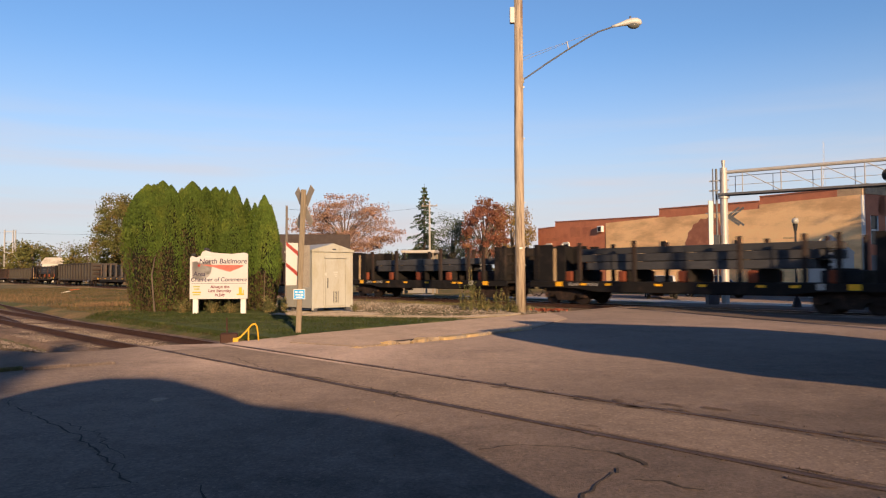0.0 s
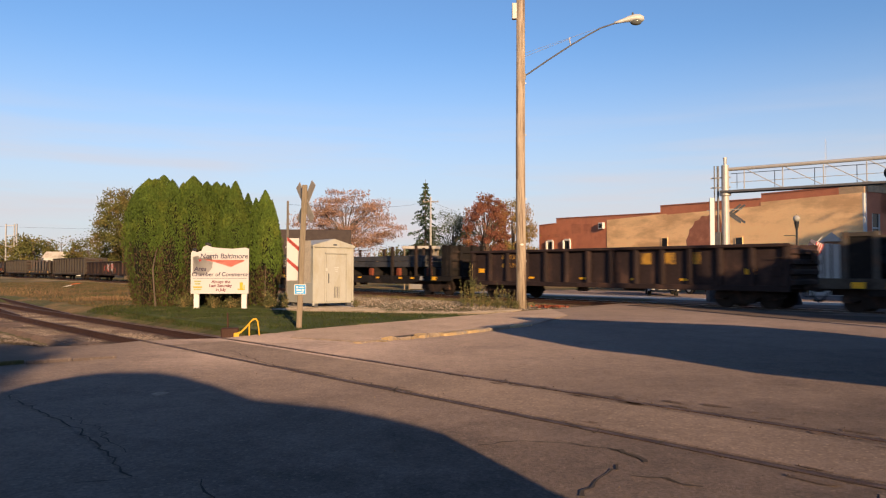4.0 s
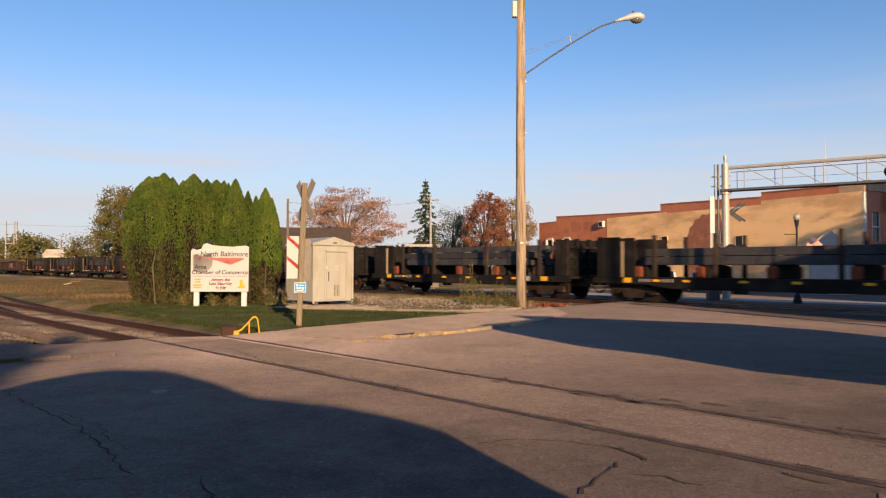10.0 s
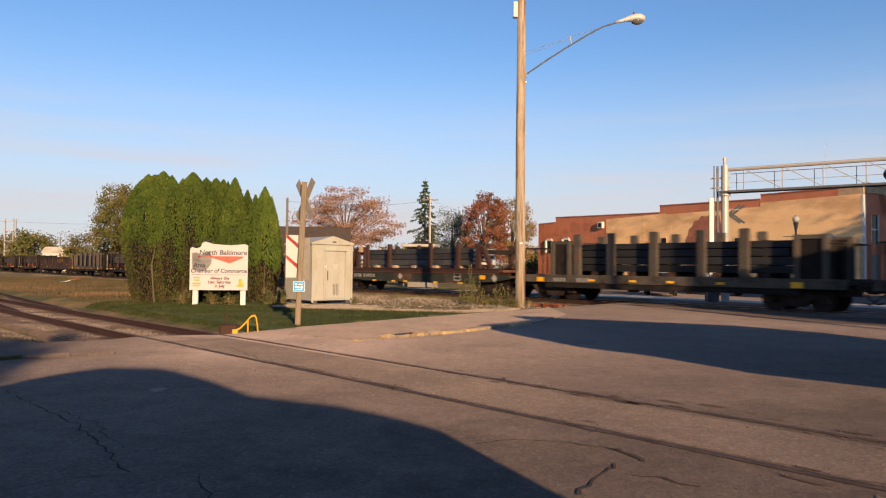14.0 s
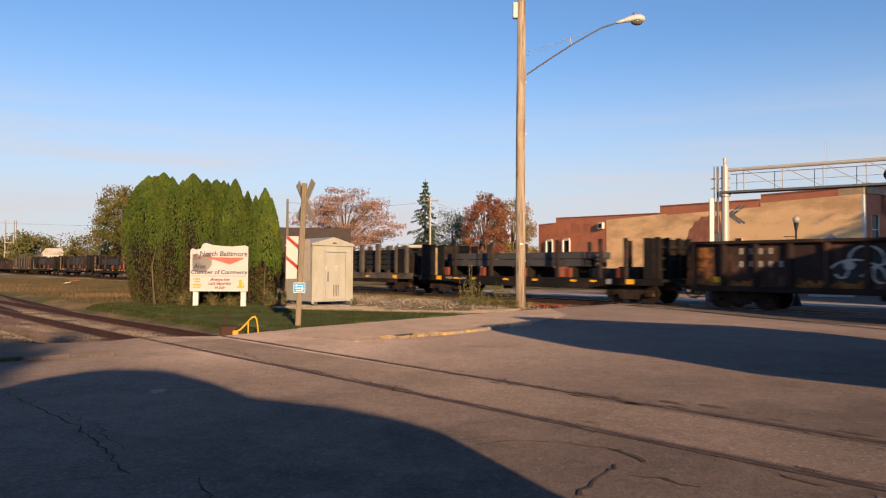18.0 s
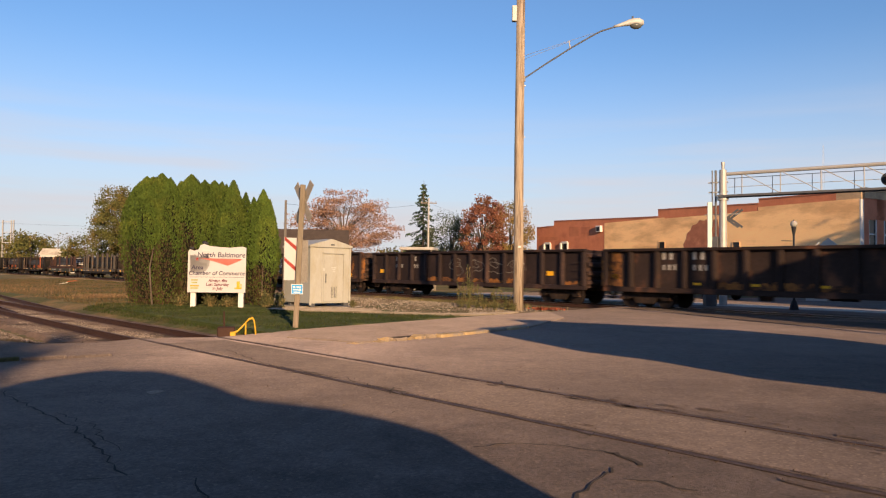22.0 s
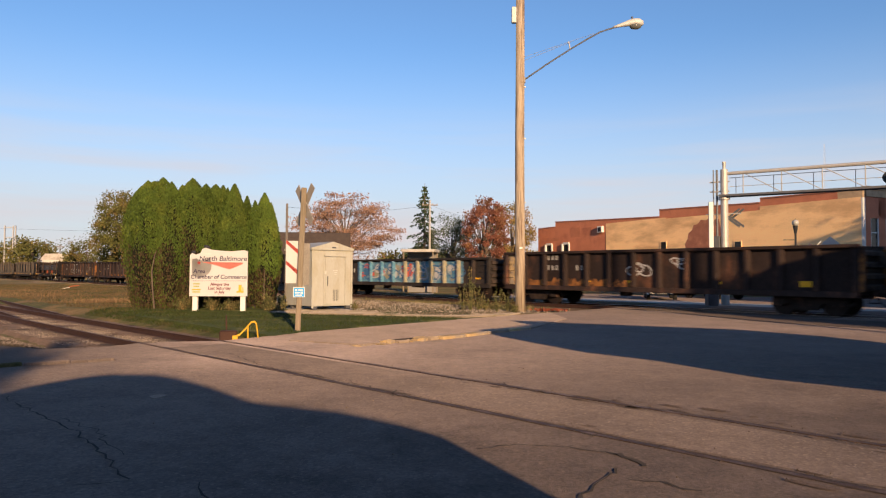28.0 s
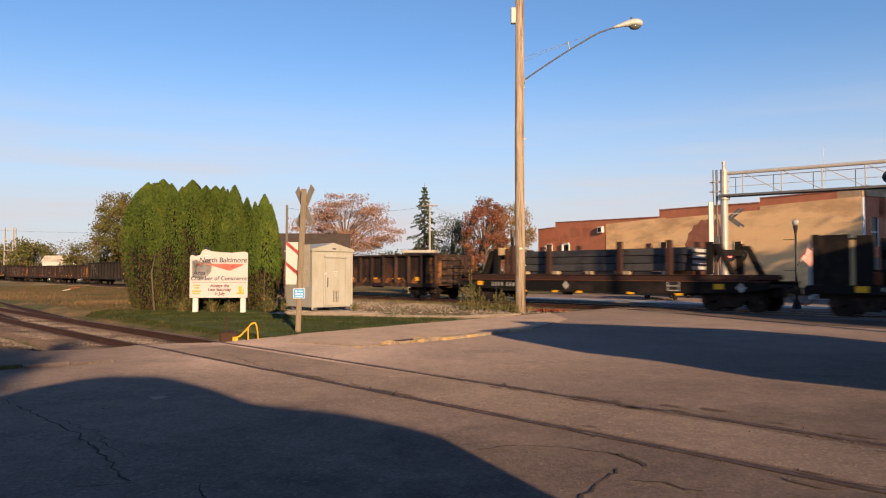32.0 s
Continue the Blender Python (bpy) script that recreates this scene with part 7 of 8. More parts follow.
            if j < len(rows) - 1:
                for k in range(5):
                    part("spacer", boxes((-ll * 0.42 + k * ll * 0.2, -ll * 0.42 + k * ll * 0.2 + 0.12, -half, half, z + 0.002, z + 0.018)), pole_wood, ld)
                z += 0.02
        for y0, y1 in ((-0.9, -0.05), (0.05, 0.9)):
            part("short_beam", boxes((-L / 2 + 1.5, -ll / 2 + off + 1.0 + rnd.uniform(-0.2, 0.2), y0, y1, 1.135, 1.6), bevel=0.02), slab_dark, ld, "dark short steel low on the deck")
        for k in range(3):
            for y in (-0.962, 0.952):
                part("strap", boxes((-ll * 0.3 + k * ll * 0.3, -ll * 0.3 + k * ll * 0.3 + 0.05, y, y + 0.01, 1.68, z)), dark_metal, ld)
        for k in range(3):
            part("tag", boxes((-ll / 2 + off + 0.82, -ll / 2 + off + 0.86, 0.5, 0.75, 1.78 + k * 0.2, 1.87 + k * 0.2)), sign_white, ld)
        moving(ld, t_mid)
    return car, L, W


def stake_flat(t0, t1, label, seed, tall=3.15, paint=None, spots=(4.2, 2.3, 0.1, -2.1, -3.9), racks=(5.15, -6.4)):
    """Flat car with tall timber-faced stakes holding long steel."""
    rnd = random.Random(seed)
    L = (t1 - t0) * SPEED
    car = thing("stake_flat_car", label, "freight car", "cars of the passing train")
    W = HALF - 0.06
    part("deck", boxes((-L / 2, L / 2, -W, W, 1.02, 1.14)), paint or car_black, car)
    for s in (1, -1):
        part("side_sill", boxes((-L / 2, L / 2, s * (W + 0.01) - 0.05, s * (W + 0.01) + 0.03, 0.86, 1.24), bevel=0.01), paint or sill_grey, car)
        part("sill_flange", boxes((-L / 2 + 1.6, L / 2 - 1.6, s * (W - 0.03) - 0.05, s * (W - 0.03) + 0.03, 0.62, 0.858)), car_black, car)
    part("centre_sill", boxes((-L / 2, L / 2, -0.25, 0.25, 0.6, 1.015)), truck_steel, car)
    st = None
    for s in (1, -1):
        for x in spots:
            m = pose(x + (0.0 if s > 0 else 0.4), s * (W - 0.15), 0)
            if st is None:
                st = part("stake", boxes((-0.2, 0.2, -0.1, 0.1, 1.141, tall), bevel=0.03), stake_grey, car, m=m)
            else:
                again(st, m, car)
    for s, x in zip((1, -1), racks):
        part("end_rack", boxes((x - 0.4, x + 0.4, -W + 0.1, -W + 0.16, 1.145, 2.8), (x - 0.4, x + 0.4, W - 0.16, W - 0.1, 1.145, 2.8), (x - 0.05, x + 0.05, -W + 0.21, W - 0.21, 1.145, 2.75), bevel=0.01), car_black, car)
        for y in (-W + 0.1, W - 0.1):
            for k in (-0.5, 0.5):
                part("rack_post", boxes((x + k - 0.11, x + k + 0.11, y - 0.13, y + 0.09, 1.145, 2.9), bevel=0.02), stake_grey, car)
            part("rack_cap", boxes((x - 0.39, x + 0.39, y - 0.1, y + 0.06, 2.72, 2.88), bevel=0.015), stake_grey, car)
        bm = bmesh.new()
        far = s * (L / 2 - 0.12)
        for y in (-W + 0.15, -0.5, 0.5, W - 0.15):
            rod(bm, (far, y, 1.145), (far, y, 2.55), 0.035, None, 6)
        for y in (-W + 0.15, W - 0.15):
            rod(bm, ((x + far) / 2, y, 1.145), ((x + far) / 2, y, 2.55), 0.035, None, 6)
            rod(bm, (x, y, 2.55), (far, y, 2.55), 0.03, None, 6)
        rod(bm, (far, -W + 0.15, 2.55), (far, W - 0.15, 2.55), 0.03, None, 6)
        part("end_railing", bm, stake_dark, car)
    marks(car, L, W + 0.041, 1.0, [L / 2 - 4.4, L / 2 - 6.6, -0.8, -3.0], [L / 2 - 1.3, -L / 2 + 1.7])
    bars(car, "number_bar", word(L / 2 - 2.2, 1.0, 4, 0.19) + word(L / 2 - 3.6, 1.0, 4, 0.19), W + 0.042, letter_yellow if seed % 2 else letter_white)
    gear(car, L)
    moving(car, (t0 + t1) / 2)
    ld = thing("steel_load", "long dark steel slabs stacked between stakes", "steel load", "loads on the passing train")
    ll = racks[0] - racks[1] - 1.6
    mid = (racks[0] + racks[1]) / 2
    for k in range(5):
        part("bolster", boxes((mid - ll * 0.4 + k * ll * 0.2 - 0.15, mid - ll * 0.4 + k * ll * 0.2 + 0.15, -1.15, 1.15, 1.142, 1.42)), truck_steel, ld)
    z = 1.42
    for j, h in enumerate((0.34, 0.34, 0.34, 0.3)):
        e0, e1 = rnd.uniform(-0.3, 0.2), rnd.uniform(-0.2, 0.3)
        for y0, y1 in ((-0.95, -0.02), (0.02, 0.95)):
            part("slab", boxes((mid - ll / 2 + e0, mid + ll / 2 + e1, y0, y1, z + 0.003, z + h - 0.03), bevel=0.02), slab_dark, ld)
        for k in range(4):
            part("spacer", boxes((mid - ll * 0.4 + k * ll * 0.26, mid - ll * 0.4 + k * ll * 0.26 + 0.1, -1.0, 1.0, z + h - 0.028, z + h)), truck_steel, ld)
        z += h
    for k in range(4):
        part("tag", boxes((mid - ll / 2 - 0.36, mid - ll / 2 - 0.32, 0.35, 0.6, 1.55 + k * 0.25, 1.65 + k * 0.25)), sign_white, ld)
    moving(ld, (t0 + t1) / 2)
    return car, L, W


deck_brown = surface("deck_brown", (0.050, 0.025, 0.020), 0.85, 0, 0.35, 1.2, 20, 0.1, None, (0.045, 0.026, 0.02), 0.4, 1.2)


def deep_flat(t0, t1, label, paint, seed):
    """Flat car with a deep straight side girder, end frames and short stakes."""
    rnd = random.Random(seed)
    L = (t1 - t0) * SPEED
    car = thing("deep_sill_flat_car", label, "freight car", "cars of the passing train")
    W = HALF - 0.06
    part("deck", boxes((-L / 2 + 0.6, L / 2 - 0.6, -W + 0.11, W - 0.11, 1.3, 1.44)), car_rust, car)
    for s in (1, -1):
        bm = bmesh.new()
        extrude_profile(bm, [(-L / 2, 0.95), (-L / 2 + 1.2, 0.78), (-L / 2 + 3.5, 0.7), (L / 2 - 3.5, 0.7), (L / 2 - 1.2, 0.78), (L / 2, 0.95), (L / 2, 1.2), (-L / 2, 1.2)], s * W - 0.03, s * W + 0.03)
        part("side_girder", bm, paint, car)
        part("girder_flange", boxes((-L / 2, L / 2, s * W - 0.1, s * W + 0.07, 1.201, 1.24), bevel=0.01), car_rust, car, "rusty middle flange")
        part("upper_band", boxes((-L / 2 + 0.8, L / 2 - 0.8, s * W - 0.06, s * W + 0.01, 1.241, 1.46)), deck_brown, car, "dull red-brown upper side")
        part("girder_flange", boxes((-L / 2 + 0.7, L / 2 - 0.7, s * W - 0.1, s * W + 0.06, 1.461, 1.5), bevel=0.01), deck_brown, car, "rusty top flange")
        part("girder_flange", boxes((-L / 2 + 3.5, L / 2 - 3.5, s * W - 0.1, s * W + 0.1, 0.64, 0.699), bevel=0.01), paint, car)
        x = L / 2 - 2.9 if s > 0 else 2.4 - L / 2
        for y in (-W + 0.1, W - 0.1):
            bm = bmesh.new()
            extrude_profile(bm, [(x + s * 0.8, 1.505), (x + s * 1.07, 1.505), (x + s * 0.42, 2.75), (x + s * 0.15, 2.75)], y - 0.1, y + 0.1)
            box(bm, x - s * 0.18, x + s * 0.14, y - 0.1, y + 0.1, 1.505, 2.85)
            frame_part = part("end_frame", bm, deck_brown if seed % 2 else car_black, car)
            if y > 0 and s > 0:
                part("timber_block", boxes((x - s * 0.62, x - s * 0.19, y - 0.12, y + 0.12, 2.5, 2.9), bevel=0.02), pale_timber, frame_part, "pale timber block on the end frame")
                part("inner_post", boxes((x - s * 0.82, x - s * 0.63, y - 0.1, y + 0.1, 1.505, 2.85), bevel=0.015), deck_brown, frame_part)
        part("end_beam", boxes((x + s * 0.05, x + s * 0.25, -W + 0.21, W - 0.21, 2.3, 2.55)), car_black, car)
        part("end_platform", boxes((s * L / 2 - s * 0.6, s * L / 2, -W + 0.04, W - 0.04, 1.0, 1.1)), truck_steel, car)
    part("centre_sill", boxes((-L / 2, L / 2, -0.25, 0.25, 0.6, 1.11)), truck_steel, car)
    # leaning gusset plate, hand rail and ladder stand over the leading end
    bm = bmesh.new()
    extrude_profile(bm, [(L * 0.452, 1.505), (L * 0.436, 1.95), (L * 0.425, 2.55), (L * 0.403, 2.55), (L * 0.403, 1.505)], 0.3, 0.36)
    part("gusset_plate", bm, car_black, car)
    part("hand_rail", boxes((L * 0.372, L * 0.402, 0.95, 0.98, 2.2, 2.24), (L * 0.372, L * 0.402, 0.95, 0.98, 1.85, 1.88), (L * 0.385, L * 0.387, 0.95, 0.98, 1.505, 2.35)), dark_metal, car)
    ladder = part("ladder_stand", boxes((L / 2 - 0.24, L / 2 - 0.14, 0.6, 0.68, 1.101, 2.55), (L / 2 - 0.24, L / 2 - 0.14, 1.1, 1.18, 1.101, 2.55), bevel=0.01), deck_brown, car)
    for k in range(4):
        part("rung", boxes((L / 2 - 0.2, L / 2 - 0.17, 0.681, 1.099, 1.35 + k * 0.36, 1.39 + k * 0.36)), deck_brown, ladder)
    st = None
    for s in (1, -1):
        for f in (0.273, 0.131, -0.107, -0.251):
            m = pose(L * f, s * (W - 0.2), 0)
            if st is None:
                st = part("stake", boxes((-0.13, 0.13, -0.09, 0.09, 1.502, 3.0), bevel=0.02), deck_brown, car, m=m)
            else:
                again(st, m, car)
    marks(car, L, W + 0.101, 0.67, [L / 2 - 5.0, L / 2 - 7.0, 0.2, -2.6, -L / 2 + 3.7])
    marks(car, L, W + 0.031, 1.02, [], [L / 2 - 1.75, -L / 2 + 2.0])
    bars(car, "number_bar", word(L / 2 - 2.7, 0.98, 4, 0.22) + word(L / 2 - 3.75, 0.98, 6, 0.22), W + 0.032, letter_white)
    for x in (L / 2 - 7.6, -L / 2 + 1.1):
        bm = bmesh.new()
        box(bm, -0.15, 0.15, 0, 0.005, -0.15, 0.15, m=pose(0, 0, 0, 0, 45, 0))
        part("diamond_plate", bm, letter_white, car, "white diamond placard", pose(x, W + 0.031, 0.98))
    part("consolidated_plate", boxes((-0.28, 0.28, 0, 0.004, -0.22, 0.22)), letter_white, car, m=pose(-L / 2 + 4.0, W + 0.031, 1.02))
    part("consolidated_plate", boxes((-0.23, 0.23, 0.004, 0.007, 0.02, 0.17), (-0.23, 0.23, 0.004, 0.007, -0.17, -0.02)), dark_metal, car, m=pose(-L / 2 + 4.0, W + 0.031, 1.02))
    gear(car, L, 1.7)
    moving(car, (t0 + t1) / 2)
    ld = thing("steel_load", "long grey steel slabs stacked on a deep-sided flat car", "steel load", "loads on the passing train")
    ll = L * 0.585
    for k in range(5):
        part("bolster", boxes((-ll * 0.4 + k * ll * 0.2 - 0.15, -ll * 0.4 + k * ll * 0.2 + 0.15, -1.1, 1.1, 1.442, 1.66)), pole_wood, ld)
        if k < 4:
            part("packing", boxes((-ll * 0.4 + k * ll * 0.2 + 0.3, -ll * 0.4 + (k + 1) * ll * 0.2 - 0.3, -0.85, 0.85, 1.442, 1.64)), slab_steel, ld)
    z = 1.66
    for h in (0.35, 0.35, 0.34):
        e0, e1 = rnd.uniform(-0.15, 0.25), rnd.uniform(-0.3, 0.3)
        for y0, y1 in ((-0.92, -0.02), (0.02, 0.92)):
            part("slab", boxes((-ll / 2 + e0, ll / 2 + e1, y0, y1, z + 0.003, z + h - 0.02), bevel=0.02), slab_steel, ld)
        z += h
    for k in range(4):
        part("tag", boxes((-ll / 2 - 0.22, -ll / 2 - 0.18, -0.88, 0.88, 1.72 + k * 0.25, 1.86 + k * 0.25)), sign_white, ld)
    moving(ld, (t0 + t1) / 2)
    return car, L, W


# cars ahead, far down the line
gondola(-14.9, -13.25, 2.7, car_brown, "distant brown gondola car")
gondola(-13.1, -11.45, 2.7, car_grey, "distant weathered grey gondola car")
bulkhead_flat(-11.3, -9.65, "distant black bulkhead flat car with steel", 40)
gondola(-9.5, -7.8, 3.1, car_grey, "tall weathered grey ribbed gondola car", 12)
stake_flat(-7.65, -6.05, "flat car with rusty stakes and dark steel", 41, 2.9)
gondola(-5.9, -4.2, 3.1, car_grey, "tall weathered grey ribbed gondola car", 12)
c, L, W = gondola(-4.05, -2.1, 2.45, car_brown, "low dark brown gondola car with white graffiti", 12)
for i in range(3):
    blob(c, "graffiti", 1.5 - i * 1.0, 1.7, 1.4, 1.0, W + 0.006 + i * 0.001, tag_white, 80 + i)
    squiggle(c, "graffiti", 1.8 - i * 1.5, 1.7, 1.6, 1.0, W + 0.01, tag_red, 60 + i, 0.07, 3)
# cars that pass the crossing
bulkhead_flat(-1.87, -0.38, "black bulkhead flat car loaded with dark steel beams", 1)
bulkhead_flat(-0.22, 1.42, "black bulkhead flat car loaded with dark steel beams", 2, 3)
bulkhead_flat(1.57, 3.19, "black bulkhead flat car loaded with steel and pipe", 3, 2)
c, L, W = gondola(3.35, 5.04, 2.55, car_plum, "dark brown gondola car with faded yellow lettering", 13)
bars(c, "number_bar", word(L / 2 - 2.3, 2.2, 4, 0.26) + word(L / 2 - 2.3, 1.75, 6, 0.24), W + 0.006, letter_yellow)
bars(c, "logo_bar", [(-2.4, 2.02, 0.5, 0.5), (-3.55, 2.02, 0.5, 0.5), (-4.7, 2.02, 0.5, 0.5)], W + 0.006, letter_yellow, "large faded yellow letter shape")
marks(c, L, W + 0.006, 1.12, [4.2, 1.0, -1.8, -4.2], [])
marks(c, L, W + 0.006, 1.47, [], [L / 2 - 0.7, -L / 2 + 1.5])
stake_flat(5.14, 6.64, "flat car with tall grey stakes holding dark steel", 5, 3.2, None, (4.9, 2.8, 0.8, -1.5, -3.3, -4.9), (6.2, -6.1))
bulkhead_flat(6.68, 8.25, "black bulkhead flat car loaded with grey steel beams", 6, 2)
bulkhead_flat(8.42, 10.025, "black bulkhead flat car loaded with steel and orange bolsters", 7, 2)
bulkhead_flat(10.16, 11.775, "black bulkhead flat car loaded with grey steel beams", 8, 2)
deep_flat(11.97, 13.64, "dark green deep-sided flat car with rusty end frames", car_green, 9)
stake_flat(13.72, 15.24, "flat car with tall grey stakes holding dark steel", 10, 3.2)
stake_flat(15.32, 16.84, "flat car with tall grey stakes holding dark steel", 11, 3.1)
bulkhead_flat(16.9, 18.52, "black bulkhead flat car loaded with stepped steel beams", 12, 2)
c, L, W = gondola(18.65, 20.33, 2.72, car_brown, "brown gondola car with orange ends and white graffiti", 13, end_paint=car_orange)
bars(c, "number_bar", word(L / 2 - 2.1, 2.3, 4, 0.25, 1.9) + word(L / 2 - 2.1, 1.8, 6, 0.25, 1.9), W + 0.006, letter_white)
part("end_panel", boxes((L / 2 - 0.95, L / 2 - 0.25, W, W + 0.012, 0.93, 2.47)), car_orange, c, "orange rusted end panel")
rust_band(c, L, L / 2 - 6.3, L / 2 - 1.2, 13, W + 0.004, 0.93, 0.36, 1)
# a black-filled piece under white arcs, then thin tan letter shapes
for k, (x, z, w, h) in enumerate(((2.6, 1.5, 1.3, 0.8), (1.7, 1.85, 1.4, 1.1), (0.9, 1.5, 1.5, 0.9), (-0.1, 1.75, 1.3, 1.2), (-0.9, 1.4, 1.2, 0.6))):
    blob(c, "graffiti", x, z, w, h, W + 0.005 + k * 0.0015, dark_metal, 120 + k, "sprayed black ground")
for k, (x, z, rx, rz, a0, a1) in enumerate(((1.95, 1.95, 0.55, 0.5, -40, 200), (2.3, 1.2, 1.0, 0.75, 35, 175), (0.2, 2.0, 0.6, 0.45, 10, 190), (1.0, 1.1, 1.2, 0.75, 20, 150), (2.75, 1.6, 0.22, 0.3, 90, 330), (2.5, 1.75, 0.15, 0.12, 0, 350), (-0.4, 1.75, 0.35, 0.25, 90, 330), (-0.95, 1.3, 0.6, 0.35, 0, 180), (0.75, 1.95, 0.18, 0.3, 60, 300), (-0.6, 1.45, 0.25, 0.12, 180, 380), (1.5, 1.45, 0.25, 0.3, 250, 420), (0.1, 1.4, 0.35, 0.2, 190, 340))):
    arc(c, x, z, rx, rz, a0, a1, W + 0.0155 + k * 0.0004, tag_white, 20 + k, 0.038)
for k, (x, z, rx, rz, a0, a1) in enumerate(((-2.5, 1.6, 0.38, 0.62, 60, 350), (-2.55, 1.5, 0.2, 0.02, 0, 180), (-3.15, 1.6, 0.04, 0.6, 90, 270), (-3.35, 1.85, 0.22, 0.3, -90, 100), (-3.45, 1.35, 0.3, 0.3, 20, 90), (-3.85, 1.6, 0.05, 0.6, 90, 270), (-4.1, 1.6, 0.2, 0.6, 20, 160), (-4.65, 1.62, 0.33, 0.6, 40, 340), (-4.6, 1.5, 0.17, 0.2, 0, 350))):
    arc(c, x, z, rx, rz, a0, a1, W + 0.006 + k * 0.0004, letter_white, 60 + k, 0.022)
part("placard", boxes((-0.3, 0.3, 0, 0.004, -0.2, 0.2)), letter_white, c, m=pose(-5.95, W + 0.004, 1.8))
part("placard", boxes((-0.24, 0.24, 0.004, 0.007, -0.14, 0.14)), car_plum, c, m=pose(-5.95, W + 0.004, 1.8))
blob(c, "flaking_paint", -L / 2 + 1.25, 1.9, 0.6, 1.2, W + 0.005, car_orange, 77, "flaking orange paint")
marks(c, L, W + 0.006, 1.17, [], [L / 2 - 1.0, -L / 2 + 3.8, -L / 2 + 1.4])
c, L, W = gondola(20.46, 22.134, 2.66, car_plum, "dark brown gondola car with white numbers", 13)
bars(c, "number_bar", word(L / 2 - 2.4, 2.25, 2, 0.3) + word(L / 2 - 3.9, 2.25, 2, 0.3) + word(L / 2 - 2.4, 1.8, 3, 0.25) + word(L / 2 - 3.9, 1.8, 3, 0.25), W + 0.006, letter_white)
for i in range(4):
    squiggle(c, "graffiti", 0.6 - i * 1.5, 1.8, 1.3, 1.0, W + 0.007, letter_faint, 70 + i, 0.022, 2)
rust_band(c, L, -L / 2, L / 2 - 6, 13, W + 0.004, 0.93, 0.3, 7)
marks(c, L, W + 0.006, 1.47, [], [L / 2 - 0.9, -L / 2 + 2.2])
c, L, W = gondola(22.235, 23.93, 2.63, car_brown, "rusty gondola car with orange corners and yellow reflectors", 13, end_paint=car_orange)
bars(c, "number_bar", word(L / 2 - 3.0, 2.3, 2, 0.34) + word(L / 2 - 4.4, 2.3, 2, 0.34) + word(L / 2 - 3.0, 1.8, 3, 0.25) + word(L / 2 - 4.4, 1.8, 3, 0.25), W + 0.006, letter_white)
part("end_panel", boxes((L / 2 - 0.9, L / 2 - 0.24, W, W + 0.012, 0.93, 2.47)), car_orange, c, "orange rusted end panel")
part("end_panel", boxes((-L / 2 + 0.24, -L / 2 + 1.2, W, W + 0.012, 0.93, 2.47)), car_orange, c, "orange rusted end panel")
rust_band(c, L, -L / 2 + 1.4, L / 2 - 5.3, 13, W + 0.004, 0.93, 0.34, 2)
part("placard", boxes((-0.3, 0.3, 0, 0.004, -0.22, 0.22)), letter_white, c, m=pose(-L / 2 + 2.7, W + 0.01, 1.85))
part("placard", boxes((-0.25, 0.25, 0.004, 0.007, 0.02, 0.17), (-0.25, 0.25, 0.004, 0.007, -0.17, -0.02)), dark_metal, c, m=pose(-L / 2 + 2.7, W + 0.01, 1.85))
marks(c, L, W + 0.006, 1.12, [4.0, 1.6, -0.9, -4.2], [])
marks(c, L, W + 0.006, 1.37, [], [L / 2 - 0.55, -L / 2 + 1.0])
c, L, W = gondola(24.04, 25.68, 2.9, car_char, "tall black gondola car with white lettering", 13)
bars(c, "number_bar", word(L / 2 - 1.8, 2.5, 4, 0.24) + word(L / 2 - 1.8, 2.1, 6, 0.22) + word(L / 2 - 1.8, 1.65, 4, 0.12) + word(L / 2 - 2.6, 1.65, 4, 0.12) + word(L / 2 - 1.8, 1.45, 5, 0.1), W + 0.006, letter_white)
marks(c, L, W + 0.006, 1.42, [L / 2 - 4.0, 0.9, -2.6, L / 2 - 0.9], [-L / 2 + 2.1])
c, L, W = gondola(25.81, 27.5, 2.38, car_char, "low dark gondola car covered in bright graffiti", 14)
bars(c, "number_bar", word(L / 2 - 1.9, 2.0, 2, 0.25) + word(L / 2 - 3.0, 2.0, 2, 0.25) + word(L / 2 - 1.9, 1.65, 2, 0.3) + word(L / 2 - 2.9, 1.65, 2, 0.3) + word(L / 2 - 3.8, 1.65, 2, 0.3), W + 0.006, letter_white)
rnd = random.Random(90)
x0, x1 = L / 2 - 4.5, -L / 2 + 2.2
part("graffiti", boxes((x1, x0, W, W + 0.004, 0.925, 2.2)), tag_teal, c, "broad sprayed ground of pale teal")
colours = (tag_teal, tag_white, tag_blue, tag_white, tag_yellow, tag_teal, tag_red, tag_blue)
for i in range(46):
    x = x0 - 0.3 - (x0 - x1 - 0.6) * ((i * 0.618) % 1.0)
    warm = x < -2.0
    mt = colours[i % 8] if not warm else (tag_yellow, tag_white, tag_teal, tag_yellow)[i % 4]
    w, h = rnd.uniform(0.25, 0.8), rnd.uniform(0.3, 0.95)
    z = min(2.15 - h * 0.58, max(0.98 + h * 0.58, rnd.uniform(1.05, 2.1)))
    blob(c, "graffiti", max(x1 + w * 0.6, min(x0 - w * 0.6, x)), z, w, h, W + 0.005 + i * 0.0003, mt, 400 + i)
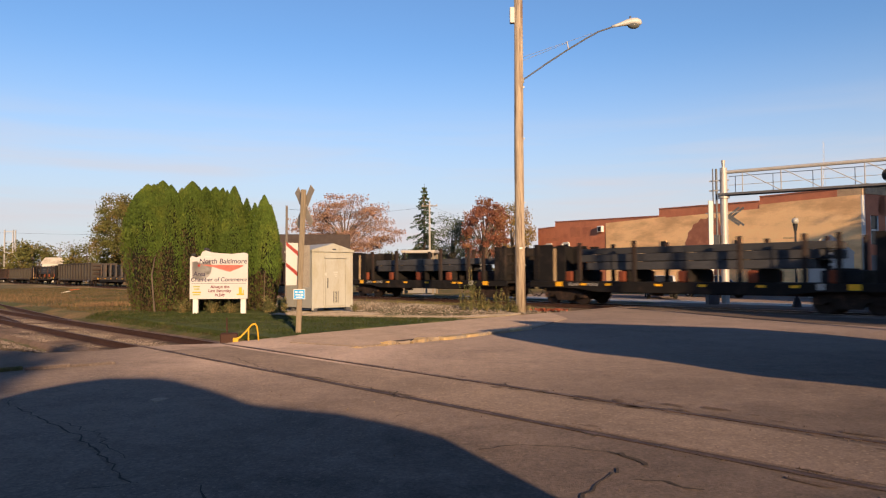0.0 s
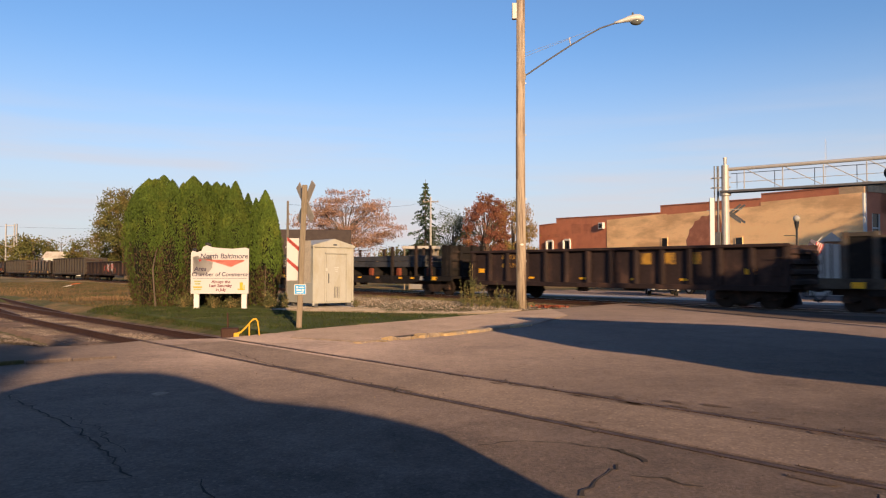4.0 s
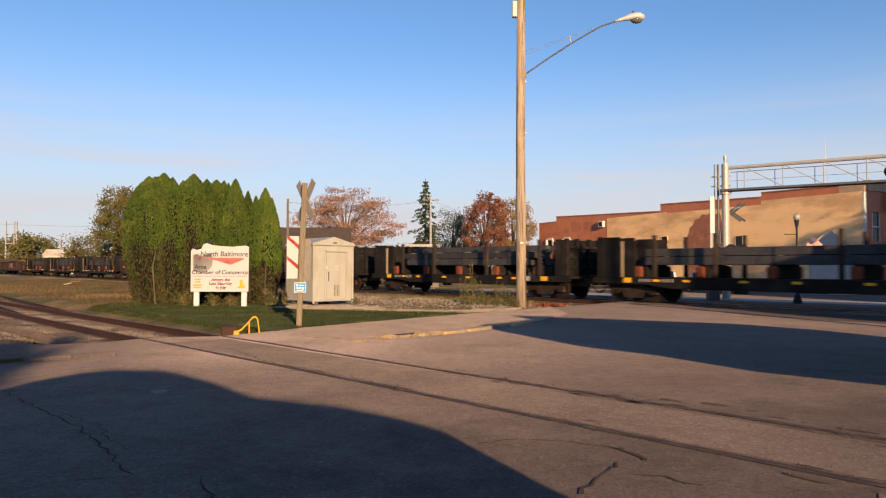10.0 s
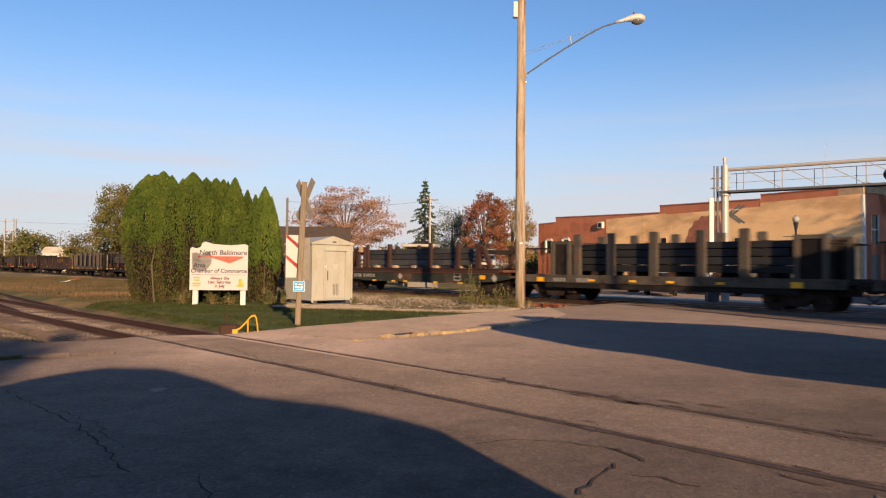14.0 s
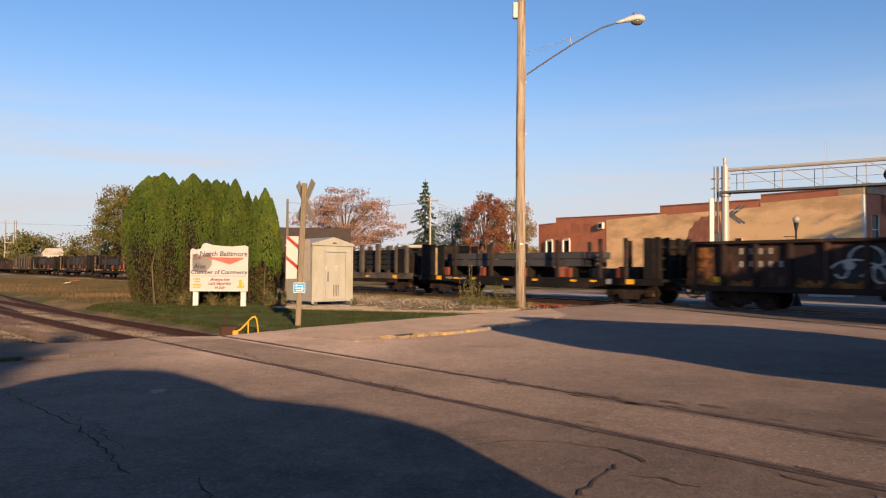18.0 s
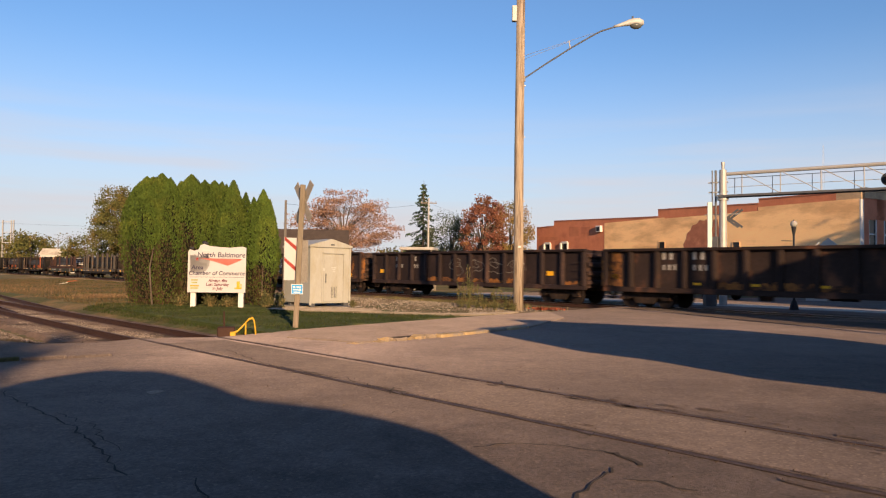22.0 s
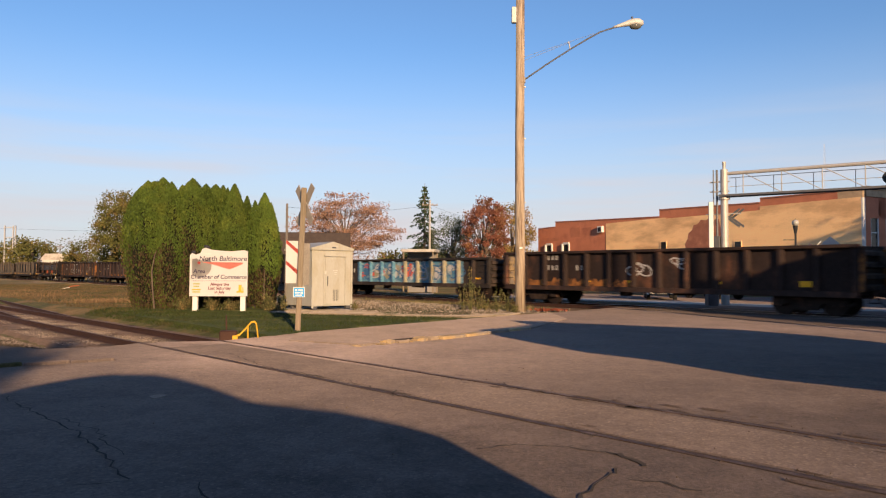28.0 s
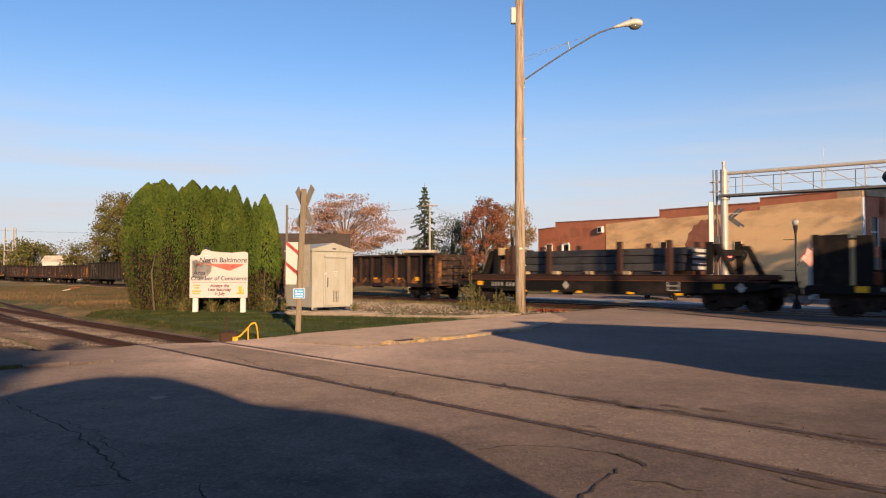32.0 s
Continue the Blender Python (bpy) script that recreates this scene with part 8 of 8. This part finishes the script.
for k, (x, z, w, h) in enumerate(((x0 - 0.5, 1.35, 0.8, 0.4), (x0 - 1.1, 1.95, 0.7, 0.35), (x0 - 1.7, 1.4, 0.5, 0.35), (x0 - 2.9, 1.45, 0.4, 0.4))):
    blob(c, "graffiti", x, z, w, h, W + 0.0192 + k * 0.0001, tag_red, 480 + k)
for i in range(7):
    squiggle(c, "graffiti", x0 - 0.9 - i * (x0 - x1 - 1.6) / 6, 1.62, 1.5, 1.1, W + 0.02, (tag_blue, tag_white, tag_blue)[i % 3], 91 + i, 0.045, 2, "sprayed letter outline")
for o in c.children:
    if o.name.startswith("rib") and o.matrix_basis.translation.y > 0 and x1 < o.matrix_basis.translation.x < x0:
        o.material_slots[0].link = "OBJECT"
        o.material_slots[0].material = tag_teal if o.matrix_basis.translation.x > -1 else tag_yellow
marks(c, L, W + 0.006, 1.22, [L / 2 - 0.7, -L / 2 + 1.2], [], 0.8, 0.08)
c, L, W = gondola(27.61, 29.277, 2.61, car_brown, "rusty brown gondola car with orange end and white numbers", 13, end_paint=car_orange)
bars(c, "number_bar", word(L / 2 - 2.6, 2.3, 4, 0.25) + word(L / 2 - 2.6, 1.8, 4, 0.25) + word(L / 2 - 4.6, 1.8, 2, 0.25), W + 0.006, letter_white)
part("end_panel", boxes((L / 2 - 0.6, L / 2 - 0.24, W, W + 0.012, 0.93, 2.47)), yellow_curb, c, "yellow rusted end panel")
rust_band(c, L, L / 2 - 7.0, L / 2 - 1.0, 13, W + 0.004, 0.93, 0.42, 3)
squiggle(c, "graffiti", 0.4, 1.7, 1.2, 0.8, W + 0.007, tag_white, 51, 0.03, 3)
squiggle(c, "graffiti", -1.6, 2.0, 0.9, 0.5, W + 0.007, tag_white, 52, 0.03, 2)
marks(c, L, W + 0.006, 1.17, [3.2, 0.8, -3.2], [L / 2 - 0.9, -L / 2 + 1.8])
c, L, W = gondola(29.4, 31.07, 2.72, car_brown, "rusty gondola car with flaking yellow and orange paint", 13, end_paint=car_orange)
part("end_panel", boxes((L / 2 - 1.4, L / 2 - 0.24, W, W + 0.012, 0.93, 2.47)), car_orange, c, "orange rusted end panel")
part("end_panel", boxes((-L / 2 + 0.24, -L / 2 + 1.1, W, W + 0.012, 0.93, 2.47)), car_orange, c, "orange rusted end panel")
rust_band(c, L, -L / 2 + 1.3, L / 2 - 1.5, 13, W + 0.004, 0.93, 0.42, 4)
squiggle(c, "graffiti", 4.0, 2.0, 1.4, 0.8, W + 0.007, letter_white, 53, 0.03, 3)
marks(c, L, W + 0.006, 1.20, [5.4, 3.0, 0.6, -2.0, -4.4], [L / 2 - 0.9, -L / 2 + 1.9], 0.8, 0.08)
deep_flat(31.25, 32.97, "black deep-sided flat car with steel slabs", car_black, 20)
bulkhead_flat(33.1, 34.66, "black bulkhead flat car loaded with dark steel", 21)
for o in list(bogie.children_recursive):
    bpy.data.objects.remove(o)
bpy.data.objects.remove(bogie)


# ---- what moves ----
def motions():
    for ob, t_mid in MOVING:
        walk(ob, [(t, train_pose(t_mid, t)) for t in RUN])
    for k, ob in enumerate(FLAG_STRIPS):
        walk(ob, flag_rows(k))
    # the wheels roll: a key every fifteenth of a second
    spin = math.degrees(SPEED / 0.457)
    steps = [i / 15 for i in range(int(SECONDS * 15) + 1)]
    for ob, x in WHEELSETS:
        walk(ob, [(t, pose(x, 0, 0.457, 0, spin * t, 0)) for t in steps])


motions()
